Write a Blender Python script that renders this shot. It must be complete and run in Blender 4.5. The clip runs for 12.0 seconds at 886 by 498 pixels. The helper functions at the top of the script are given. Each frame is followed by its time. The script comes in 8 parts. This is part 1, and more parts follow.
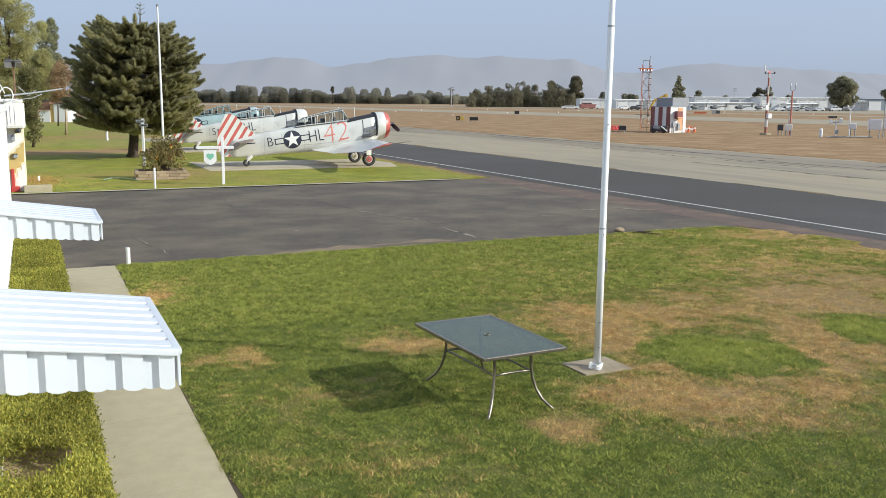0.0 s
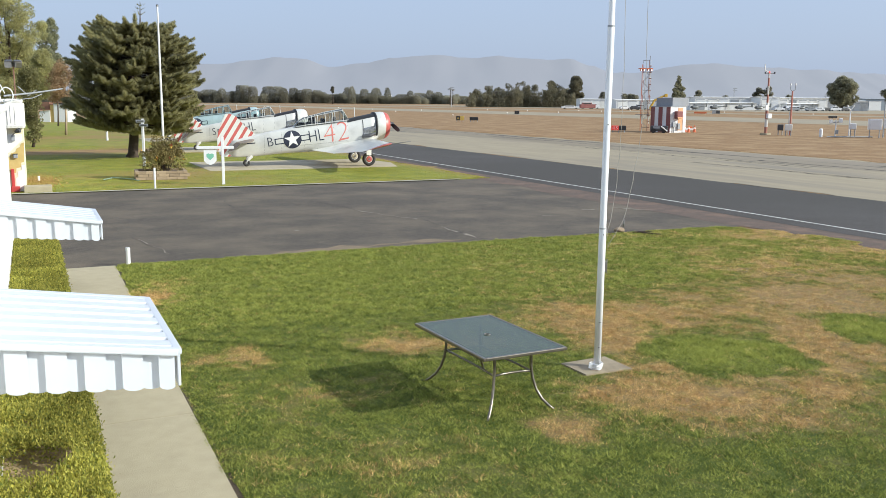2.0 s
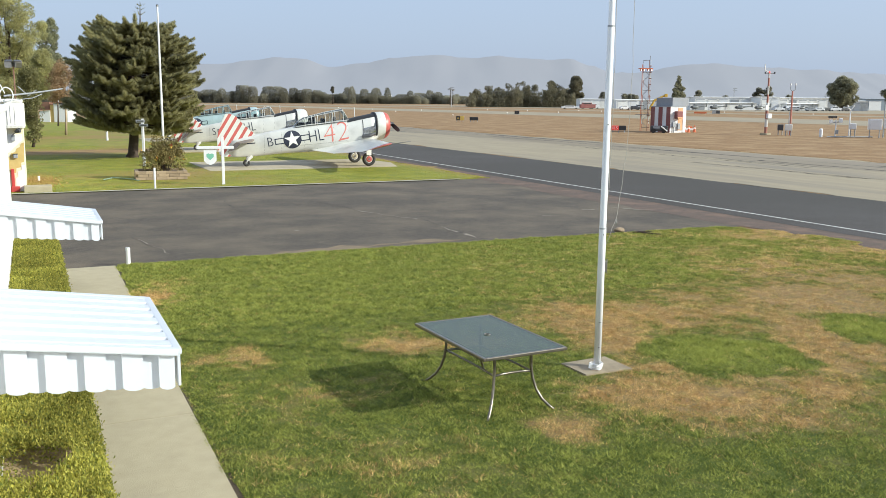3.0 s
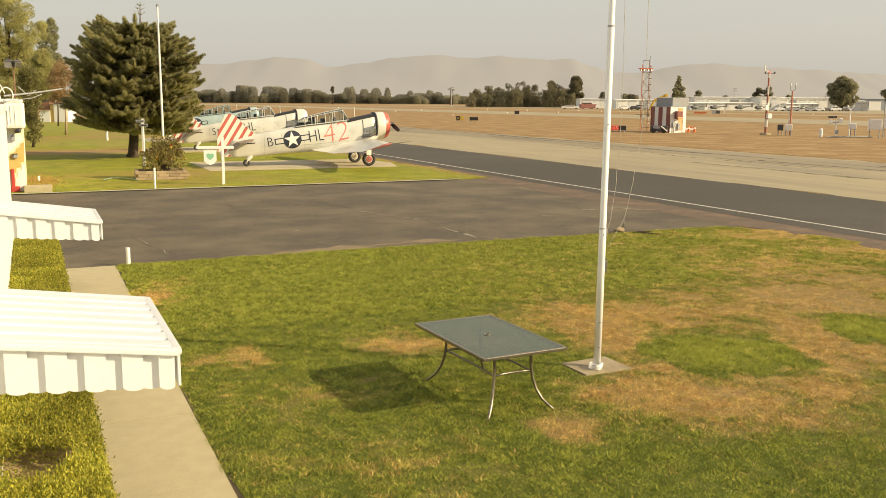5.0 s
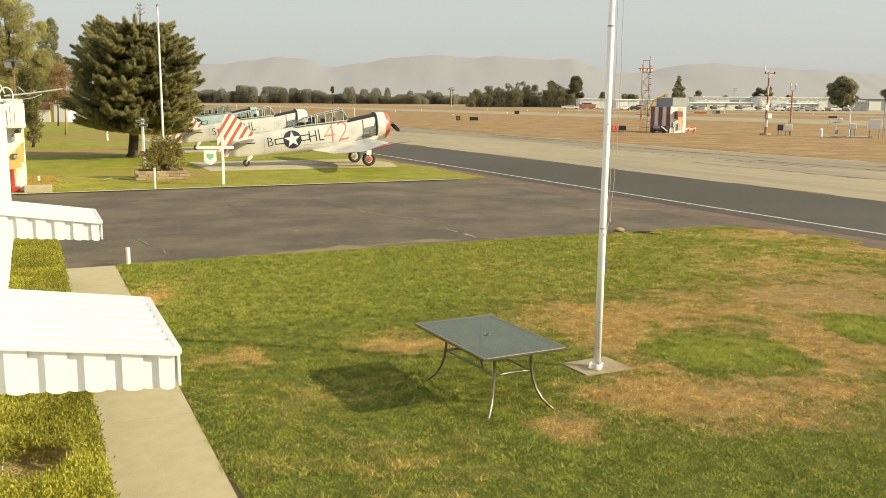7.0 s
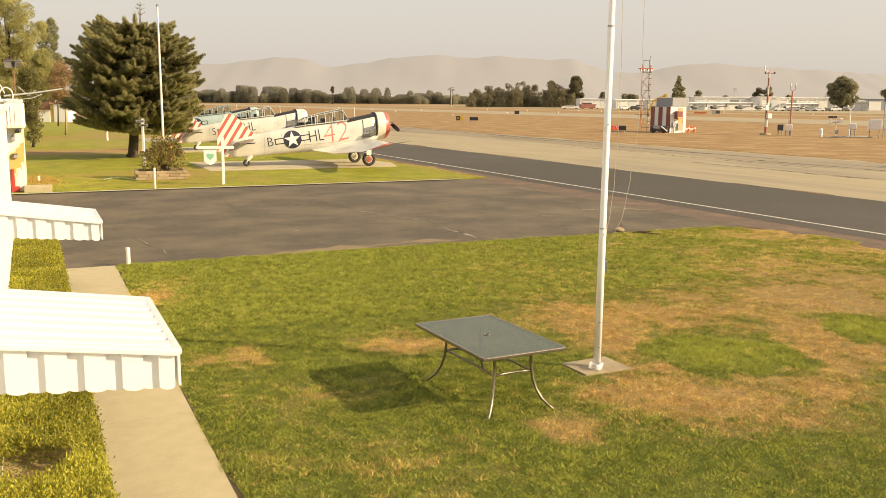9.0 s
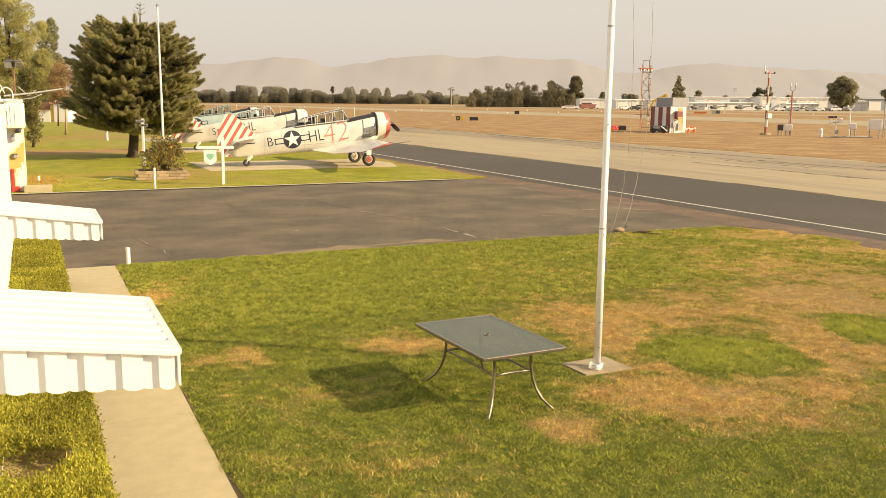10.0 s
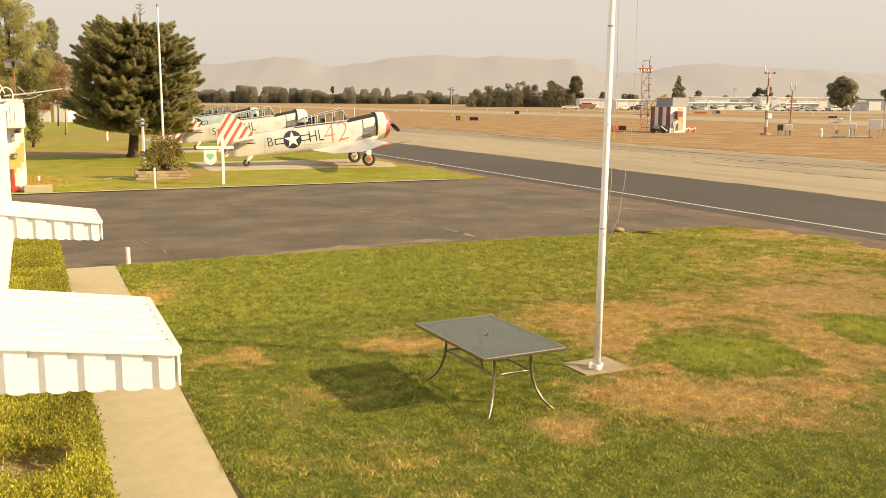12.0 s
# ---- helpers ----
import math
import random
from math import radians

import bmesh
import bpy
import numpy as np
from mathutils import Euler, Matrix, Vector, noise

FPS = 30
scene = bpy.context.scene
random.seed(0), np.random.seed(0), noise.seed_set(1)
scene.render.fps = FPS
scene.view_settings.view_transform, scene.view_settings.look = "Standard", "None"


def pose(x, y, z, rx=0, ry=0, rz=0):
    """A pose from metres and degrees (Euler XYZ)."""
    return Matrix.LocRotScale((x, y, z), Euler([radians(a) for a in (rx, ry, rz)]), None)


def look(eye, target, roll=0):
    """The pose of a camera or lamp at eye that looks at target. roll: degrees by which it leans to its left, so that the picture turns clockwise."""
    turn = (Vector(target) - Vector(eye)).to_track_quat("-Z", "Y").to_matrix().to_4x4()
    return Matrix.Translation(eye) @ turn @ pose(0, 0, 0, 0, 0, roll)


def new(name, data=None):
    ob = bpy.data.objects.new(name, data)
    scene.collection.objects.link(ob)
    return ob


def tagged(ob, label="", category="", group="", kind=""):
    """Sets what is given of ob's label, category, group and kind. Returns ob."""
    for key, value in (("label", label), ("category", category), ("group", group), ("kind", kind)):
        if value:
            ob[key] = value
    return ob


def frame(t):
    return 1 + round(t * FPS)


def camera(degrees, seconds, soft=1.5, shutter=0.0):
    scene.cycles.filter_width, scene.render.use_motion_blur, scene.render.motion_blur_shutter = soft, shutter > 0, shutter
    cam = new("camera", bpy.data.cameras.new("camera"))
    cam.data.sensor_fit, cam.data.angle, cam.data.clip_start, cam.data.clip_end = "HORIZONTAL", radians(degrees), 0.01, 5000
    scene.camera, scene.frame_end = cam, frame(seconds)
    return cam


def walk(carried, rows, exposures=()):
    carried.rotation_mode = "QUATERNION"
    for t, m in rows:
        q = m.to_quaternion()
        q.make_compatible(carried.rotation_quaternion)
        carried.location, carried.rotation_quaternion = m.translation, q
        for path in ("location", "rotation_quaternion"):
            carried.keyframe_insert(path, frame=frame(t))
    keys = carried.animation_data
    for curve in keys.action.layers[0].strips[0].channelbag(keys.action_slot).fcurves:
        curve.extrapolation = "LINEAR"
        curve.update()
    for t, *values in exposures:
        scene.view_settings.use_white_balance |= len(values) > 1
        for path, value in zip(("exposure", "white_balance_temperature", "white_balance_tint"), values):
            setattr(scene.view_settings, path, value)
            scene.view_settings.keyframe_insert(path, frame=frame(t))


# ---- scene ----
cam = camera(52.75, 12.0, soft=0.85)
EYE = (0.718, -0.33, 3.311)
STAND = pose(*EYE, 90 - 9.372, 0, -24.69) @ pose(0, 0, 0, 0, 0, 0.343)
walk(cam, [(0.0, STAND), (12.0, STAND)],
     exposures=[(0.0, 0.15, 5250, 8), (1.0, 0.21, 5250, 8), (2.0, 0.26, 5200, 8), (3.0, 0.31, 5250, 6), (5.0, 0.33, 7800, 6), (5.5, 0.34, 7550, 5), (7.0, 0.40, 6950, 2), (9.0, 0.50, 8000, 11), (12.0, 0.54, 8300, 13)])

# ---- daylight: hazy morning sky and one low sun ----
SUN_UP, SUN_AZ = 26.4, -36.5
world = bpy.data.worlds.new("hazy_sky")
scene.world = world
world.use_nodes = True
wt = world.node_tree
wt.nodes.clear()
sky = wt.nodes.new("ShaderNodeTexSky")
sky.sky_type = "NISHITA"
sky.sun_disc = False
sky.sun_elevation = radians(SUN_UP)
sky.sun_rotation = radians(90 - SUN_AZ)
sky.air_density, sky.dust_density, sky.ozone_density = 1.0, 4.0, 1.0
b1 = wt.nodes.new("ShaderNodeBackground")
b1.inputs["Strength"].default_value = 0.035
b2 = wt.nodes.new("ShaderNodeBackground")
b2.inputs["Color"].default_value = (0.95, 0.965, 1.02, 1)
b2.inputs["Strength"].default_value = 0.41
add = wt.nodes.new("ShaderNodeAddShader")
wout = wt.nodes.new("ShaderNodeOutputWorld")
wt.links.new(sky.outputs[0], b1.inputs["Color"])
wt.links.new(b1.outputs[0], add.inputs[0])
wt.links.new(b2.outputs[0], add.inputs[1])
wt.links.new(add.outputs[0], wout.inputs["Surface"])

sun = new("sun", bpy.data.lights.new("sun", "SUN"))
sun.data.energy = 5.0
sun.data.angle = radians(0.6)
sun.data.color = (1.0, 0.86, 0.62)
ce, se = math.cos(radians(SUN_UP)), math.sin(radians(SUN_UP))
toward_sun = Vector((ce * math.cos(radians(SUN_AZ)), ce * math.sin(radians(SUN_AZ)), se))
sun.matrix_world = look(toward_sun * 60, (0, 0, 0))


# ---- small tools ----
def spot(side, ahead, z=0.0):
    """A place so far to the side of and ahead of the standpoint, in metres."""
    a = radians(24.69)
    c, s = math.cos(a), math.sin(a)
    return Vector((EYE[0] + side * c + ahead * s, EYE[1] - side * s + ahead * c, z))


def facing():
    return -24.69


def part(name, bm, material, parent=None, label="", smooth=False):
    me = bpy.data.meshes.new(name)
    bm.to_mesh(me)
    bm.free()
    if material:
        me.materials.append(material)
    if smooth:
        me.polygons.foreach_set("use_smooth", [True] * len(me.polygons))
    ob = new(name, me)
    if parent:
        ob.parent = parent
    if label:
        ob["label"] = label
    return ob


def thing(name, m, label, category, group="", kind=""):
    ob = new(name)
    ob.empty_display_size = 0.2
    ob.matrix_world = m
    return tagged(ob, label, category, group, kind)


def box(bm, c, s, bevel=0.0, m=None):
    t = Matrix.Translation(c) @ Matrix.Diagonal((s[0], s[1], s[2], 1))
    if m:
        t = m @ t
    g = bmesh.ops.create_cube(bm, size=1, matrix=t)
    if bevel > 0:
        es = list({e for v in g["verts"] for e in v.link_edges})
        bmesh.ops.bevel(bm, geom=es, offset=bevel, segments=2, affect="EDGES", profile=0.6)
    return bm


def bx(c, s, bevel=0.0, m=None):
    return box(bmesh.new(), c, s, bevel, m)


def tube(bm, pts, radii, seg=10, caps=True):
    """A round tube along points."""
    pts = [Vector(p) for p in pts]
    if not hasattr(radii, "__len__"):
        radii = [radii] * len(pts)
    rings = []
    for i, p in enumerate(pts):
        d = (pts[min(i + 1, len(pts) - 1)] - pts[max(i - 1, 0)]).normalized()
        a = d.orthogonal().normalized() if i == 0 else (ax - d * ax.dot(d)).normalized()
        ax = a
        b = d.cross(a)
        rings.append([bm.verts.new(p + (a * math.cos(2 * math.pi * k / seg) + b * math.sin(2 * math.pi * k / seg)) * radii[i])
                      for k in range(seg)])
    for r, q in zip(rings, rings[1:]):
        for k in range(seg):
            bm.faces.new((r[k], r[(k + 1) % seg], q[(k + 1) % seg], q[k]))
    if caps:
        bm.faces.new(rings[0][::-1])
        bm.faces.new(rings[-1])
    return bm


def tb(pts, radii, seg=10):
    return tube(bmesh.new(), pts, radii, seg)


def slab(bm, outline, z0, z1):
    """A prism over an outline of (x, y)."""
    lo = [bm.verts.new((x, y, z0)) for x, y in outline]
    hi = [bm.verts.new((x, y, z1)) for x, y in outline]
    n = len(lo)
    bm.faces.new(hi)
    bm.faces.new(lo[::-1])
    for i in range(n):
        bm.faces.new((lo[i], lo[(i + 1) % n], hi[(i + 1) % n], hi[i]))
    bmesh.ops.recalc_face_normals(bm, faces=bm.faces)
    return bm


def bulk(name, verts, faces, material, parent=None, attrs=None, label=""):
    """One large mesh out of arrays; faces all of one size."""
    verts, faces = np.asarray(verts, dtype=np.float32), np.asarray(faces, dtype=np.int32)
    me = bpy.data.meshes.new(name)
    me.vertices.add(len(verts))
    me.vertices.foreach_set("co", verts.ravel())
    k = faces.shape[1]
    me.loops.add(faces.size)
    me.loops.foreach_set("vertex_index", faces.ravel())
    me.polygons.add(len(faces))
    me.polygons.foreach_set("loop_start", np.arange(0, faces.size, k, dtype=np.int32))
    for key, values in (attrs or {}).items():
        at = me.attributes.new(key, "FLOAT", "POINT")
        at.data.foreach_set("value", np.asarray(values, dtype=np.float32))
    me.update(calc_edges=True)
    if material:
        me.materials.append(material)
    ob = new(name, me)
    if parent:
        ob.parent = parent
    if label:
        ob["label"] = label
    return ob


# ---- materials ----
def mat(name, c1, c2=None, scale=4.0, rough=0.6, metal=0.0, bump=0.0, bump_scale=None, wear=None, wear_scale=0.7,
        wear_low=0.5, wear_high=0.7, space="Object", spread=0.0, glow=None, glow_strength=0.0, spec=0.5, detail=6, stretch=None):
    """Two mixed tones at a fine scale, wear or stains at a coarse one, and fine relief."""
    m = bpy.data.materials.new(name)
    m.use_nodes = True
    nt = m.node_tree
    b = nt.nodes["Principled BSDF"]
    c2 = c2 or tuple(x * 0.85 for x in c1)
    if space == "World":
        geo = nt.nodes.new("ShaderNodeNewGeometry")
        co = geo.outputs["Position"]
    else:
        tc = nt.nodes.new("ShaderNodeTexCoord")
        co = tc.outputs["Object"]

    if stretch:
        mp = nt.nodes.new("ShaderNodeMapping")
        mp.inputs["Scale"].default_value = stretch
        nt.links.new(co, mp.inputs[0])
        co = mp.outputs[0]

    def noise_tex(sc, det=6):
        n = nt.nodes.new("ShaderNodeTexNoise")
        n.inputs["Scale"].default_value, n.inputs["Detail"].default_value = sc, det
        n.inputs["Roughness"].default_value = 0.62
        nt.links.new(co, n.inputs["Vector"])
        return n.outputs["Fac"]

    def mix(fac, a, bb):
        x = nt.nodes.new("ShaderNodeMix")
        x.data_type = "RGBA"
        for sock, val in ((x.inputs[0], fac), (x.inputs[6], a), (x.inputs[7], bb)):
            if isinstance(val, tuple):
                sock.default_value = (*val[:3], 1)
            elif isinstance(val, float):
                sock.default_value = val
            else:
                nt.links.new(val, sock)
        return x.outputs[2]

    def ramp(fac, lo, hi):
        r = nt.nodes.new("ShaderNodeMapRange")
        r.inputs[1].default_value, r.inputs[2].default_value = lo, hi
        r.clamp = True
        nt.links.new(fac, r.inputs[0])
        return r.outputs[0]

    col = mix(ramp(noise_tex(scale, detail), 0.3, 0.7), c1, c2)
    if wear:
        col = mix(ramp(noise_tex(wear_scale, 8), wear_low, wear_high), col, wear)
    if spread:
        oi = nt.nodes.new("ShaderNodeObjectInfo")
        hs = nt.nodes.new("ShaderNodeHueSaturation")
        mr = nt.nodes.new("ShaderNodeMapRange")
        mr.inputs[3].default_value, mr.inputs[4].default_value = 1 - spread, 1 + spread
        nt.links.new(oi.outputs["Random"], mr.inputs[0])
        nt.links.new(mr.outputs[0], hs.inputs["Value"])
        nt.links.new(col, hs.inputs["Color"])
        col = hs.outputs["Color"]
    nt.links.new(col, b.inputs["Base Color"])
    b.inputs["Roughness"].default_value, b.inputs["Metallic"].default_value = rough, metal
    b.inputs["Specular IOR Level"].default_value = spec
    if bump:
        bp = nt.nodes.new("ShaderNodeBump")
        bp.inputs["Strength"].default_value, bp.inputs["Distance"].default_value = min(1.0, bump), 0.02
        nt.links.new(noise_tex(bump_scale or scale * 6, 4), bp.inputs["Height"])
        nt.links.new(bp.outputs[0], b.inputs["Normal"])
    if glow:
        b.inputs["Emission Color"].default_value = (*glow, 1)
        b.inputs["Emission Strength"].default_value = glow_strength
    return m


def leaf_mat(name, c1, c2, c3=None, through_light=0.3, clump=0.9):
    """Leaves: tone by leaf and by clump, a little light let through."""
    m = bpy.data.materials.new(name)
    m.use_nodes = True
    nt = m.node_tree
    b = nt.nodes["Principled BSDF"]
    geo = nt.nodes.new("ShaderNodeNewGeometry")
    cr = nt.nodes.new("ShaderNodeValToRGB")
    cr.color_ramp.elements[0].color = (*c1, 1)
    cr.color_ramp.elements[1].color = (*c2, 1)
    if c3:
        e = cr.color_ramp.elements.new(0.85)
        e.color = (*c3, 1)
    nt.links.new(geo.outputs["Random Per Island"], cr.inputs[0])
    nz = nt.nodes.new("ShaderNodeTexNoise")
    nz.inputs["Scale"].default_value = clump
    nt.links.new(geo.outputs["Position"], nz.inputs["Vector"])
    hs = nt.nodes.new("ShaderNodeHueSaturation")
    mr = nt.nodes.new("ShaderNodeMapRange")
    mr.inputs[1].default_value, mr.inputs[2].default_value = 0.3, 0.7
    mr.inputs[3].default_value, mr.inputs[4].default_value = 0.65, 1.35
    nt.links.new(nz.outputs["Fac"], mr.inputs[0])
    nt.links.new(mr.outputs[0], hs.inputs["Value"])
    nt.links.new(cr.outputs[0], hs.inputs["Color"])
    nt.links.new(hs.outputs[0], b.inputs["Base Color"])
    b.inputs["Roughness"].default_value = 0.6
    b.inputs["Specular IOR Level"].default_value = 0.25
    tr = nt.nodes.new("ShaderNodeBsdfTranslucent")
    nt.links.new(hs.outputs[0], tr.inputs["Color"])
    mx = nt.nodes.new("ShaderNodeMixShader")
    mx.inputs[0].default_value = through_light
    nt.links.new(b.outputs[0], mx.inputs[1])
    nt.links.new(tr.outputs[0], mx.inputs[2])
    nt.links.new(mx.outputs[0], nt.nodes["Material Output"].inputs["Surface"])
    return m


def glass_mat(name, tint=(0.75, 0.8, 0.8), rough=0.05, clear=0.7):
    """A thin pane: clear with a glossy skin."""
    m = bpy.data.materials.new(name)
    m.use_nodes = True
    nt = m.node_tree
    nt.nodes.remove(nt.nodes["Principled BSDF"])
    t = nt.nodes.new("ShaderNodeBsdfTransparent")
    t.inputs["Color"].default_value = (*tint, 1)
    g = nt.nodes.new("ShaderNodeBsdfGlossy")
    g.inputs["Roughness"].default_value = rough
    f = nt.nodes.new("ShaderNodeFresnel")
    f.inputs["IOR"].default_value = 1.5
    mx = nt.nodes.new("ShaderNodeMixShader")
    nt.links.new(f.outputs[0], mx.inputs[0])
    nt.links.new(t.outputs[0], mx.inputs[1])
    nt.links.new(g.outputs[0], mx.inputs[2])
    nt.links.new(mx.outputs[0], nt.nodes["Material Output"].inputs["Surface"])
    return m


WHITE = mat("white_paint", (0.80, 0.795, 0.78), (0.74, 0.735, 0.72), 3, 0.5, wear=(0.6, 0.57, 0.5), wear_scale=1.5, wear_low=0.58, wear_high=0.8)
AWNING = mat("awning_enamel", (0.58, 0.612, 0.672), (0.55, 0.578, 0.63), 5, 0.42, wear=(0.54, 0.56, 0.58), wear_scale=2.5, wear_low=0.6, wear_high=0.85)
STUCCO = mat("cream_stucco", (0.85, 0.83, 0.77), (0.80, 0.78, 0.71), 8, 0.9, bump=0.4, bump_scale=60)
YELLOW = mat("yellow_stucco", (0.80, 0.74, 0.54), (0.75, 0.68, 0.47), 6, 0.9, bump=0.4, bump_scale=50)
TAN = mat("tan_stucco", (0.60, 0.45, 0.16), (0.54, 0.39, 0.13), 6, 0.9, bump=0.4, bump_scale=50)
ASPHALT = mat("old_asphalt", (0.064, 0.052, 0.038), (0.104, 0.085, 0.061), 7, 0.85, bump=0.5, bump_scale=90, wear=(0.155, 0.124, 0.084), wear_scale=0.42, wear_low=0.42, wear_high=0.66, space="World")
STRIPE_ASPHALT = mat("taxiway_shoulder_asphalt", (0.049, 0.043, 0.034), (0.059, 0.051, 0.041), 6, 0.85, bump=0.4, bump_scale=80, wear=(0.085, 0.075, 0.07), wear_scale=0.1, wear_low=0.45, wear_high=0.8, space="World")
DUST = mat("dusty_asphalt_edge", (0.140, 0.096, 0.070), (0.098, 0.073, 0.055), 3, 0.9, bump=0.5, bump_scale=60, wear=(0.20, 0.13, 0.088), wear_scale=0.9, space="World")
CONCRETE = mat("walk_concrete", (0.43, 0.375, 0.245), (0.38, 0.33, 0.213), 5, 0.85, bump=0.25, bump_scale=80, wear=(0.34, 0.29, 0.20), wear_scale=0.8, wear_low=0.52, wear_high=0.75, space="World")
TAXI = mat("taxiway_concrete", (0.35, 0.297, 0.195), (0.28, 0.236, 0.158), 1.5, 0.9, bump=0.2, bump_scale=40, wear=(0.22, 0.19, 0.145), wear_scale=0.35, wear_low=0.5, wear_high=0.72, space="World", stretch=(1.0, 0.12, 1.0))
SEAL = mat("crack_sealant", (0.05, 0.045, 0.042), (0.10, 0.09, 0.08), 0.5, 0.8, space="World")
FIELD = mat("dry_field", (0.30, 0.178, 0.066), (0.165, 0.094, 0.036), 2.6, 0.95, bump=0.8, bump_scale=5, wear=(0.36, 0.245, 0.115), wear_scale=0.35, wear_low=0.45, wear_high=0.70, space="World")
LINE = mat("line_paint", (0.62, 0.60, 0.55), (0.48, 0.46, 0.42), 2.0, 0.7, space="World")
STEEL = mat("brushed_steel", (0.30, 0.29, 0.27), (0.22, 0.21, 0.2), 8, 0.35, 0.9)
BRONZE = mat("table_frame_paint", (0.26, 0.235, 0.20), (0.19, 0.17, 0.145), 12, 0.36, 0.85)
RED = mat("red_paint", (0.50, 0.055, 0.045), (0.42, 0.05, 0.04), 4, 0.5)
ORANGE = mat("cone_orange", (0.60, 0.16, 0.055), (0.52, 0.13, 0.045), 4, 0.6)
BLACK = mat("black_paint", (0.018, 0.018, 0.02), (0.03, 0.03, 0.03), 5, 0.55)
NAVY = mat("insignia_blue", (0.018, 0.022, 0.045), (0.026, 0.03, 0.05), 5, 0.55)
RUBBER = mat("tyre_rubber", (0.03, 0.028, 0.026), (0.045, 0.042, 0.04), 10, 0.8)
BARK = mat("bark", (0.09, 0.065, 0.045), (0.05, 0.037, 0.028), 9, 0.95, bump=0.8, bump_scale=30)
GREY = mat("grey_paint", (0.36, 0.37, 0.38), (0.31, 0.32, 0.33), 4, 0.6)
DARKGREY = mat("dark_metal", (0.07, 0.07, 0.075), (0.10, 0.10, 0.10), 4, 0.5, 0.4)


# ---- ground, roads and lawns ----
def sheet(name, x0, x1, y0, y1, z, material, label, category, wob=0.0, step=2.0):
    """A thin flat layer with slightly uneven long edges."""
    bm = bmesh.new()
    k = max(1, int((y1 - y0) / step))
    rows = []
    for i in range(k + 1):
        y = y0 + (y1 - y0) * i / k
        a = noise.noise((y * 0.7, x0, 1.3)) * wob
        b = noise.noise((y * 0.7, x1, 7.7)) * wob
        rows.append((bm.verts.new((x0 + a, y, z)), bm.verts.new((x1 + b, y, z))))
    for (a, b), (c, d) in zip(rows, rows[1:]):
        bm.faces.new((a, b, d, c))
    ob = part(name, bm, material)
    return tagged(ob, label, category, kind="structure")


bm = bmesh.new()
bmesh.ops.create_grid(bm, x_segments=40, y_segments=40, size=4800)
ground = tagged(part("ground", bm, FIELD), "dry brown mown airfield grass reaching the hills", "ground", kind="structure")
sheet("road", -60, 18.9, 18.2, 34.35, 0.008, ASPHALT, "cracked dark grey asphalt driveway between two lawns", "driveway", 0.05)
sheet("road", 18.1, 20.2, -60, 400, 0.012, DUST, "dusty reddish asphalt margin beside the taxiway", "road edge", 0.5, 0.8)
sheet("road", 19.6, 27.25, -60, 500, 0.016, STRIPE_ASPHALT, "smooth dark asphalt taxiway shoulder", "taxiway shoulder", 0.06)
sheet("road_line", 20.40, 20.52, -60, 500, 0.021, LINE, "thin white painted taxiway edge line", "road marking", 0.01)
sheet("road", 27.25, 45.0, -60, 900, 0.012, TAXI, "weathered pale concrete taxiway with sealed cracks", "taxiway", 0.9, 1.5)
sheet("road", 118, 152, -400, 1500, 0.02, TAXI, "pale concrete runway across the dry field", "runway", 0.8, 4)
sheet("road", 198, 214, -400, 1500, 0.03, TAXI, "far pale concrete taxiway strip", "taxiway", 0.8, 6)
sheet("road", 262, 420, -300, 700, 0.03, TAXI, "far pale concrete apron before the hangars", "apron", 1.5, 8)
OLD_TAXI = mat("weathered_taxiway", (0.265, 0.222, 0.15), (0.205, 0.172, 0.118), 0.8, 0.9, bump=0.2, bump_scale=40, wear=(0.26, 0.22, 0.165), wear_scale=0.12, wear_low=0.45, wear_high=0.7, space="World", stretch=(1.0, 0.15, 1.0))
sheet("road", 38.9, 44.2, -60, 900, 0.0145, OLD_TAXI, "darker weathered outer lane of the taxiway", "taxiway", 0.7, 1.5)
for x, w, a in ((38.6, 0.42, 0.6), (41.4, 0.3, 0.8), (43.4, 0.6, 0.9), (34.6, 0.10, 0.5)):
    bm = bmesh.new()
    prev = None
    y = -30.0
    while y < 220:
        ww = 0.8 * w * max(0.0, 0.25 + 1.9 * noise.noise((y * 0.09, x * 1.7, 0)))
        cx = x + 1.6 * a * noise.noise((y * 0.045, x * 3, 4)) + 0.3 * noise.noise((y * 0.6, x, 9))
        pr = (bm.verts.new((cx - ww / 2, y, 0.018)), bm.verts.new((cx + ww / 2, y, 0.018)))
        if prev:
            bm.faces.new((prev[0], prev[1], pr[1], pr[0]))
        prev = pr
        y += 1.3
    tagged(part("crack_seal", bm, SEAL), "dark tar sealed crack in taxiway concrete", "crack seal", kind="structure")


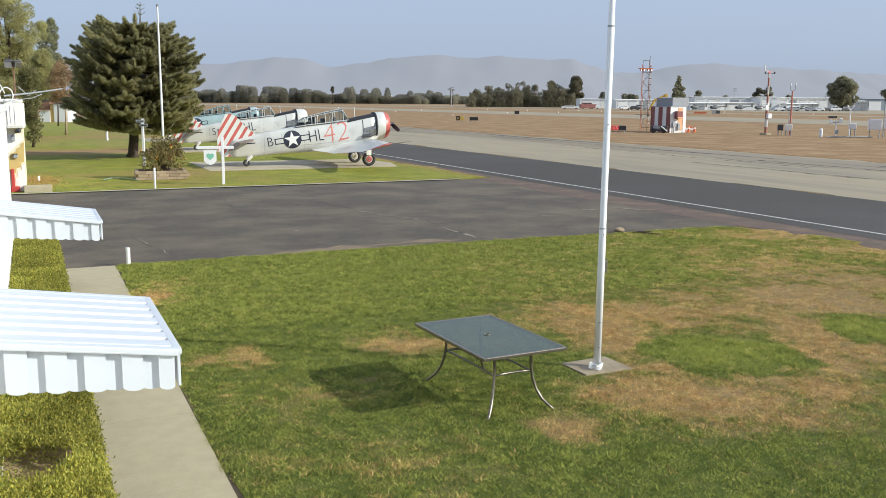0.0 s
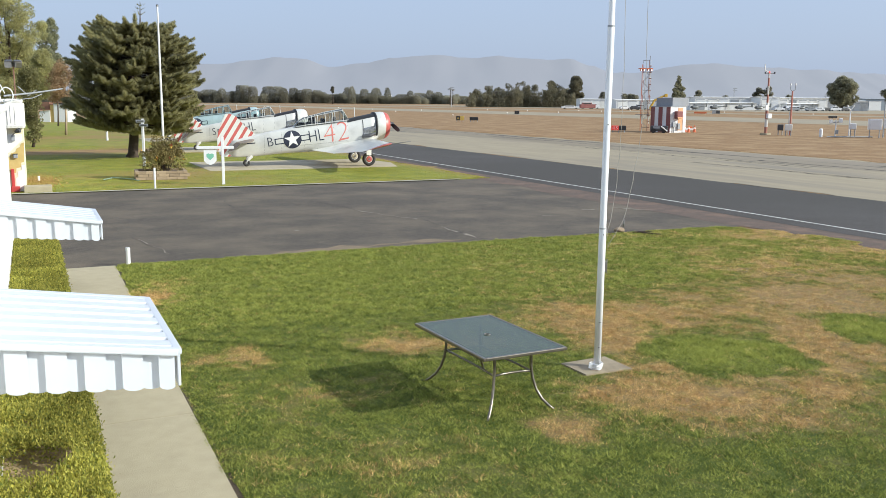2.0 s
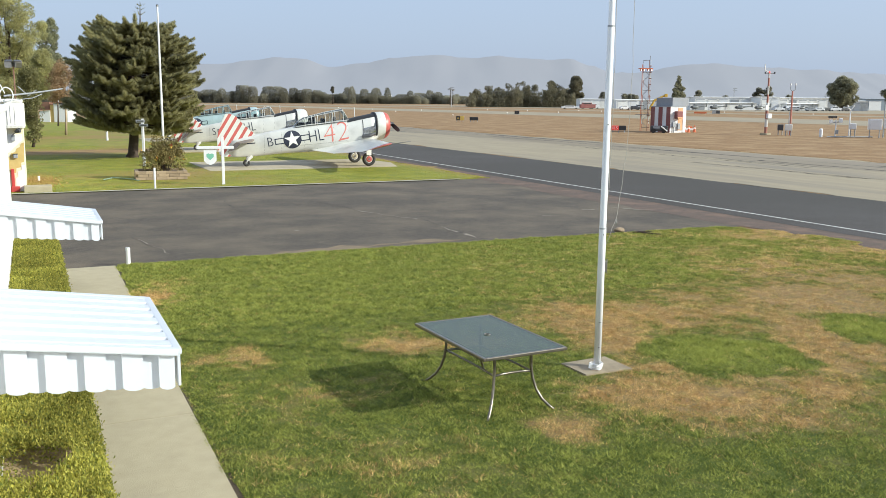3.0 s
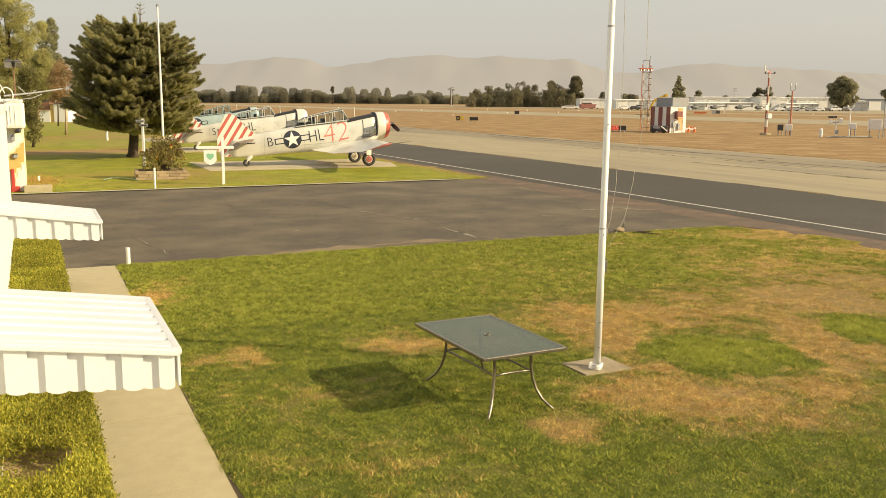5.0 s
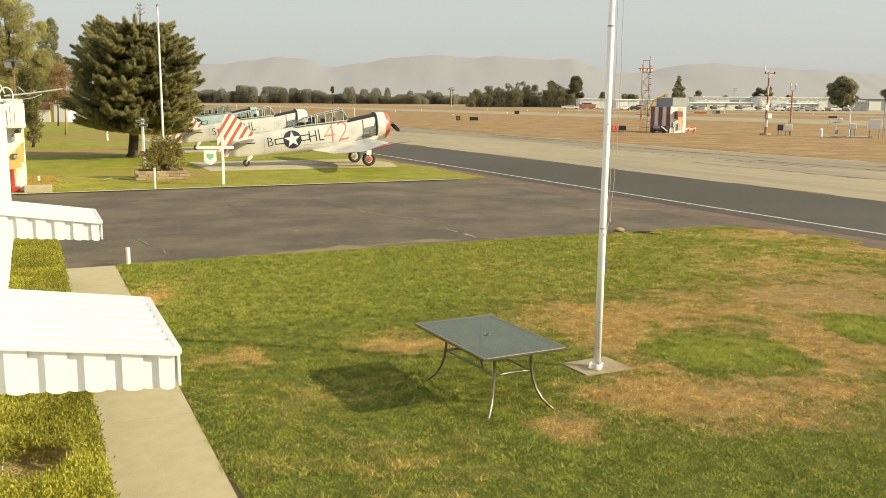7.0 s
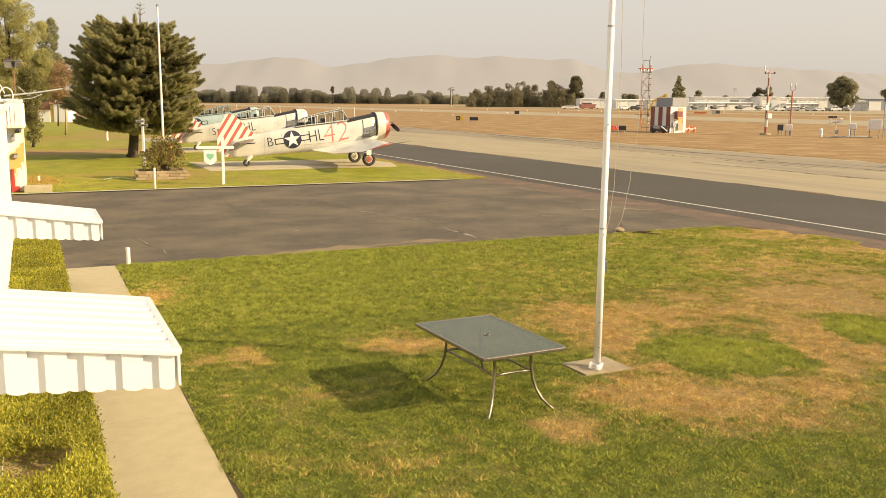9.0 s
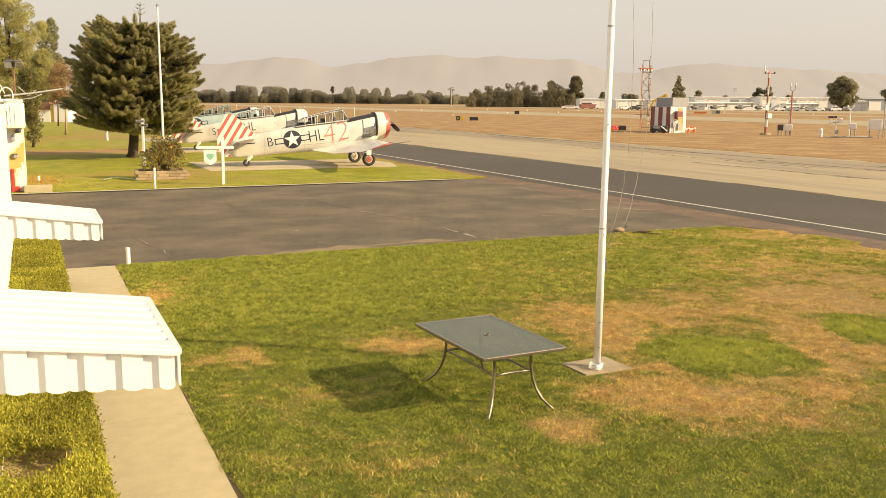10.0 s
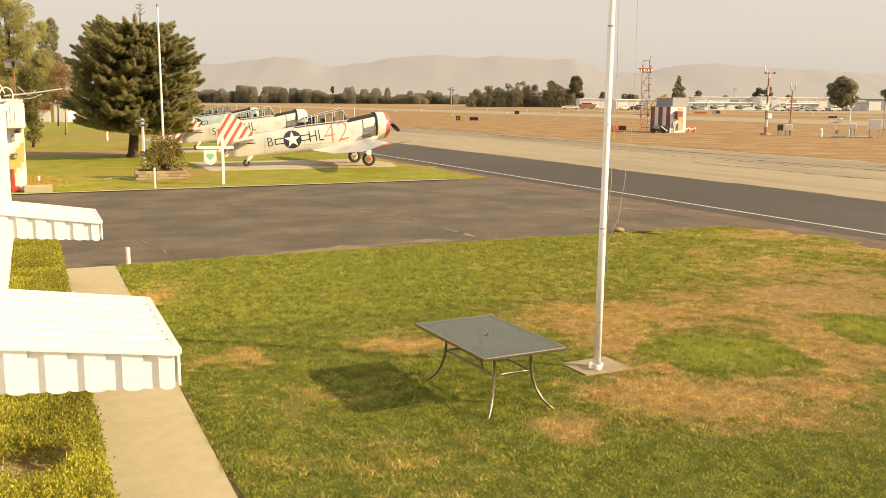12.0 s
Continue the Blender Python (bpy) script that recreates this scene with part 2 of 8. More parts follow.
def crack(pts, w, material, label, lie=0.0125):
    """A wandering crack or scar that lies on the driveway."""
    bm = bmesh.new()
    prev = None
    pts = [Vector((*p, 0)) for p in pts]
    for a, b in zip(pts, pts[1:]):
        k = max(2, int((b - a).length / 0.15))
        for i in range(k):
            p = a.lerp(b, i / k)
            p += Vector((noise.noise(p * 2.1), noise.noise(p * 2.1 + Vector((9, 3, 1))), 0)) * 0.14
            ww = w * max(0.12, 0.7 + 1.5 * noise.noise(p * 1.3))
            d = (b - a).normalized().cross(Vector((0, 0, 1))) * ww / 2
            pr = (bm.verts.new((p.x - d.x, p.y - d.y, lie)), bm.verts.new((p.x + d.x, p.y + d.y, lie)))
            if prev:
                bm.faces.new((prev[0], prev[1], pr[1], pr[0]))
            prev = pr
    bmesh.ops.recalc_face_normals(bm, faces=bm.faces)
    return tagged(part("crack", bm, material), label, "crack", kind="structure")


# greenness of the lawn: dry patches (to the side, ahead, radii, amount) and fresh ones
DRY = [(-5.0, 14.8, 0.42, 0.95, 0.9), (5.30, 12.70, 0.38, 0.98, 1), (4.84, 11.25, 0.59, 0.57, 0.8), (-2.59, 11.17, 0.36, 0.51, 0.9), (-0.49, 11.81, 0.58, 0.45, 0.95), (0.37, 11.97, 0.47, 0.41, 0.6), (1.81, 13.84, 0.81, 1.08, 0.55), (2.40, 12.63, 0.58, 1.30, 0.9), (1.33, 8.80, 0.32, 0.33, 1), (1.78, 9.73, 0.39, 0.43, 0.6), (3.00, 9.75, 1.10, 0.79, 0.95), (4.29, 10.08, 0.60, 0.63, 0.6), (3.30, 13.88, 0.91, 1.01, 0.65), (4.51, 14.31, 1.03, 0.91, 0.55), (6.47, 15.00, 1.28, 1.17, 0.95), (6.87, 17.60, 1.49, 1.23, 0.52), (6.87, 19.62, 1.53, 1.21, 0.36), (7.94, 16.50, 0.97, 1.36, 0.7), (9.22, 20.08, 1.57, 0.95, 0.55), (8.10, 22.38, 1.60, 0.78, 0.62), (5.83, 11.80, 0.47, 0.85, 0.75), (2.39, 10.82, 0.43, 0.34, 0.7), (-0.35, 7.75, 0.75, 0.75, 0.24), (-1.35, 9.6, 0.8, 0.75, 0.20), (4.13, 8.79, 0.53, 0.49, 0.35), (0.35, 7.4, 0.5, 0.4, 0.18)]
FRESH = [(3.80, 11.52, 1.10, 0.84, 1), (6.25, 12.85, 0.62, 0.80, 1)]


def clouds(x, y, scale, seed, octaves=4):
    """Soft value noise, -1 to 1, over arrays of places."""
    rg = np.random.RandomState(seed)
    out, amp, tot = np.zeros(x.shape), 1.0, 0.0
    for o in range(octaves):
        g = rg.uniform(-1, 1, (64, 64))
        u, v = x * scale + 31.7 * o, y * scale + 17.3 * o
        i, j = np.floor(u).astype(int), np.floor(v).astype(int)
        fu, fv = u - i, v - j
        fu, fv = fu * fu * (3 - 2 * fu), fv * fv * (3 - 2 * fv)
        i0, i1, j0, j1 = i % 64, (i + 1) % 64, j % 64, (j + 1) % 64
        out += amp * ((g[i0, j0] * (1 - fu) + g[i1, j0] * fu) * (1 - fv) + (g[i0, j1] * (1 - fu) + g[i1, j1] * fu) * fv)
        tot += amp
        amp *= 0.6
        scale *= 2.1
    return out / tot * 1.6


def dryness(x, y):
    """Zero for green, one for bare dry thatch; arrays in, arrays out."""
    x, y = np.asarray(x, dtype=float), np.asarray(y, dtype=float)
    ca, sa = math.cos(radians(24.69)), math.sin(radians(24.69))
    side = (x - EYE[0]) * ca - (y - EYE[1]) * sa
    ahead = (x - EYE[0]) * sa + (y - EYE[1]) * ca
    side = side + 0.22 * clouds(x, y, 1.3, 1)
    ahead = ahead + 0.35 * clouds(x, y, 1.1, 2)
    d = np.full(x.shape, 0.0)
    for cx, cy, rx, ry, a in DRY:
        d = np.maximum(d, a * np.exp(-0.75 * (((side - cx) / rx) ** 2 + ((ahead - cy) / ry) ** 2)))
    d += 0.06 + 0.16 * clouds(x, y, 0.55, 3) + 0.14 * np.clip((x - 6) / 4, 0, 1)
    for cx, cy, rx, ry, a in FRESH:
        q = ((side - cx) / rx) ** 2 + ((ahead - cy) / ry) ** 2
        d = d * (1 - a * np.clip((1.25 - q) / 0.4, 0, 1))
    d += 0.30 * clouds(x, y, 3.2, 4) * np.clip(d * 2.2, 0.2, 1) + 0.16 * clouds(x, y, 7.5, 6) * np.clip(d * 2, 0, 1)
    d = np.clip((d - 0.08) / 0.78, 0, 1)
    return 0.78 * d * (0.4 + 0.6 * d * (3 - 2 * d))


def turf_mat(name, green, green2, straw, straw2, blades=False, mottle=22):
    """Turf: green to straw by how dry it is, mottled."""
    m = bpy.data.materials.new(name)
    m.use_nodes = True
    nt = m.node_tree
    b = nt.nodes["Principled BSDF"]
    geo = nt.nodes.new("ShaderNodeNewGeometry")
    at = nt.nodes.new("ShaderNodeAttribute")
    at.attribute_name = "dryness"

    def nz(sc):
        n = nt.nodes.new("ShaderNodeTexNoise")
        n.inputs["Scale"].default_value, n.inputs["Detail"].default_value = sc, 8
        nt.links.new(geo.outputs["Position"], n.inputs["Vector"])
        r = nt.nodes.new("ShaderNodeMapRange")
        r.inputs[1].default_value, r.inputs[2].default_value = 0.32, 0.68
        nt.links.new(n.outputs["Fac"], r.inputs[0])
        return r.outputs[0]

    def mix(f, a, c):
        x = nt.nodes.new("ShaderNodeMix")
        x.data_type = "RGBA"
        for sock, val in ((x.inputs[0], f), (x.inputs[6], a), (x.inputs[7], c)):
            if isinstance(val, tuple):
                sock.default_value = (*val, 1)
            else:
                nt.links.new(val, sock)
        return x.outputs[2]

    if blades:
        tn = nt.nodes.new("ShaderNodeAttribute")
        tn.attribute_name = "tone"
    fine = tn.outputs["Fac"] if blades else nz(mottle)
    g = mix(fine, green, green2)
    s = mix(fine, straw, straw2)
    mul = nt.nodes.new("ShaderNodeMath")
    mul.operation = "MULTIPLY_ADD"
    mul.use_clamp = True
    nt.links.new(nz(3.5), mul.inputs[0])
    mul.inputs[1].default_value = 0.35
    sub = nt.nodes.new("ShaderNodeMath")
    sub.operation = "SUBTRACT"
    nt.links.new(at.outputs["Fac"], sub.inputs[0])
    sub.inputs[1].default_value = 0.17
    nt.links.new(sub.outputs[0], mul.inputs[2])
    col = mix(at.outputs["Fac"] if name == "grass_blades" else mul.outputs[0], g, s)
    nt.links.new(col, b.inputs["Base Color"])
    b.inputs["Roughness"].default_value = 0.75
    b.inputs["Specular IOR Level"].default_value = 0.2
    if not blades:
        bp = nt.nodes.new("ShaderNodeBump")
        bp.inputs["Strength"].default_value, bp.inputs["Distance"].default_value = 0.6, 0.02
        nt.links.new(nz(60 if mottle > 5 else 4), bp.inputs["Height"])
        nt.links.new(bp.outputs[0], b.inputs["Normal"])
    else:
        tr = nt.nodes.new("ShaderNodeBsdfTranslucent")
        nt.links.new(col, tr.inputs["Color"])
        mx = nt.nodes.new("ShaderNodeMixShader")
        mx.inputs[0].default_value = 0.3
        nt.links.new(b.outputs[0], mx.inputs[1])
        nt.links.new(tr.outputs[0], mx.inputs[2])
        nt.links.new(mx.outputs[0], nt.nodes["Material Output"].inputs["Surface"])
    return m


TURF = turf_mat("turf_soil", (0.075, 0.10, 0.016), (0.12, 0.14, 0.024), (0.38, 0.255, 0.122), (0.23, 0.15, 0.072))
BLADES = turf_mat("grass_blades", (0.100, 0.148, 0.028), (0.42, 0.450, 0.085), (0.46, 0.262, 0.094), (1.0, 0.70, 0.30), True)
FAR_TURF = turf_mat("far_turf", (0.155, 0.185, 0.022), (0.30, 0.30, 0.042), (0.36, 0.23, 0.095), (0.24, 0.15, 0.065), mottle=0.9)


def fresh(x, y):
    """One in the lush spots of the lawn, nought elsewhere."""
    ca, sa = math.cos(radians(24.69)), math.sin(radians(24.69))
    side, ahead = (x - EYE[0]) * ca - (y - EYE[1]) * sa, (x - EYE[0]) * sa + (y - EYE[1]) * ca
    f = 0.0 * side
    for cx, cy, rx, ry, a in FRESH:
        f = np.maximum(f, np.clip(1.2 - ((side - cx) / rx) ** 2 - ((ahead - cy) / ry) ** 2, 0, 1))
    return f


def lawn_edge(x, y):
    """How far inside the lawn a place lies (negative outside): a rectangle with one rounded corner."""
    e = np.minimum(np.minimum(x - 2.155, 18.55 - x), 18.5 - y)
    r = 2.2
    cx, cy = 18.55 - r, 18.5 - r
    inside = (x > cx) & (y > cy)
    corner = r - np.hypot(x - cx, y - cy)
    return np.where(inside, corner, e)


def ragged(x, y):
    """The same, with the uneven edge that grass has where nobody trims it."""
    return lawn_edge(x, y) + np.where(x > 12, 0.30, 0.03) * np.sin(y * 1.7 + np.sin(y * 4.3)) + 0.02 * np.sin(x * 9 + y * 7)


def lawn_height(x, y):
    """The lawn's gently uneven surface, rising from its edge."""
    e = ragged(x, y)
    z = 0.010 * np.clip(e / 0.08, 0, 1) + 0.006 * np.sin(x * 1.3) * np.sin(y * 0.9) * np.clip(e, 0, 1) + 0.016
    return np.where(e <= 0, -0.03, z)


nx, ny = 150, 220
gx, gy = np.meshgrid(np.linspace(2.10, 18.9, nx), np.linspace(-8, 18.55, ny))
gz = lawn_height(gx, gy)
idx = np.arange(nx * ny).reshape(ny, nx)
quads = np.stack([idx[:-1, :-1], idx[:-1, 1:], idx[1:, 1:], idx[1:, :-1]], -1).reshape(-1, 4)
verts = np.stack([gx, gy, gz], -1).reshape(-1, 3)
lawn = bulk("lawn", verts, quads, TURF, attrs={"dryness": dryness(gx, gy).ravel()})
tagged(lawn, "patchy green lawn with worn straw-coloured bare spots", "lawn", kind="structure")


def blades(n, x0, x1, y0, y1, seed, tall, wide, pale):
    """Single bent grass blades scattered over the lawn; fewer and shorter where it is dry."""
    rg = np.random.RandomState(seed)
    x, y = rg.uniform(x0, x1, n), rg.uniform(y0, y1, n)
    d = dryness(x, y)
    keep = (ragged(x, y) > np.where(x < 3, -0.035, 0.0)) & (rg.rand(n) > d * (0.14 + 0.75 * np.clip((x - 9.0) / 4.0, 0, 1))) & (x < 2.1 + 1.3 * (y + 0.33)) & (0.42 * x + 0.91 * y > 5.6)
    keep &= ~((np.abs(x - 7.005) < 0.37) & (np.abs(y - 8.74) < 0.31))  # the flagpole's pad
    x, y, d = x[keep], y[keep], d[keep]
    k = len(x)
    a = rg.uniform(0, 2 * np.pi, k)
    lump = clouds(x, y, 5.0, 31, 3)
    h = tall * rg.uniform(0.5, 1.25, k) * (1 - 0.35 * d) * (1 + 0.55 * lump) * (1 + 0.45 * fresh(x, y))
    lean = rg.uniform(0.5, 2.0, k) * h
    b = rg.uniform(0, 2 * np.pi, k)
    w = wide * rg.uniform(0.6, 1.3, k)
    z = np.maximum(lawn_height(x, y), 0.014) - 0.002
    p0 = np.stack([x - np.cos(a) * w, y - np.sin(a) * w, z], -1)
    p1 = np.stack([x + np.cos(a) * w, y + np.sin(a) * w, z], -1)
    p2 = np.stack([x + np.cos(b) * lean, y + np.sin(b) * lean, z + h], -1)
    v = np.stack([p0, p1, p2], 1).reshape(-1, 3)
    pick = 0.5 + 0.30 * clouds(x, y, 7.0, 41, 3) + rg.uniform(-0.40, 0.40, k)
    straw = np.where(pick < d * 1.12 - 0.02, rg.uniform(0.7, 1.0, k), d * 0.12 + 0.08 * rg.rand(k))
    tone = np.clip(pale + 0.50 * fresh(x, y) + 0.40 * clouds(x, y, 9.0, 51, 3) + rg.uniform(-0.60, 0.60, k), 0, 1)
    return v, np.arange(3 * k).reshape(-1, 3), np.repeat(straw, 3), np.repeat(tone, 3)


va, fa, da, ta = blades(1100000, 2.1, 18.7, 2.0, 12.5, 3, 0.0265, 0.0048, 0.39)
vb, fb, db, tb_ = blades(400000, 2.1, 18.7, 12.5, 18.6, 4, 0.036, 0.0078, 0.58)
grass = bulk("grass", np.concatenate([va, vb]), np.concatenate([fa, fb + len(va)]), BLADES, attrs={"dryness": np.concatenate([da, db]), "tone": np.concatenate([ta, tb_])})
tagged(grass, "short mown grass blades, green and straw", "grass", kind="stuff")

# the far lawn behind the driveway
nx, ny = 130, 200
gx, gy = np.meshgrid(np.linspace(-60, 19.6, nx), 34.2 + 140 * np.linspace(0, 1, ny) ** 1.6)
e = np.minimum(19.3 - gx + 0.25 * np.sin(gy * 0.8) + 0.12 * np.sin(gy * 2.9), gy - 34.25)
cr = 1.5
corner = cr - np.hypot(gx - (19.3 - cr), gy - (34.25 + cr))
e = np.where((gx > 19.3 - cr) & (gy < 34.25 + cr), corner, e)
gz = np.where(e <= 0, -0.03, 0.012 + 0.02 * np.clip(e / 0.6, 0, 1))
dd = 0.13 + 0.60 * clouds(gx, gy, 0.16, 8) + 0.25 * clouds(gx, gy, 0.7, 14)
dd = np.maximum(dd, 1.3 - np.abs(gy - 60.5 - 0.8 * np.sin(gx * 0.3)) / 3.4)
dd = np.maximum(dd, np.clip(1 - (19.3 - gx) / 1.6, 0, 1) * 0.9)
dd = np.maximum(dd, np.clip(1.2 - np.abs(gy - 84) / 4, 0, 0.7))
idx = np.arange(nx * ny).reshape(ny, nx)
quads = np.stack([idx[:-1, :-1], idx[:-1, 1:], idx[1:, 1:], idx[1:, :-1]], -1).reshape(-1, 4)
far_lawn = bulk("lawn", np.stack([gx, gy, gz], -1).reshape(-1, 3), quads, FAR_TURF, attrs={"dryness": np.clip(dd, 0, 1).ravel()})
tagged(far_lawn, "green lawn with a dry dirt track and worn edge", "lawn", kind="structure")
WHITE_KERB = mat("kerb_concrete", (0.5, 0.47, 0.4), (0.4, 0.37, 0.31), 3, 0.85, space="World")
sheet("kerb", -20, 17.4, 34.08, 34.30, 0.045, WHITE_KERB, "thin pale concrete kerb strip along the lawn", "kerb", 0.0)

# concrete stands under the parked aircraft
STAND = mat("stand_concrete", (0.47, 0.41, 0.29), (0.40, 0.345, 0.24), 1.5, 0.85, bump=0.25, bump_scale=60, wear=(0.30, 0.25, 0.17), wear_scale=0.5, wear_low=0.5, wear_high=0.75, space="World")
for k in range(3):
    o = Vector((0.45, 15.9)) * k
    bm = slab(bmesh.new(), [(8.3 + o.x, 42.3 + o.y), (17.6 + o.x, 42.0 + o.y), (18.4 + o.x, 45.0 + o.y), (17.6 + o.x, 48.3 + o.y), (8.3 + o.x, 48.7 + o.y)], 0.0, 0.045)
    tagged(part("pavement", bm, STAND), "pale concrete parking stand set in the lawn", "pavement", kind="structure")



def tufts(name, n, place, tall, wide, material, seed, label, attr=0.2, base=0.02):
    """Coarse grass tufts strewn over an area: place(rg, n) gives x, y."""
    rg = np.random.RandomState(seed)
    x, y = place(rg, n)
    k = len(x)
    a = rg.uniform(0, 6.28, k)
    h = tall * rg.uniform(0.4, 1.3, k)
    w = wide * rg.uniform(0.5, 1.4, k)
    lean = h * rg.uniform(0.0, 0.9, k)
    b = rg.uniform(0, 6.28, k)
    z = np.full(k, base)
    v = np.stack([np.stack([x - np.cos(a) * w, y - np.sin(a) * w, z], -1), np.stack([x + np.cos(a) * w, y + np.sin(a) * w, z], -1),
                  np.stack([x + np.cos(b) * lean, y + np.sin(b) * lean, z + h], -1)], 1).reshape(-1, 3)
    d = np.clip(attr + 0.6 * clouds(x, y, 0.16, 8) + 0.35 * clouds(x, y, 0.7, 14), 0, 1)
    return tagged(bulk(name, v, np.arange(3 * k).reshape(-1, 3), material, attrs={"dryness": np.repeat(d, 3), "tone": np.repeat(rg.rand(k), 3)}), label, "grass", kind="stuff")


def far_lawn_places(rg, n):
    x, y = rg.uniform(-2, 18.9, n), 34.3 + 34 * rg.rand(n) ** 1.3
    keep = ~((x > 8.2) & (x < 18.3) & (((y > 42.0) & (y < 48.8)) | ((y > 57.9) & (y < 64.7)))) & (np.abs(y - 60.5) > 2.6)
    return x[keep], y[keep]


FAR_BLADES = turf_mat("far_grass", (0.19, 0.205, 0.026), (0.44, 0.41, 0.06), (0.52, 0.37, 0.14), (0.32, 0.21, 0.08), True)
tufts("grass", 110000, far_lawn_places, 0.03, 0.022, FAR_BLADES, 61, "green mown grass of the far lawn", 0.16)


DRY_BLADES = turf_mat("dry_field_grass", (0.32, 0.22, 0.11), (0.27, 0.18, 0.085), (0.38, 0.27, 0.135), (0.30, 0.20, 0.10), True)


def verge_places(rg, n):
    y = rg.uniform(8, 110, n)
    x = 45.0 + np.abs(rg.normal(0, 0.8, n)) - 0.3 + 0.8 * clouds(y * 0 + 3, y, 0.3, 5)
    return x, y


tufts("dry_grass", 6000, verge_places, 0.022, 0.05, DRY_BLADES, 63, "ragged dry grass along the taxiway edge", 0.3, 0.0)

# walkway, slab by slab
walk_root = thing("pavement", pose(0, 0, 0), "pale concrete footpath along the building", "footpath", kind="structure")
y = -6.2
while y < 18.4:
    y2 = min(y + 3.05, 18.45)
    part("slab", bx((1.56, (y + y2) / 2, -0.02), (1.10, y2 - y - 0.008, 0.09)), CONCRETE, walk_root)
    y += 3.05
tagged(part("edge_soil", bx((2.135, 6.0, -0.006), (0.06, 24.6, 0.03)), mat("edge_soil", (0.10, 0.072, 0.042), (0.06, 0.043, 0.026), 14, 0.95, bump=0.6, bump_scale=50, space="World")), "bare dark soil gap between footpath and lawn", "soil", kind="structure")
part("bed", bx((1.56, 6, -0.05), (1.12, 24.4, 0.06)), SEAL, walk_root)

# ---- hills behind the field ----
# Emission lifts the slopes the way haze would; no air is modelled.
HAZE = bpy.data.materials.new("haze_glow_hills")
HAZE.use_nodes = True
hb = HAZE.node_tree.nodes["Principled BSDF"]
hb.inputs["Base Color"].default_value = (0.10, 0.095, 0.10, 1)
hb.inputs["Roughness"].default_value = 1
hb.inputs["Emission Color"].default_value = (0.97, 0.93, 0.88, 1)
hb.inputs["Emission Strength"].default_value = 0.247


def hills(ridge, ahead, depth, seed):
    bm = bmesh.new()
    rows = []
    n = 260
    s0, s1 = ridge[0][0], ridge[-1][0]
    for i in range(n + 1):
        s = s0 + (s1 - s0) * i / n
        for (a, za), (b, zb) in zip(ridge, ridge[1:]):
            if a <= s <= b:
                f = (s - a) / (b - a)
                f = f * f * (3 - 2 * f)
                z = za + (zb - za) * f
        z += 7 * noise.fractal((s * 0.011, seed, 0), 0.55, 2.0, 6)
        col = []
        for j in range(7):
            q = j / 6
            rough = 18 * noise.fractal((s * 0.006, q * 3, seed), 0.8, 2.0, 4) * math.sin(q * math.pi)
            col.append(bm.verts.new(spot(s, ahead - depth * (1 - q) + rough * 3, z * q ** 1.3 - (8 if j == 0 else 0))))
        rows.append(col)
    for a, b in zip(rows, rows[1:]):
        for j in range(6):
            bm.faces.new((a[j], b[j], b[j + 1], a[j + 1]))
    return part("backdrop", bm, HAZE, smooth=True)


AH = 4300.0
ridge = [(-4200, 150), (-2600, 175)] + [((x - 784) / 1581.15 * AH, (177 + x * 0.006 - y) / 1581.15 * AH + 8) for x, y in (
    (120, 120), (355, 119), (400, 120), (440, 113), (500, 107), (545, 111), (582, 124), (640, 118), (700, 108), (775, 104),
    (835, 110), (870, 105), (935, 111), (1005, 111), (1035, 122), (1085, 134), (1130, 134), (1180, 123), (1245, 118), (1320, 124),
    (1420, 129), (1568, 138))] + [(2700, 110), (4200, 80)]
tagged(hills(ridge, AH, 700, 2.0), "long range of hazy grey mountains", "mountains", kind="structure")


# ---- the building beside the footpath, its awnings and hedge ----
bm = bmesh.new()
box(bm, (0.18, 5.5, 1.55), (0.3, 25.0, 3.1))
box(bm, (-3.97, 17.85, 1.55), (8.0, 0.3, 3.1))
box(bm, (-3.97, -6.85, 1.55), (8.0, 0.3, 3.1))
wall = tagged(part("wall_east", bm, STUCCO), "cream stucco wall of a single-storey building", "wall", kind="structure")
part("coping", bx((0.17, 5.5, 3.16), (0.38, 25.1, 0.12), 0.02), WHITE, wall)
tagged(part("roof", bx((-3.97, 5.5, 3.05), (7.95, 24.3, 0.1)), GREY), "flat grey building roof", "roof", kind="structure")


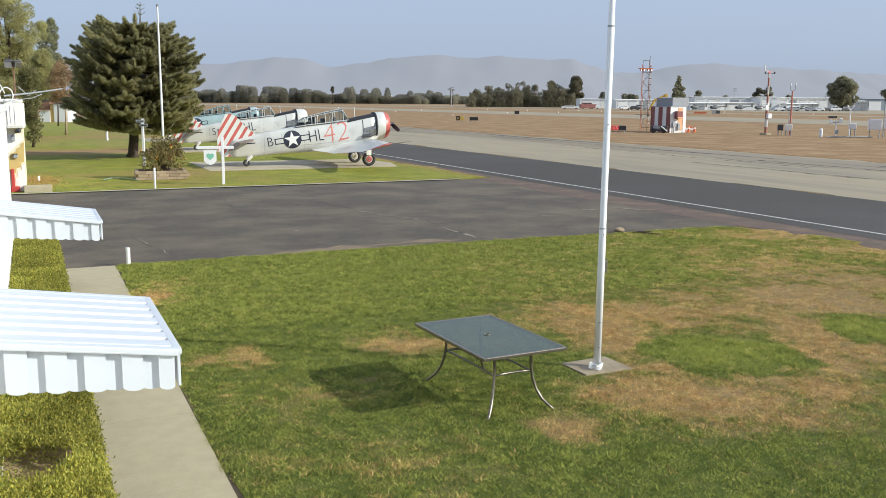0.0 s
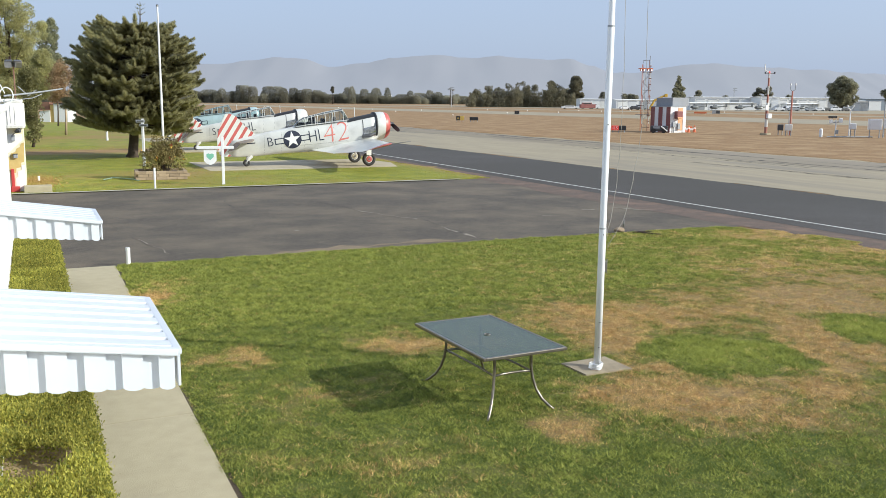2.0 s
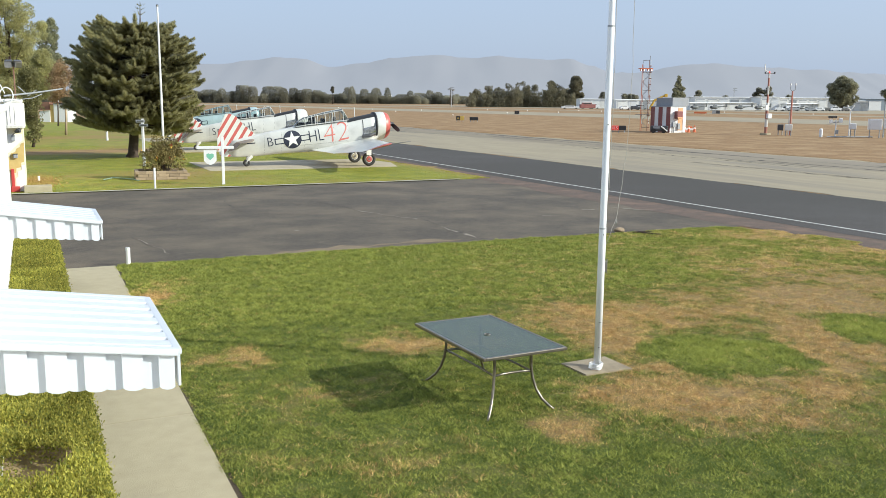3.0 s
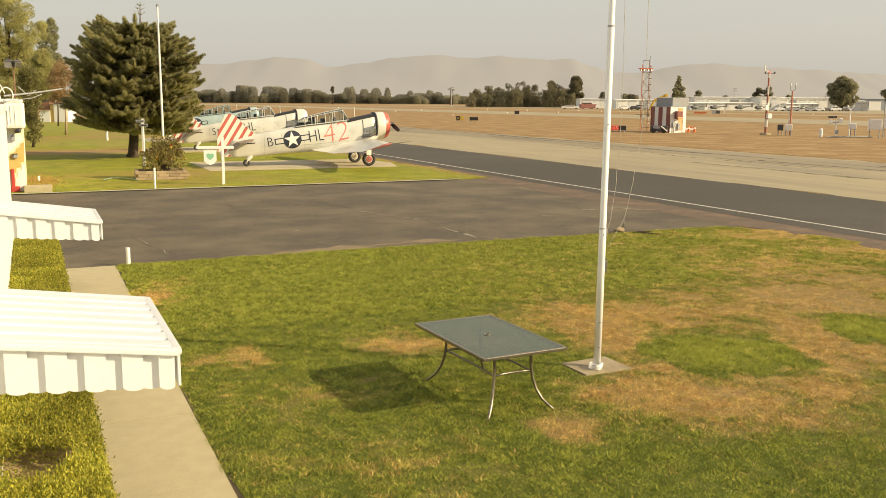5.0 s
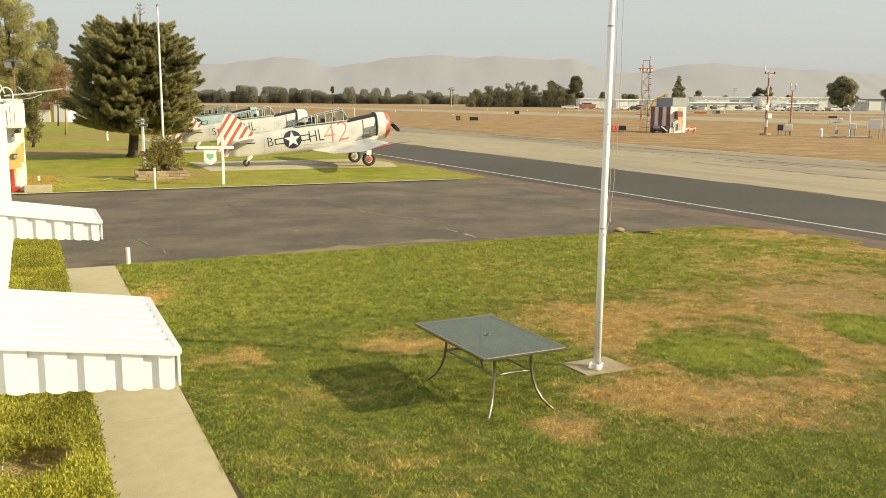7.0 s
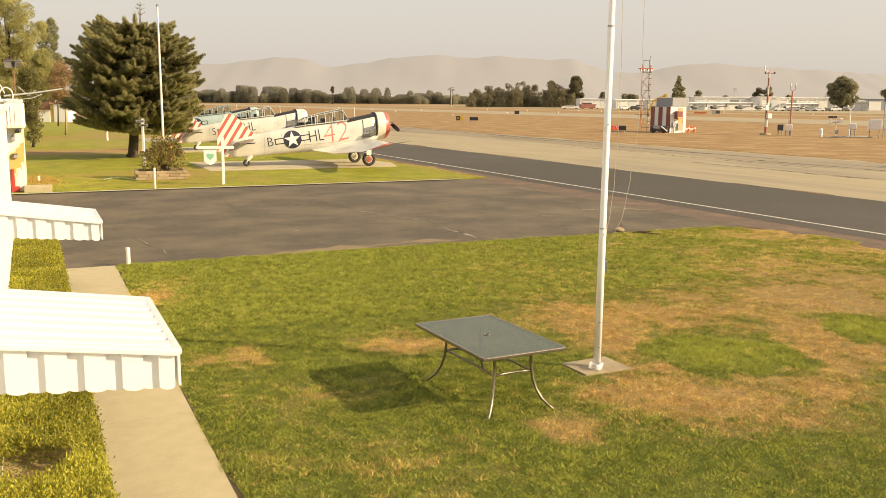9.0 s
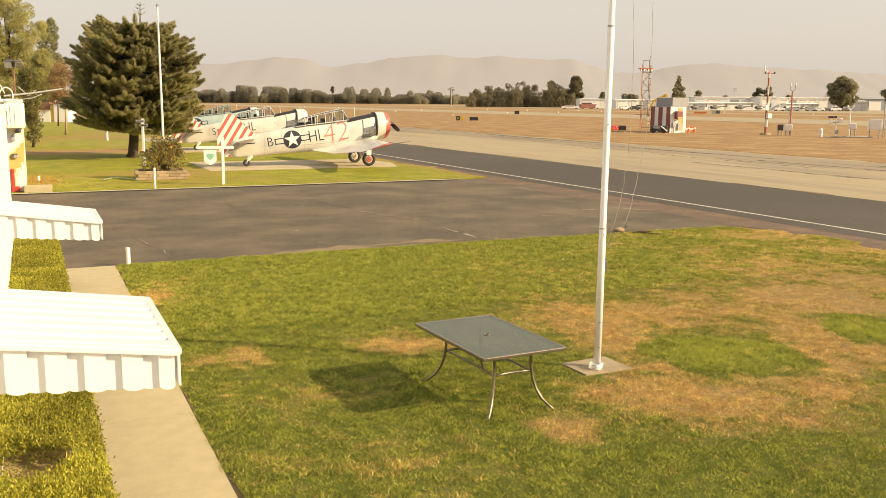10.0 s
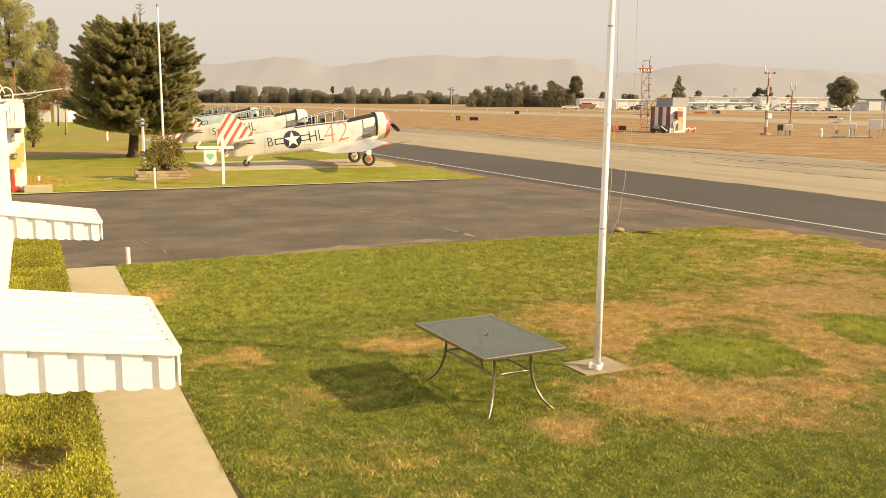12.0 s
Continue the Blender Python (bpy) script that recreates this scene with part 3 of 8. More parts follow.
def awning(y0, y1, z, drop, label):
    """A ribbed sheet-metal awning that slopes away from the wall, with hanging side and front panels."""
    root = thing("window_awning", pose(0.33, 0, 0), label, "awning", "metal window awnings")
    reach = 0.862
    zi = z + drop
    n = max(4, round((y1 - y0) / 0.15))
    w = (y1 - y0) / n
    for i in range(n):
        bm = bmesh.new()
        prof = [(0.0, 0.0), (0.12, 0.0), (0.2, 0.020), (0.8, 0.020), (0.88, 0.0), (1.0, 0.0)]
        up, lo = [], []
        for q, h in prof:
            yy = y0 + (i + q) * w
            up.append((bm.verts.new((0, yy, zi + h)), bm.verts.new((reach, yy, z + h))))
            lo.append((bm.verts.new((0, yy, zi + h - 0.004)), bm.verts.new((reach, yy, z + h - 0.004))))
        for a, b in zip(up, up[1:]):
            bm.faces.new((a[0], a[1], b[1], b[0]))
        for a, b in zip(lo, lo[1:]):
            bm.faces.new((b[0], b[1], a[1], a[0]))
        bmesh.ops.recalc_face_normals(bm, faces=bm.faces)
        part("roof_pan", bm, AWNING, root)
    # side panels: upright strips, standing proud and set back by turns, their feet rounded
    pitch, broad = 0.139, 0.080
    for ys, sgn in ((y0, -1), (y1, 1)):
        xb, i = reach, 0
        while xb > 0.02:
            ww = broad - 0.019 if i == 0 else broad if i % 2 == 0 else pitch - broad
            lap = 0.0 if i % 2 == 0 else 0.012
            xa = max(0.0, xb - ww)
            proud = 0.019 if i % 2 == 0 else 0.0
            bm = bmesh.new()

            def roof_z(x):
                return z + drop * (1 - x / reach) - 0.010

            foot = z - 0.150 + 0.6 * drop * (1 - (xa + xb) / 2 / reach)
            pts = [(xa - lap, roof_z(xa)), (xb + lap, roof_z(xb))]
            for j in range(9):
                q = j / 8
                pts.append((xb + lap - (xb - xa + 2 * lap) * q, foot + 0.010 - 0.012 * math.sin(q * math.pi) ** 0.6 + 0.05 * drop * (q - 0.5)))
            f0 = [bm.verts.new((x, ys + sgn * proud, zz)) for x, zz in pts]
            f1 = [bm.verts.new((x, ys + sgn * (proud - 0.024), zz)) for x, zz in pts]
            bm.faces.new(f0)
            bm.faces.new(f1[::-1])
            for j in range(len(pts)):
                bm.faces.new((f0[j], f0[(j + 1) % len(pts)], f1[(j + 1) % len(pts)], f1[j]))
            bmesh.ops.recalc_face_normals(bm, faces=bm.faces)
            part("side_panel", bm, AWNING, root)
            xb = xa
            i += 1
        bm = bmesh.new()
        box(bm, (math.hypot(reach, drop) / 2, 0, 0), (math.hypot(reach, drop) + 0.03, 0.05, 0.028), 0.006,
            Matrix.Translation((0, ys + sgn * 0.012, zi + 0.006)) @ Matrix.Rotation(math.atan2(drop, reach), 4, "Y"))
        part("edge_trim", bm, AWNING, root)
    k = max(5, round((y1 - y0) / 0.078)) | 1
    pw = (y1 - y0) / k
    for i in range(k):
        part("front_panel", bx((reach + (0.020 if i % 2 == 0 else 0.004), y0 + (i + 0.5) * pw, z - 0.068), (0.012, pw * (1.15 if i % 2 == 0 else 0.85), 0.15), 0.003), AWNING, root)
    part("edge_trim", bx((reach + 0.014, (y0 + y1) / 2, z + 0.006), (0.034, y1 - y0 + 0.05, 0.026), 0.006), AWNING, root)
    return root


awning(3.32, 4.33, 2.30, 0.128, "white ribbed metal awning with scalloped side panels")
awning(7.56, 8.42, 2.30, 0.128, "smaller white ribbed metal awning further along the wall")

for k, (ya, yb) in enumerate(((3.4, 4.3), (7.6, 8.4))):
    win = thing("window_%d" % (k + 1), pose(0.33, 0, 0), "white framed window under a metal awning", "window", kind="structure")
    for yy in (ya, yb):
        part("window_frame", bx((0.02, yy, 1.7), (0.06, 0.07, 1.0), 0.01), WHITE, win)
    for zz in (1.2, 1.7, 2.2):
        part("window_frame", bx((0.02, (ya + yb) / 2, zz), (0.05, yb - ya - 0.07, 0.06), 0.01), WHITE, win)
    part("pane", bx((0.006, (ya + yb) / 2, 1.7), (0.008, yb - ya - 0.06, 0.96)), DARKGREY, win)


def leaf_cloud(pts, size, rg, flat=0.0):
    """Two-triangle leaves round the given points, turned at random."""
    n = len(pts)
    u = rg.normal(size=(n, 3))
    u /= np.linalg.norm(u, axis=1)[:, None]
    w = rg.normal(size=(n, 3))
    w[:, 2] *= 1 - flat
    v = np.cross(u, w)
    v /= np.linalg.norm(v, axis=1)[:, None] + 1e-9
    s = size * rg.uniform(0.6, 1.3, (n, 1))
    a, b = u * s, v * s * 0.5
    q = np.stack([pts - a, pts + b * 0.9, pts + a, pts - b * 0.9], 1).reshape(-1, 3)
    return q, np.arange(4 * n).reshape(-1, 4)


HEDGE_LEAF = leaf_mat("hedge_leaves", (0.12, 0.15, 0.030), (0.32, 0.33, 0.056), (0.52, 0.475, 0.085), 0.5)
DARK_TWIG = mat("twig_core", (0.22, 0.165, 0.085), (0.31, 0.235, 0.125), 8, 0.95)


def hedge(y0, y1, top, label):
    root = thing("hedge", pose(0.69, (y0 + y1) / 2, 0), label, "hedge")
    rg = np.random.RandomState(71)
    L = y1 - y0
    bm = bmesh.new()
    bmesh.ops.create_grid(bm, x_segments=8, y_segments=int(L * 6), size=0.5)
    for v in bm.verts:
        x, y = v.co.x * 0.6, v.co.y * (L - 0.1)
        v.co = Vector((x, y, top - 0.16 - 0.16 * math.exp(-((x + 0.13) / 0.22) ** 2 - ((y - (6.2 - (y0 + y1) / 2)) / 0.25) ** 2) + 0.08 * noise.noise((x * 3, y * 3, y0))))
    part("twig_mat", bm, DARK_TWIG, root)
    for k in range(int(L * 3)):
        x, y = rg.uniform(-0.28, 0.28), rg.uniform(-L / 2, L / 2)
        part("stem", tb([(x, y, 0), (x + 0.05, y + 0.04, top * 0.5), (x + rg.uniform(-.1, .1), y + rg.uniform(-.1, .1), top - 0.1)], [0.016, 0.011, 0.005], 5), BARK, root)
    n = int(L * 6500)
    x, y = rg.uniform(-0.36, 0.38, n), L / 2 - L * rg.rand(n) ** 1.0
    lump = np.array([noise.noise((a * 3.2, b * 3.2, 5 + y0)) + 0.6 * noise.noise((a * 9, b * 9, 2)) for a, b in zip(x, y)])
    z = top + 0.075 * lump - rg.exponential(0.05, n) + np.where(rg.rand(n) < 0.03, rg.uniform(0, 0.05, n), 0)
    hole = ((x + 0.13) / 0.29) ** 2 + ((y - (6.22 - (y0 + y1) / 2)) / 0.29) ** 2
    hole = np.minimum(hole, ((x - 0.10) / 0.20) ** 2 + ((y - (6.38 - (y0 + y1) / 2)) / 0.13) ** 2)
    keep = (hole > 0.7 + 0.6 * lump) | (rg.rand(n) < 0.07)
    edge = np.abs(x) > 0.34 + 0.05 * lump
    keep &= ~edge
    z = np.where(hole < 1.0, z - 0.12, z)
    top_pts = np.stack([x, y, z], -1)[keep]
    m = int(L * 2600)
    sx = np.where(rg.rand(m) < 0.85, 0.34, -0.34) + rg.normal(0, 0.03, m)
    side = np.stack([sx, rg.uniform(-L / 2, L / 2, m), rg.uniform(0.05, top, m)], -1)
    m = 1500
    ends = np.stack([rg.uniform(-0.34, 0.34, 2 * m), np.repeat([-L / 2, L / 2], m) + rg.normal(0, 0.03, 2 * m), rg.uniform(0.05, top, 2 * m)], -1)
    # upright young shoots over the clipped top
    c = int(L * 1250)
    u, v = rg.uniform(-0.34, 0.37, c), rg.uniform(-L / 2, L / 2, c)
    rise = np.array([noise.noise((a * 3.2, b * 3.2, 5 + y0)) for a, b in zip(u, v)])
    clear = ((u + 0.13) / 0.28) ** 2 + ((v - (6.22 - (y0 + y1) / 2)) / 0.28) ** 2 > 1.1
    u, v, rise = u[clear], v[clear], rise[clear]
    tall = rg.uniform(0.03, 0.10, len(u))
    shoots = [np.stack([u + rg.normal(0, 0.006, len(u)) + 0.012 * math.cos(k * 2.4), v + rg.normal(0, 0.006, len(u)) + 0.012 * math.sin(k * 2.4), top - 0.03 + 0.075 * rise + tall * k / 6], -1) for k in range(7)]
    q, f = leaf_cloud(np.concatenate([top_pts, side, ends]), 0.0142, rg)
    tips = np.concatenate(shoots)
    k = len(tips)
    lean = np.stack([rg.normal(0, 0.42, k), rg.normal(0, 0.42, k), np.ones(k)], -1)
    lean *= (0.0135 * rg.uniform(0.7, 1.3, k) / np.linalg.norm(lean, axis=1))[:, None]
    turn = rg.uniform(0, 6.28, k)
    flat = np.stack([np.cos(turn), np.sin(turn), rg.normal(0, 0.3, k)], -1) * 0.0062
    q2 = np.stack([tips - lean, tips + flat, tips + lean, tips - flat], 1).reshape(-1, 3)
    bulk("foliage", np.concatenate([q, q2]), np.concatenate([f, np.arange(4 * k).reshape(-1, 4) + len(q)]), HEDGE_LEAF, root)
    return root


hedge(-1.0, 17.3, 0.82, "clipped boxy hedge with yellow-green leaves along the wall")
tagged(part("soil_bed", bx((0.67, 6.0, -0.01), (0.66, 23, 0.06)), DUST), "bare soil bed under the hedge", "soil", kind="structure")


# ---- patio table ----
def patio_table():
    root = thing("patio_table", pose(5.262, 8.347, 0.0, 0, 0, 2.3), "glass-topped patio table with thin bronze metal frame on the lawn", "table")
    W, L, H = 1.03, 1.66, 0.72
    top_glass = bpy.data.materials.new("frosted_table_glass")
    top_glass.use_nodes = True
    b = top_glass.node_tree.nodes["Principled BSDF"]
    b.inputs["Base Color"].default_value = (0.085, 0.100, 0.066, 1)
    b.inputs["Roughness"].default_value = 0.16
    b.inputs["Specular IOR Level"].default_value = 0.9
    nt = top_glass.node_tree
    tc = nt.nodes.new("ShaderNodeTexCoord")
    nz = nt.nodes.new("ShaderNodeTexNoise")
    nz.inputs["Scale"].default_value, nz.inputs["Detail"].default_value = 7, 7
    mr = nt.nodes.new("ShaderNodeMapRange")
    mr.inputs[3].default_value, mr.inputs[4].default_value = 0.10, 0.32
    nt.links.new(tc.outputs["Object"], nz.inputs["Vector"])
    nt.links.new(nz.outputs["Fac"], mr.inputs[0])
    nt.links.new(mr.outputs[0], b.inputs["Roughness"])
    clear = nt.nodes.new("ShaderNodeBsdfTransparent")
    clear.inputs["Color"].default_value = (0.75, 0.85, 0.78, 1)
    mx = nt.nodes.new("ShaderNodeMixShader")
    mx.inputs[0].default_value = 0.33
    nt.links.new(b.outputs[0], mx.inputs[1])
    nt.links.new(clear.outputs[0], mx.inputs[2])
    nt.links.new(mx.outputs[0], nt.nodes["Material Output"].inputs["Surface"])
    # glass with its parasol hole
    bm = bmesh.new()
    outer = []
    for k in range(32):
        a = 2 * math.pi * k / 32
        c, s = math.cos(a), math.sin(a)
        q = 1 / max(abs(c), abs(s))
        outer.append((c * q * (W / 2 - 0.03), s * q * (L / 2 - 0.03)))
    rings = []
    for z in (H - 0.006, H + 0.001):
        rings.append(([bm.verts.new((x, y, z)) for x, y in outer],
                      [bm.verts.new((0.026 * math.cos(2 * math.pi * k / 32), 0.026 * math.sin(2 * math.pi * k / 32), z)) for k in range(32)]))
    for k in range(32):
        j = (k + 1) % 32
        bm.faces.new((rings[1][0][k], rings[1][0][j], rings[1][1][j], rings[1][1][k]))
        bm.faces.new((rings[0][0][j], rings[0][0][k], rings[0][1][k], rings[0][1][j]))
        bm.faces.new((rings[1][1][k], rings[1][1][j], rings[0][1][j], rings[0][1][k]))
    top = part("tabletop", bm, top_glass, root, "greenish frosted glass with a round hole")
    bm = bmesh.new()
    tube(bm, [(0.032 * math.cos(2 * math.pi * k / 20), 0.032 * math.sin(2 * math.pi * k / 20), H + 0.004) for k in range(21)], 0.006, 6)
    part("hole_ring", bm, BRONZE, top, "dark plastic ring")
    for sx in (-1, 1):
        part("rim", bx((sx * (W / 2 - 0.016), 0, H - 0.014), (0.032, L, 0.036), 0.008), BRONZE, root)
        part("rim", bx((0, sx * (L / 2 - 0.016), H - 0.014), (W - 0.064, 0.032, 0.036), 0.008), BRONZE, root)
    # legs sweep in below the top and out again at the foot
    for sx in (-1, 1):
        for sy in (-1, 1):
            pts = []
            for t, off in ((0.0, 0.16), (0.12, 0.165), (0.3, 0.165), (0.5, 0.15), (0.68, 0.12), (0.82, 0.075), (0.92, 0.02), (1.0, -0.035)):
                pts.append((sx * (W / 2 - off - 0.12), sy * (L / 2 - off * 1.05 - 0.095), (H - 0.03) * (1 - t)))
            leg = part("leg", tb(pts, [0.019, 0.018, 0.017, 0.0165, 0.016, 0.016, 0.0155, 0.015], 12), BRONZE, root, "", True)
            part("foot_cap", tb([(pts[-1][0], pts[-1][1], 0.0), (pts[-1][0], pts[-1][1], 0.03)], 0.018, 8), BLACK, leg)
    for a, c in (((-1, -1), (1, -1)), ((1, -1), (1, 1)), ((1, 1), (-1, 1)), ((-1, 1), (-1, -1))):
        p = [Vector((s[0] * (W / 2 - 0.285), s[1] * (L / 2 - 0.268), 0.425)) for s in (a, c)]
        mid = (p[0] + p[1]) / 2 * 0.94
        mid.z = 0.425
        part("stretcher", tb([p[0], p[0].lerp(mid, 0.5) + Vector((0, 0, 0.004)), mid, p[1].lerp(mid, 0.5) + Vector((0, 0, 0.004)), p[1]], 0.013, 12), BRONZE, root, "", True)
    return root


patio_table()

# ---- flagpole on its pad ----
POLE = Vector((7.0, 8.69, 0))
POLE_PAINT = mat("weathered_pole_paint", (0.80, 0.81, 0.82), (0.74, 0.75, 0.76), 4, 0.42, wear=(0.58, 0.56, 0.52), wear_scale=3, wear_low=0.6, wear_high=0.8)
PAD = mat("weathered_pad_concrete", (0.35, 0.29, 0.195), (0.29, 0.235, 0.155), 9, 0.9, bump=0.4, bump_scale=70, wear=(0.23, 0.18, 0.115), wear_scale=4, wear_low=0.5, wear_high=0.75)


def flagpole_near():
    root = thing("flagpole", pose(*POLE, 0.156, 0.34, 0), "tall white painted steel flagpole on a concrete pad", "flagpole")
    part("pad", slab(bmesh.new(), [(-0.32, -0.24), (0.36, -0.235), (0.35, 0.34), (-0.345, 0.285)], -0.02, 0.046), PAD, root, "square weathered concrete pad")
    H = 8.6
    part("pole", tb([(0, 0, 0.02), (0, 0, 1.8), (0, 0, 1.81), (0, 0, 4.2), (0, 0, 4.21), (0, 0, H)], [0.044, 0.044, 0.041, 0.041, 0.037, 0.03], 32), POLE_PAINT, root, "", True)
    part("base_collar", tb([(0, 0, 0.038), (0, 0, 0.073), (0, 0, 0.078)], [0.055, 0.052, 0.046], 20), STEEL, root, "steel base collar")
    part("joint_band", tb([(0, 0, 1.785), (0, 0, 1.80)], 0.0465, 20), GREY, root)
    part("joint_band", tb([(0, 0, 4.19), (0, 0, 4.21)], 0.0435, 20), GREY, root)
    part("pulley", bx((0.05, 0, H - 0.06), (0.09, 0.03, 0.06), 0.008), STEEL, root)
    bm = bmesh.new()
    bmesh.ops.create_uvsphere(bm, u_segments=16, v_segments=10, radius=0.07, matrix=Matrix.Translation((0, 0, H + 0.06)))
    part("finial", bm, STEEL, root, smooth=True)
    cl = part("cleat", bx((0.052, -0.01, 1.32), (0.03, 0.025, 0.14), 0.008), STEEL, root)
    part("cleat_horn", tb([(0.075, -0.01, 1.23), (0.075, -0.01, 1.41)], 0.008, 6), STEEL, cl)
    # spare line coiled at the foot
    bm = bmesh.new()
    pts = []
    for k in range(64):
        a = k * 0.42
        r = 0.078 + 0.010 * math.sin(k * 1.3)
        pts.append((-0.07 + r * math.cos(a), -0.075 + r * math.sin(a), 0.046 + 0.0012 * k + 0.006 * math.sin(k * 2.1)))
    tube(bm, pts, 0.007, 6)
    part("rope_coil", bm, POLE_PAINT, root, "coiled white rope")
    for z, y in ((1.72, -0.046), (3.05, -0.043), (0.30, -0.046), (0.62, -0.046)):
        part("bolt", tb([(-0.012, y + 0.012, z), (-0.016, y - 0.004, z)], 0.007, 6), DARKGREY, root)
    return root


flagpole_near()


# ---- three parked trainer aircraft ----
# grey-brown of tail faces turned from the sun, their shade put into the colour
SHADED_TAIL = mat("shaded_tail_paint", (0.30, 0.25, 0.19), (0.22, 0.18, 0.14), 5, 0.8)
SILVER_HUB = mat("cream_hub", (0.5, 0.45, 0.33), (0.35, 0.31, 0.23), 20, 0.6)
STATIONS = [  # along, belly, back, half width
    (0.72, 1.22, 2.66, 0.68), (0.30, 1.08, 2.58, 0.64), (-0.30, 0.94, 2.46, 0.58), (-0.85, 0.86, 2.33, 0.53), (-1.60, 0.78, 2.22, 0.50),
    (-2.40, 0.72, 2.15, 0.48), (-3.10, 0.685, 2.07, 0.45), (-3.75, 0.66, 1.94, 0.40), (-4.70, 0.59, 1.75, 0.30), (-5.65, 0.50, 1.55, 0.19),
    (-6.40, 0.47, 1.38, 0.10), (-6.85, 0.50, 1.22, 0.05)]


def hull(x):
    """Belly, back and half width of the fuselage at x."""
    s = STATIONS
    if x >= s[0][0]:
        return s[0][1:]
    for a, b in zip(s, s[1:]):
        if b[0] <= x <= a[0]:
            f = (a[0] - x) / (a[0] - b[0])
            return tuple(p + (q - p) * f for p, q in zip(a[1:], b[1:]))
    return s[-1][1:]


def hull_point(x, ang, grow=0.0):
    """A point of the fuselage skin: ang runs from the back (0) round the right side."""
    lo, hi, w = hull(x)
    c, s = math.cos(ang), math.sin(ang)
    p = 2 / 2.5
    return Vector((x, -math.copysign(abs(s) ** p, s) * (w + grow), (lo + hi) / 2 + math.copysign(abs(c) ** p, c) * ((hi - lo) / 2 + grow)))


def side_y(x, z):
    lo, hi, w = hull(x)
    q = min(0.98, abs((z - (lo + hi) / 2) / ((hi - lo) / 2)))
    return w * (1 - q ** 2.5) ** (1 / 2.5)


def letters(text, x, z, size, tilt, shear=0.0, squeeze=1.0, thin=0.012):
    """A word as a mesh in the upright plane, centred at (x, z)."""
    cu = bpy.data.curves.new("word", "FONT")
    cu.body, cu.size, cu.align_x, cu.align_y, cu.shear = text, size, "CENTER", "CENTER", shear
    cu.resolution_u = 3
    cu.offset = -thin * size
    tmp = bpy.data.objects.new("word", cu)
    scene.collection.objects.link(tmp)
    me = bpy.data.meshes.new_from_object(tmp)
    bpy.data.objects.remove(tmp)
    bm = bmesh.new()
    bm.from_mesh(me)
    bpy.data.meshes.remove(me)
    c, s = math.cos(radians(tilt)), math.sin(radians(tilt))
    for v in bm.verts:
        a, b = v.co.x * squeeze, v.co.y
        v.co = Vector((x + a * c - b * s, 0, z + a * s + b * c))
    return bm


def on_side(bm, lift=0.006, cuts=True):
    """Lay a flat drawing on the right side of the fuselage."""
    if cuts:
        bmesh.ops.triangulate(bm, faces=bm.faces)
        for _ in range(2):
            long = [e for e in bm.edges if e.calc_length() > 0.09]
            if long:
                bmesh.ops.subdivide_edges(bm, edges=long, cuts=1)
                bmesh.ops.triangulate(bm, faces=bm.faces)
    for v in bm.verts:
        v.co.y = -(side_y(v.co.x, v.co.z) + lift)
    return bm


def poly(pts, y=0.0):
    bm = bmesh.new()
    bm.faces.new([bm.verts.new((x, y, z)) for x, z in pts])
    return bm


def foil(bm, secs):
    """A wing or tail surface lofted through sections: leading edge, trailing edge, thickness."""
    rings = []
    prof = [(0.0, 0.0), (0.02, 0.35), (0.1, 0.8), (0.3, 1.0), (0.6, 0.7), (1.0, 0.04), (0.6, -0.35), (0.3, -0.5), (0.1, -0.45), (0.02, -0.25)]
    for le, te, th, nrm in secs:
        le, te, nrm = Vector(le), Vector(te), Vector(nrm)
        rings.append([bm.verts.new(le.lerp(te, q) + nrm * (h * th / 1.5)) for q, h in prof])
    k = len(prof)
    for a, b in zip(rings, rings[1:]):
        for i in range(k):
            bm.faces.new((a[i], a[(i + 1) % k], b[(i + 1) % k], b[i]))
    bm.faces.new(rings[0])
    bm.faces.new(rings[-1][::-1])
    bmesh.ops.recalc_face_normals(bm, faces=bm.faces)
    return bm


def striped_paint(base, stripe):
    """Slanting red bands over the pale tail paint."""
    m = mat("striped_tail_paint", base, tuple(x * 0.92 for x in base), 4, 0.4)
    nt = m.node_tree
    b = nt.nodes["Principled BSDF"]
    old = b.inputs["Base Color"].links[0].from_socket
    tc = nt.nodes.new("ShaderNodeTexCoord")
    dot = nt.nodes.new("ShaderNodeVectorMath")
    dot.operation = "DOT_PRODUCT"
    a = radians(58)
    dot.inputs[1].default_value = (-math.cos(a + math.pi / 2) / 0.34, 0, -math.sin(a + math.pi / 2) / 0.34)
    nt.links.new(tc.outputs["Object"], dot.inputs[0])
    fr = nt.nodes.new("ShaderNodeMath")
    fr.operation = "FRACT"
    nt.links.new(dot.outputs["Value"], fr.inputs[0])
    lt = nt.nodes.new("ShaderNodeMath")
    lt.operation = "LESS_THAN"
    lt.inputs[1].default_value = 0.43
    nt.links.new(fr.outputs[0], lt.inputs[0])
    mx = nt.nodes.new("ShaderNodeMix")
    mx.data_type = "RGBA"
    nt.links.new(lt.outputs[0], mx.inputs[0])
    nt.links.new(old, mx.inputs[6])
    mx.inputs[7].default_value = (*stripe, 1)
    nt.links.new(mx.outputs[2], b.inputs["Base Color"])
    return m


CANOPY = glass_mat("canopy_glass", (0.82, 0.86, 0.86), 0.03)
BARE = mat("bare_aluminium", (0.55, 0.56, 0.57), (0.46, 0.47, 0.48), 3, 0.22, 0.85, wear=(0.22, 0.21, 0.2), wear_scale=2.4)


SEAM = mat("panel_seam_shadow", (0.20, 0.195, 0.185), (0.26, 0.25, 0.24), 6, 0.6)


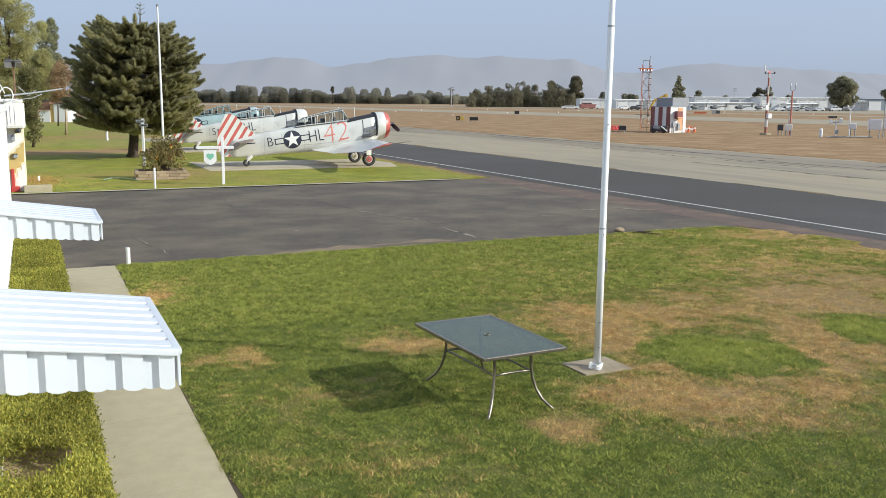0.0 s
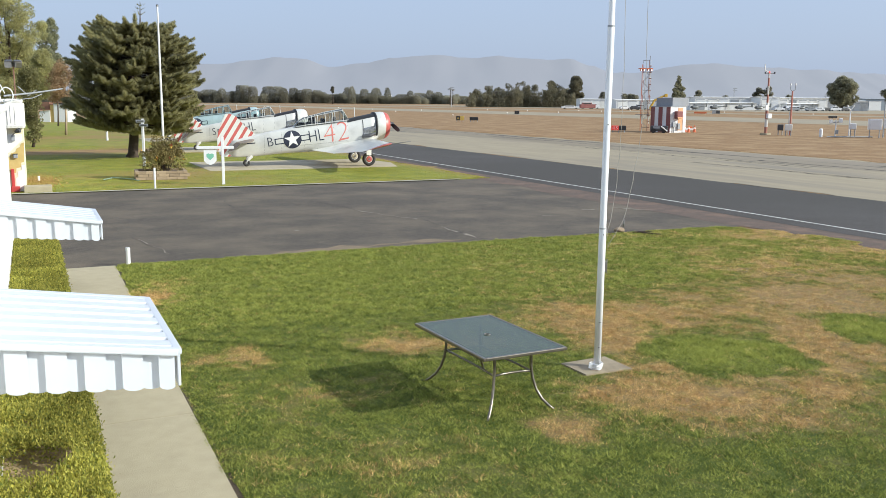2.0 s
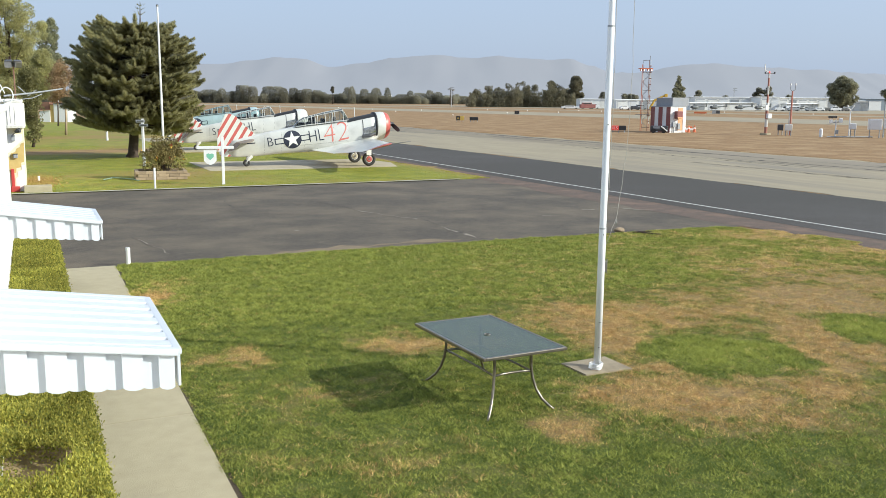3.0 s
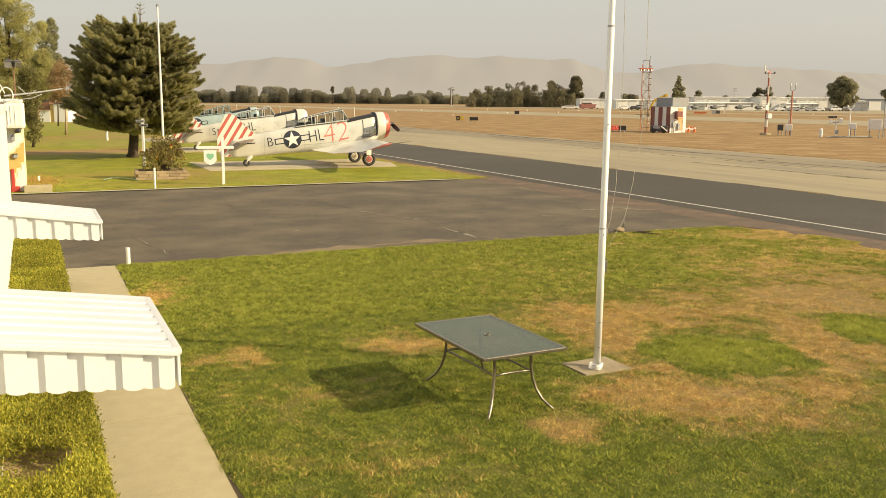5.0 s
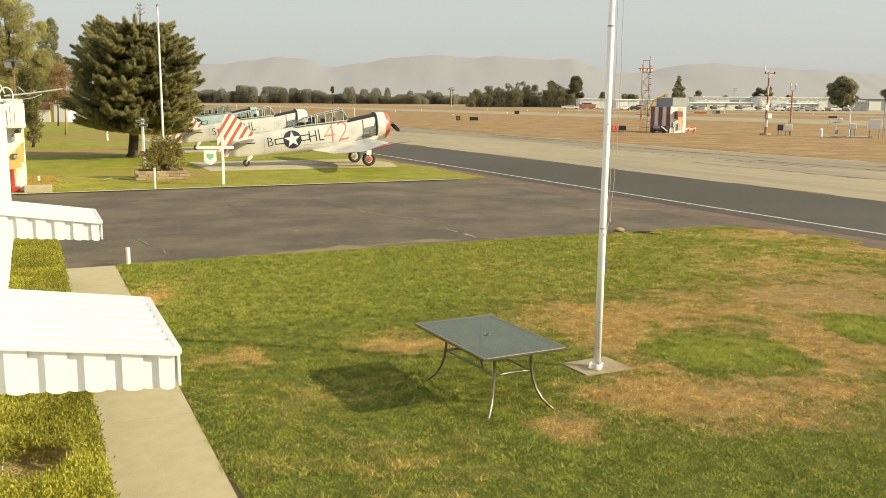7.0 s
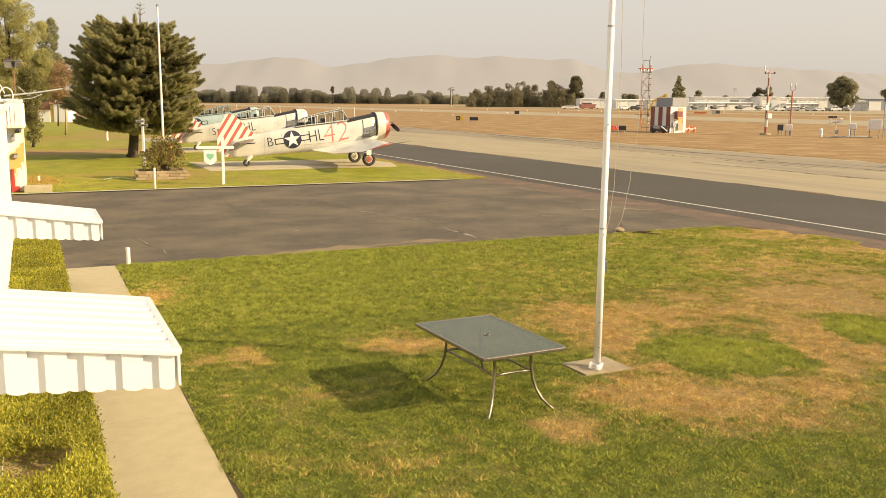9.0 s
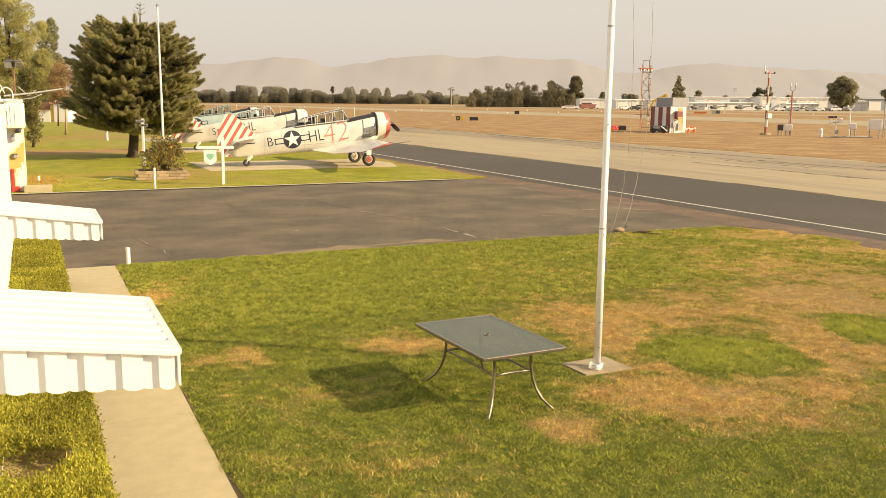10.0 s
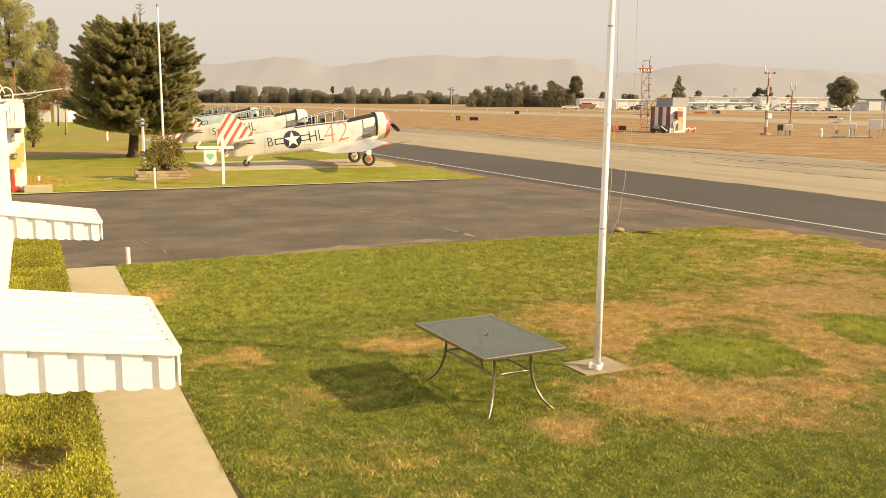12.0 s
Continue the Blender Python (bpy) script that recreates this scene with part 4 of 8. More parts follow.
def trainer(x, y, turn, skin_a, skin_b, red, first, last, label, lip=True):
    root = thing("trainer_aircraft", pose(x, y, 0.045, 0, 0, turn), label, "aircraft", "parked trainer aircraft")
    PAINT = mat("aircraft_paint", skin_a, skin_b, 1.2, 0.32, 0.15, wear=tuple(q * 0.82 for q in skin_b), wear_scale=1.1, wear_low=0.5, wear_high=0.75)
    REDP = mat("aircraft_red", red, tuple(q * 0.85 for q in red), 3, 0.42)
    STRIPED = striped_paint(skin_a, red)
    # fuselage skin
    bm = bmesh.new()
    seg = 32
    rings = [[bm.verts.new(hull_point(s[0], 2 * math.pi * (k + 0.5) / seg)) for k in range(seg)] for s in STATIONS]
    for a, b in zip(rings, rings[1:]):
        for k in range(seg):
            bm.faces.new((a[k], a[(k + 1) % seg], b[(k + 1) % seg], b[k]))
    bm.faces.new(rings[-1])
    bm.faces.new(rings[0][::-1])
    bmesh.ops.recalc_face_normals(bm, faces=bm.faces)
    body = part("fuselage", bm, PAINT, root, smooth=True)

    def band(x0, x1, a0, a1, material, name, lab, lift=0.005, n=8):
        b2 = bmesh.new()
        g = [[b2.verts.new(hull_point(x0 + (x1 - x0) * i / n, a0 + (a1 - a0) * j / n, lift)) for j in range(n + 1)] for i in range(n + 1)]
        for i in range(n):
            for j in range(n):
                b2.faces.new((g[i][j], g[i + 1][j], g[i + 1][j + 1], g[i][j + 1]))
        bmesh.ops.recalc_face_normals(b2, faces=b2.faces)
        return part(name, b2, material, body, lab, True)

    band(-0.85, 0.68, -0.75, 0.75, BLACK, "antiglare_panel", "matt black anti-glare deck")
    band(-0.08, 0.60, 1.45, 2.05, BARE, "engine_panel", "polished bare metal engine panel", 0.012)
    part("exhaust_pipe", tb([(0.55, -0.60, 1.62), (0.25, -0.68, 1.52), (-0.15, -0.66, 1.47)], [0.09, 0.085, 0.075], 12), DARKGREY, body, "dark exhaust pipe")
    band(-0.10, -0.06, 0.8, 2.1, BLACK, "panel_joint", "", 0.010, 4)
    band(0.60, 0.64, 0.8, 2.1, DARKGREY, "panel_joint", "", 0.014, 4)
    for q in (-0.86, -1.6, -2.42, -3.12, -4.25, -5.1):
        band(q, q - 0.012, 0.7, 2.7, SEAM, "panel_seam", "", 0.003, 6)
    band(-0.9, -4.2, 1.93, 1.945, SEAM, "panel_seam", "", 0.003, 10)
    # ring cowling with its red lip
    cz = 1.98
    dz = -0.10

    def ring(xx, r, zz):
        return [(xx, r * math.cos(2 * math.pi * k / seg), zz + r * math.sin(2 * math.pi * k / seg)) for k in range(seg)]

    def turned(prof, material, name, lab, parent):
        b2 = bmesh.new()
        rs = [[b2.verts.new(p) for p in ring(a, r, cz + (c if c else 0))] for a, r, c in prof]
        for a, b in zip(rs, rs[1:]):
            for k in range(seg):
                b2.faces.new((a[k], a[(k + 1) % seg], b[(k + 1) % seg], b[k]))
        bmesh.ops.recalc_face_normals(b2, faces=b2.faces)
        return part(name, b2, material, parent, lab, True)

    cowl = turned([(0.66, 0.735, -0.03), (0.72, 0.74, -0.02), (1.0, 0.725, 0.02), (1.14, 0.70, 0.03)], PAINT, "cowling", "", root)
    turned([(1.14, 0.702, 0.03), (1.26, 0.67, 0.04), (1.36, 0.61, 0.05), (1.42, 0.54, 0.05), (1.40, 0.49, 0.05), (1.28, 0.48, 0.05), (1.05, 0.5, 0.04)], REDP if lip else PAINT, "cowl_lip", "painted cowl lip", cowl)
    turned([(0.70, 0.730, -0.02), (0.69, 0.752, -0.02), (0.60, 0.752, -0.03), (0.59, 0.70, -0.03)], BLACK, "cowl_gap", "", cowl)
    turned([(1.06, 0.49, 0.04), (1.07, 0.0, 0.04)], BLACK, "engine_face", "dark radial engine front", root)
    for k in range(9):
        a = 2 * math.pi * k / 9
        part("cylinder", tb([(1.12, 0.16 * math.cos(a), cz + 0.04 + 0.16 * math.sin(a)), (1.14, 0.46 * math.cos(a), cz + 0.04 + 0.46 * math.sin(a))], 0.085, 8), DARKGREY, root)
    # two-blade propeller
    hub = part("propeller_hub", tb([(1.05, 0, cz + 0.08), (1.55, 0, cz + 0.09), (1.75, 0, cz + 0.10), (1.80, 0, cz + 0.10)], [0.15, 0.12, 0.09, 0.03], 14), DARKGREY, root)
    for sy in (-1, 1):
        b2 = foil(bmesh.new(), [((1.66, sy * q, cz + 0.10 + 0.24 * sy * q + 0.02 + c * 0.5), (1.60, sy * q, cz + 0.10 + 0.24 * sy * q - c * 0.5), 0.03, (1, 0, 0)) for q, c in ((0.08, 0.08), (0.4, 0.2), (0.8, 0.22), (1.2, 0.16), (1.33, 0.05))])
        part("propeller_blade", b2, BLACK, hub)
    # wings: flat centre, raised outer panels
    for sy in (-1, 1):
        n1 = (0.17, 0, 0.98)
        secs = [((0.70, sy * 0.3, 1.20), (-2.75, sy * 0.3, 0.78), 0.40, n1), ((0.66, sy * 0.75, 1.20), (-2.05, sy * 0.75, 0.68), 0.38, n1), ((0.62, sy * 1.55, 1.20), (-1.90, sy * 1.55, 0.66), 0.36, n1),
                ((0.08, sy * 4.2, 1.28), (-1.66, sy * 4.2, 0.86), 0.22, n1), ((-0.28, sy * 5.9, 1.34), (-1.50, sy * 5.9, 1.03), 0.13, n1)]
        wing = part("wing", foil(bmesh.new(), secs), PAINT, root, smooth=False)
        secs = [((-0.275, sy * 5.9, 1.341), (-1.505, sy * 5.9, 1.031), 0.132, n1), ((-0.40, sy * 6.2, 1.35), (-1.42, sy * 6.2, 1.09), 0.09, n1), ((-0.75, sy * 6.42, 1.30), (-1.15, sy * 6.42, 1.20), 0.03, n1)]
        part("wing_tip", foil(bmesh.new(), secs), REDP, wing, "red wing tip")
        b2 = foil(bmesh.new(), [((0.66, sy * q, 1.205 + e), (0.45, sy * q, 1.16 + e), 0.16, n1) for q, e in ((0.7, 0.0), (1.5, 0.0))])
        part("leading_edge", b2, REDP, wing)
        secs = [((-1.56, sy * 2.6, 0.80), (-1.84, sy * 2.6, 0.74), 0.05, n1), ((-1.44, sy * 5.6, 1.02), (-1.60, sy * 5.6, 0.98), 0.03, n1)]
        part("aileron", foil(bmesh.new(), secs), PAINT, wing)
        # undercarriage leg
        b2 = tb([(-0.02, sy * 1.31, 1.15), (0.02, sy * 1.31, 0.75), (0.06, sy * 1.30, 0.36)], [0.12, 0.09, 0.065], 12)
        fairing = bx((-0.03, sy * 1.42, 0.86), (0.26, 0.03, 0.62), 0.012)
        leg = part("gear_leg", b2, WHITE, root, "white faired undercarriage leg", True)
        part("leg_fairing", fairing, WHITE, leg)
        part("axle", tb([(0.0, sy * 1.20, 0.35), (0.0, sy * 1.40, 0.35)], 0.05, 10), STEEL, leg)
        b2 = bmesh.new()
        pts = [(0.0 + 0.26 * math.cos(2 * math.pi * k / 28), sy * 1.31, 0.35 + 0.26 * math.sin(2 * math.pi * k / 28)) for k in range(29)]
        tube(b2, pts, 0.092, 10, False)
        wheel = part("main_wheel", b2, RUBBER, root, "black rubber main wheel", True)
        for q in (-1, 1):
            part("wheel_rim", tb([(0, sy * 1.31, 0.35), (0, sy * 1.31 + q * 0.045, 0.35)], 0.22, 24), WHITE, wheel, "white wheel rim")
            part("hub_cap", tb([(0, sy * 1.31, 0.35), (0, sy * 1.31 + q * 0.06, 0.35), (0, sy * 1.31 + q * 0.075, 0.35)], [0.155, 0.155, 0.11], 20), REDP if sy < 0 else SILVER_HUB, wheel, "red hub cap" if sy < 0 else "")
    part("pitot_tube", tb([(-0.3, -5.6, 1.30), (0.35, -5.6, 1.38), (0.75, -5.6, 1.42)], [0.02, 0.018, 0.01], 8), STEEL, root)
    # tail
    b2 = bmesh.new()
    fin = [(-5.45, 1.55), (-6.05, 2.05), (-6.42, 2.47), (-6.60, 2.56), (-6.72, 1.30), (-5.9, 1.30)]
    lo = [b2.verts.new((a, -0.05 + 0.02 * (c > 2.2), c)) for a, c in fin]
    hi = [b2.verts.new((a, 0.05 - 0.02 * (c > 2.2), c)) for a, c in fin]
    b2.faces.new(lo)
    b2.faces.new(hi[::-1])
    for k in range(len(fin)):
        j = (k + 1) % len(fin)
        b2.faces.new((lo[k], hi[k], hi[j], lo[j]))
    bmesh.ops.recalc_face_normals(b2, faces=b2.faces)
    part("fin", b2, STRIPED, root, "red and white striped tail fin")
    b2 = bmesh.new()
    rud = [(-6.615, 2.57), (-6.80, 2.63), (-6.95, 2.60), (-7.12, 2.25), (-7.30, 1.75), (-7.38, 1.30), (-7.36, 0.84), (-7.24, 0.56), (-6.9, 0.50), (-6.735, 0.56)]
    lo = [b2.verts.new((a, -0.045, c)) for a, c in rud]
    hi = [b2.verts.new((a, 0.045, c)) for a, c in rud]
    b2.faces.new(lo)
    b2.faces.new(hi[::-1])
    for k in range(len(rud)):
        j = (k + 1) % len(rud)
        b2.faces.new((lo[k], hi[k], hi[j], lo[j]))
    bmesh.ops.recalc_face_normals(b2, faces=b2.faces)
    part("rudder", b2, STRIPED, root, "red and white striped rudder")
    for sy in (-1, 1):
        n2 = (0.1, 0, 0.99)
        # near tailplane and both elevators take the shade colour instead of the skin paint
        part("tailplane", foil(bmesh.new(), [((-5.55, sy * 0.1, 1.33), (-6.45, sy * 0.1, 1.22), 0.10, n2), ((-5.95, sy * 1.75, 1.30), (-6.5, sy * 1.75, 1.23), 0.06, n2), ((-6.2, sy * 1.95, 1.27), (-6.45, sy * 1.95, 1.24), 0.03, n2)]), PAINT if sy > 0 else SHADED_TAIL, root)
        part("elevator", foil(bmesh.new(), [((-6.46, sy * 0.15, 1.22), (-6.93, sy * 0.25, 0.76), 0.07, n2), ((-6.51, sy * 1.75, 1.225), (-6.80, sy * 1.7, 0.92), 0.04, n2)]), SHADED_TAIL, root, "grey-brown elevator with its shade put into the colour")
    part("tail_strut", tb([(-5.74, 0, 0.56), (-5.88, 0, 0.40), (-5.97, 0, 0.24)], [0.15, 0.11, 0.05], 8), WHITE, root)
    b2 = bmesh.new()
    tube(b2, [(-5.97 + 0.115 * math.cos(2 * math.pi * k / 20), 0, 0.18 + 0.115 * math.sin(2 * math.pi * k / 20)) for k in range(21)], 0.062, 8, False)
    part("tail_wheel", b2, RUBBER, root, "", True)
    # long framed canopy
    cst = [(-0.80, 2.38, 0.36), (-1.02, 2.82, 0.35), (-1.10, 2.86, 0.35), (-2.0, 2.68, 0.35), (-2.70, 2.51, 0.34), (-3.05, 2.42, 0.33), (-3.32, 2.27, 0.30), (-3.48, 2.09, 0.26), (-3.55, 1.97, 0.2)]

    def arch(xx, top, w, grow=0.0, n=10):
        lo = hull(xx)[1] - 0.08
        out = []
        for k in range(n + 1):
            a = math.pi * k / n
            c, s = math.cos(a), math.sin(a)
            out.append(Vector((xx, -math.copysign(abs(c) ** 0.7, c) * (w + grow), lo + (top + grow - lo) * abs(s) ** 0.6)))
        return out

    b2 = bmesh.new()
    rs = [[b2.verts.new(p) for p in arch(*s)] for s in cst]
    for a, b in zip(rs, rs[1:]):
        for k in range(10):
            b2.faces.new((a[k], a[k + 1], b[k + 1], b[k]))
    bmesh.ops.recalc_face_normals(b2, faces=b2.faces)
    glass = part("canopy", b2, CANOPY, root, "clear framed greenhouse canopy", True)
    for s in ((-1.06, 2.84, 0.35), (-1.5, 2.78, 0.35), (-1.62, 2.755, 0.35), (-2.0, 2.68, 0.35), (-2.4, 2.585, 0.345), (-2.52, 2.555, 0.345), (-2.70, 2.51, 0.34), (-3.05, 2.42, 0.33)):
        part("canopy_frame", tube(bmesh.new(), arch(*s, grow=0.006), 0.016, 6), PAINT, glass)
    for k in (3, 5, 7):
        part("canopy_rail", tube(bmesh.new(), [arch(*s, grow=0.006)[k] for s in cst], 0.014, 6), PAINT, glass)
    for sy in (-1, 1):
        part("canopy_sill", tube(bmesh.new(), [(a, sy * (w + 0.01), hull(a)[1] - 0.03) for a, t, w in cst], 0.022, 6), PAINT, glass)
    for xx in (-1.45, -2.6):
        part("seat", bx((xx, 0, 2.2), (0.12, 0.4, 0.5), 0.04), BLACK, root, "dark cockpit seat")
        part("instrument_hood", bx((xx + 0.55, 0, 2.28), (0.16, 0.5, 0.2), 0.05), BLACK, root)
    part("cockpit_tub", bx((-2.1, 0, 2.12), (2.6, 0.55, 0.12)), BLACK, root)
    part("mast", tb([(-0.35, 0.0, 2.4), (-0.38, 0, 2.95)], [0.02, 0.012], 6), WHITE, root)
    # markings
    tilt = 8.0
    if first:
        part("code_letter", on_side(letters(first, -4.82, 1.20, 0.66, tilt, 0, 0.9)), NAVY, body, "dark blue code letter")
    c, s = math.cos(radians(tilt)), math.sin(radians(tilt))

    def tip(a, b):
        return (-3.72 + a * c - b * s, 1.34 + a * s + b * c)

    disc = [tip(0.45 * math.cos(2 * math.pi * k / 40), 0.45 * math.sin(2 * math.pi * k / 40)) for k in range(40)]
    star = [tip(r * math.sin(math.pi * k / 5), r * math.cos(math.pi * k / 5)) for k in range(10) for r in ((0.42,) if k % 2 == 0 else (0.165,))]

    def fan(pts, at):
        b3 = bmesh.new()
        o = b3.verts.new((at[0], 0, at[1]))
        vs = [b3.verts.new((a, 0, b)) for a, b in pts]
        for k in range(len(vs)):
            b3.faces.new((o, vs[k], vs[(k + 1) % len(vs)]))
        return b3

    for q in (-1, 1):
        part("insignia_bar", on_side(poly([tip(q * 0.43, -0.15), tip(q * 0.88, -0.15), tip(q * 0.88, 0.15), tip(q * 0.43, 0.15)])), NAVY, body)
        part("insignia_bar", on_side(poly([tip(q * 0.45, -0.10), tip(q * 0.83, -0.10), tip(q * 0.83, 0.10), tip(q * 0.45, 0.10)]), 0.010), PAINT, body)
    part("insignia_disc", on_side(fan(disc, tip(0, 0)), 0.013), NAVY, body, "dark blue roundel")
    part("insignia_star", on_side(fan(star, tip(0, 0)), 0.019), WHITE, body, "white five-pointed star")
    if first:
        part("code_letters", on_side(letters("HL", -2.52, 1.50, 0.86, tilt, 0, 0.78)), NAVY, body, "dark blue code letters")
    if last:
        part("number", on_side(letters(last, -1.52, 1.64, 1.40, tilt + 2, 0.12, 1.02, 0.022)), mat("faded_red", (0.62, 0.20, 0.155), (0.54, 0.165, 0.13), 3, 0.5), body, "large faded red number")
    part("serial", on_side(poly([(-5.95, 1.12), (-5.55, 1.15), (-5.55, 1.20), (-5.95, 1.17)]), 0.008), NAVY, body)
    return root


trainer(16.43, 44.12, -3, (0.69, 0.685, 0.635), (0.62, 0.615, 0.575), (0.47, 0.112, 0.092), "B", "42", "silver-white trainer aircraft with red nose and striped tail")
trainer(16.6, 60.0, -3, (0.69, 0.685, 0.635), (0.62, 0.615, 0.575), (0.47, 0.112, 0.092), "S", "", "silver-white trainer aircraft with plain nose and striped tail", False)
trainer(17.0, 75.9, -3, (0.42, 0.52, 0.52), (0.36, 0.46, 0.47), (0.47, 0.112, 0.092), "", "", "pale blue-green trainer aircraft with striped tail", False)


# ---- trees ----
PINE = leaf_mat("pine_needles", (0.35, 0.335, 0.18), (0.385, 0.365, 0.19), (0.42, 0.39, 0.195), 0.74, 0.5)
BROAD = leaf_mat("tree_leaves", (0.42, 0.42, 0.215), (0.50, 0.49, 0.24), (0.56, 0.52, 0.25), 0.72)
GREYLEAF = leaf_mat("dusty_leaves", (0.24, 0.25, 0.15), (0.31, 0.32, 0.19), (0.36, 0.35, 0.20), 0.5)
RUST = leaf_mat("rusty_leaves", (0.36, 0.25, 0.145), (0.44, 0.325, 0.185), None, 0.6)
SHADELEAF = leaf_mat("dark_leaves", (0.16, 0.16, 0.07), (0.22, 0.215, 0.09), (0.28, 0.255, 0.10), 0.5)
# paler than leaves are: distance haze is mixed into these tones
FARLEAF_HAZED = leaf_mat("far_leaves_hazed", (0.285, 0.27, 0.20), (0.30, 0.285, 0.21), (0.315, 0.297, 0.215), 0.68, 0.04)

ROUNDLEAF = leaf_mat("round_crown_leaves", (0.28, 0.275, 0.18), (0.32, 0.305, 0.195), (0.35, 0.325, 0.20), 0.5)
CLUMPLEAF = leaf_mat("far_clump_leaves", (0.16, 0.16, 0.105), (0.20, 0.19, 0.12), (0.26, 0.22, 0.135), 0.5, 0.10)


def plume(p, d, length, n, rg, fat=0.17, rise=0.25):
    """A fat foxtail of short needles round a shoot that starts at p, runs along d and turns up."""
    d = np.asarray(d, dtype=float)
    d = d / np.linalg.norm(d)
    u = rg.rand(n) ** 0.85
    up = np.array([0, 0, 1.0])
    base = p + np.outer(u * length, d) + np.outer(rise * length * u ** 2, up)
    along = d + np.outer(2 * rise * u, up)
    along /= np.linalg.norm(along, axis=1)[:, None]
    out = np.cross(along, rg.normal(size=(n, 3)))
    out /= np.linalg.norm(out, axis=1)[:, None]
    dirs = along * rg.uniform(0.35, 0.85, (n, 1)) + out * 0.9
    dirs /= np.linalg.norm(dirs, axis=1)[:, None]
    L = fat * rg.uniform(0.8, 1.2, (n, 1)) * (1 - 0.45 * u[:, None] ** 3)
    w = np.cross(dirs, rg.normal(size=(n, 3)))
    w /= np.linalg.norm(w, axis=1)[:, None]
    w *= rg.uniform(0.010, 0.020, (n, 1))
    q = np.stack([base - w, base + w, base + dirs * L + w * 0.5, base + dirs * L - w * 0.5], 1)
    return q.reshape(-1, 3)


def pine(m, rows, height, trunk_r, seed, label):
    """A broad conifer: whorls of limbs that turn up at their ends, each set with foxtail plumes of short needles."""
    root = thing("conifer_tree", m, label, "tree")
    rg = np.random.RandomState(seed)
    part("trunk", tb([(0, 0, 0), (0.02, 0, 0.25), (0.05, 0.02, 1.2), (0.0, 0.0, 3.0), (0.22, -0.10, 7.0), (0.17, -0.07, height)],
                     [trunk_r * 1.45, trunk_r * 1.05, trunk_r * 0.95, trunk_r * 0.7, 0.05, 0.015], 14), BARK, root, "", True)
    quads = []
    for z, reach, count in rows:
        a0 = rg.uniform(0, 6.28)
        for k in range(count):
            a = a0 + 2 * math.pi * k / count + rg.normal(0, 0.13)
            r = reach * (rg.uniform(0.74, 1.07) if z < 6.0 else rg.uniform(0.7, 0.98))
            side = np.array([math.cos(a), math.sin(a), 0])
            zz = z + rg.normal(0, 0.10)
            knots = (0.0, 0.35, 0.65, 0.85, 1.0)
            zs = [zz + r * (0.06 * q * q + 0.06 * q ** 5 - 0.03 * math.sin(q * 3)) for q in knots]
            pts = [side * r * q + np.array([0, 0, h]) for q, h in zip(knots, zs)]
            part("limb", tb(pts[:4], [0.05, 0.035, 0.018, 0.01], 5), BARK, root)

            def at(q):
                return side * r * q + np.array([0, 0, np.interp(q, knots, zs)])

            quads.append(plume(at(0.76), at(0.98) - at(0.76), rg.uniform(0.85, 1.2), 420, rg, 0.18, rg.uniform(0.05, 0.28)))
            quads.append(plume(at(0.42), at(0.75) - at(0.42), 0.34 * r, 130, rg, 0.18, 0.05))
            for f, wide in ((0.40, 0.95), (0.58, 0.75), (0.72, 0.62), (0.80, 0.50)):
                for s in (-1, 1):
                    b = a + s * wide * rg.uniform(0.75, 1.25)
                    d = np.array([math.cos(b), math.sin(b), rg.uniform(-0.05, 0.25)])
                    quads.append(plume(at(f), d, rg.uniform(0.6, 1.0), 230, rg, 0.19, rg.uniform(0.0, 0.25)))
    # the leader's bare whorls above the crown
    for z, n in ((8.05, 0.42), (8.3, 0.36), (8.52, 0.26)):
        for k in range(5):
            a = k * 1.257 + z
            quads.append(plume(np.array([0.18, -0.08, z]), np.array([math.cos(a), math.sin(a), 0.25]), n, 16, rg, 0.045, 0.25))
    v = np.concatenate(quads)
    bulk("crown", v, np.arange(len(v)).reshape(-1, 4), PINE, root, label="dense dark green foxtail plumes with upturned tips")
    return root


rows = []
for i in range(15):
    f = i / 14
    z = 1.66 + f * 5.50
    reach = 3.80 * (1 - abs(f - 0.40) ** 3 * 2.3) * (0.88 if i % 2 else 1.02)
    rows.append((z, reach, 15 if f < 0.8 else 13))
pine(pose(6.0, 54.02, 0.02, 1.8, 4.0, 0), rows, 8.75, 0.27, 11, "broad dense dark conifer on the far lawn")


PALE_BARK = mat("pale_bark", (0.42, 0.33, 0.22), (0.33, 0.25, 0.16), 6, 0.9)


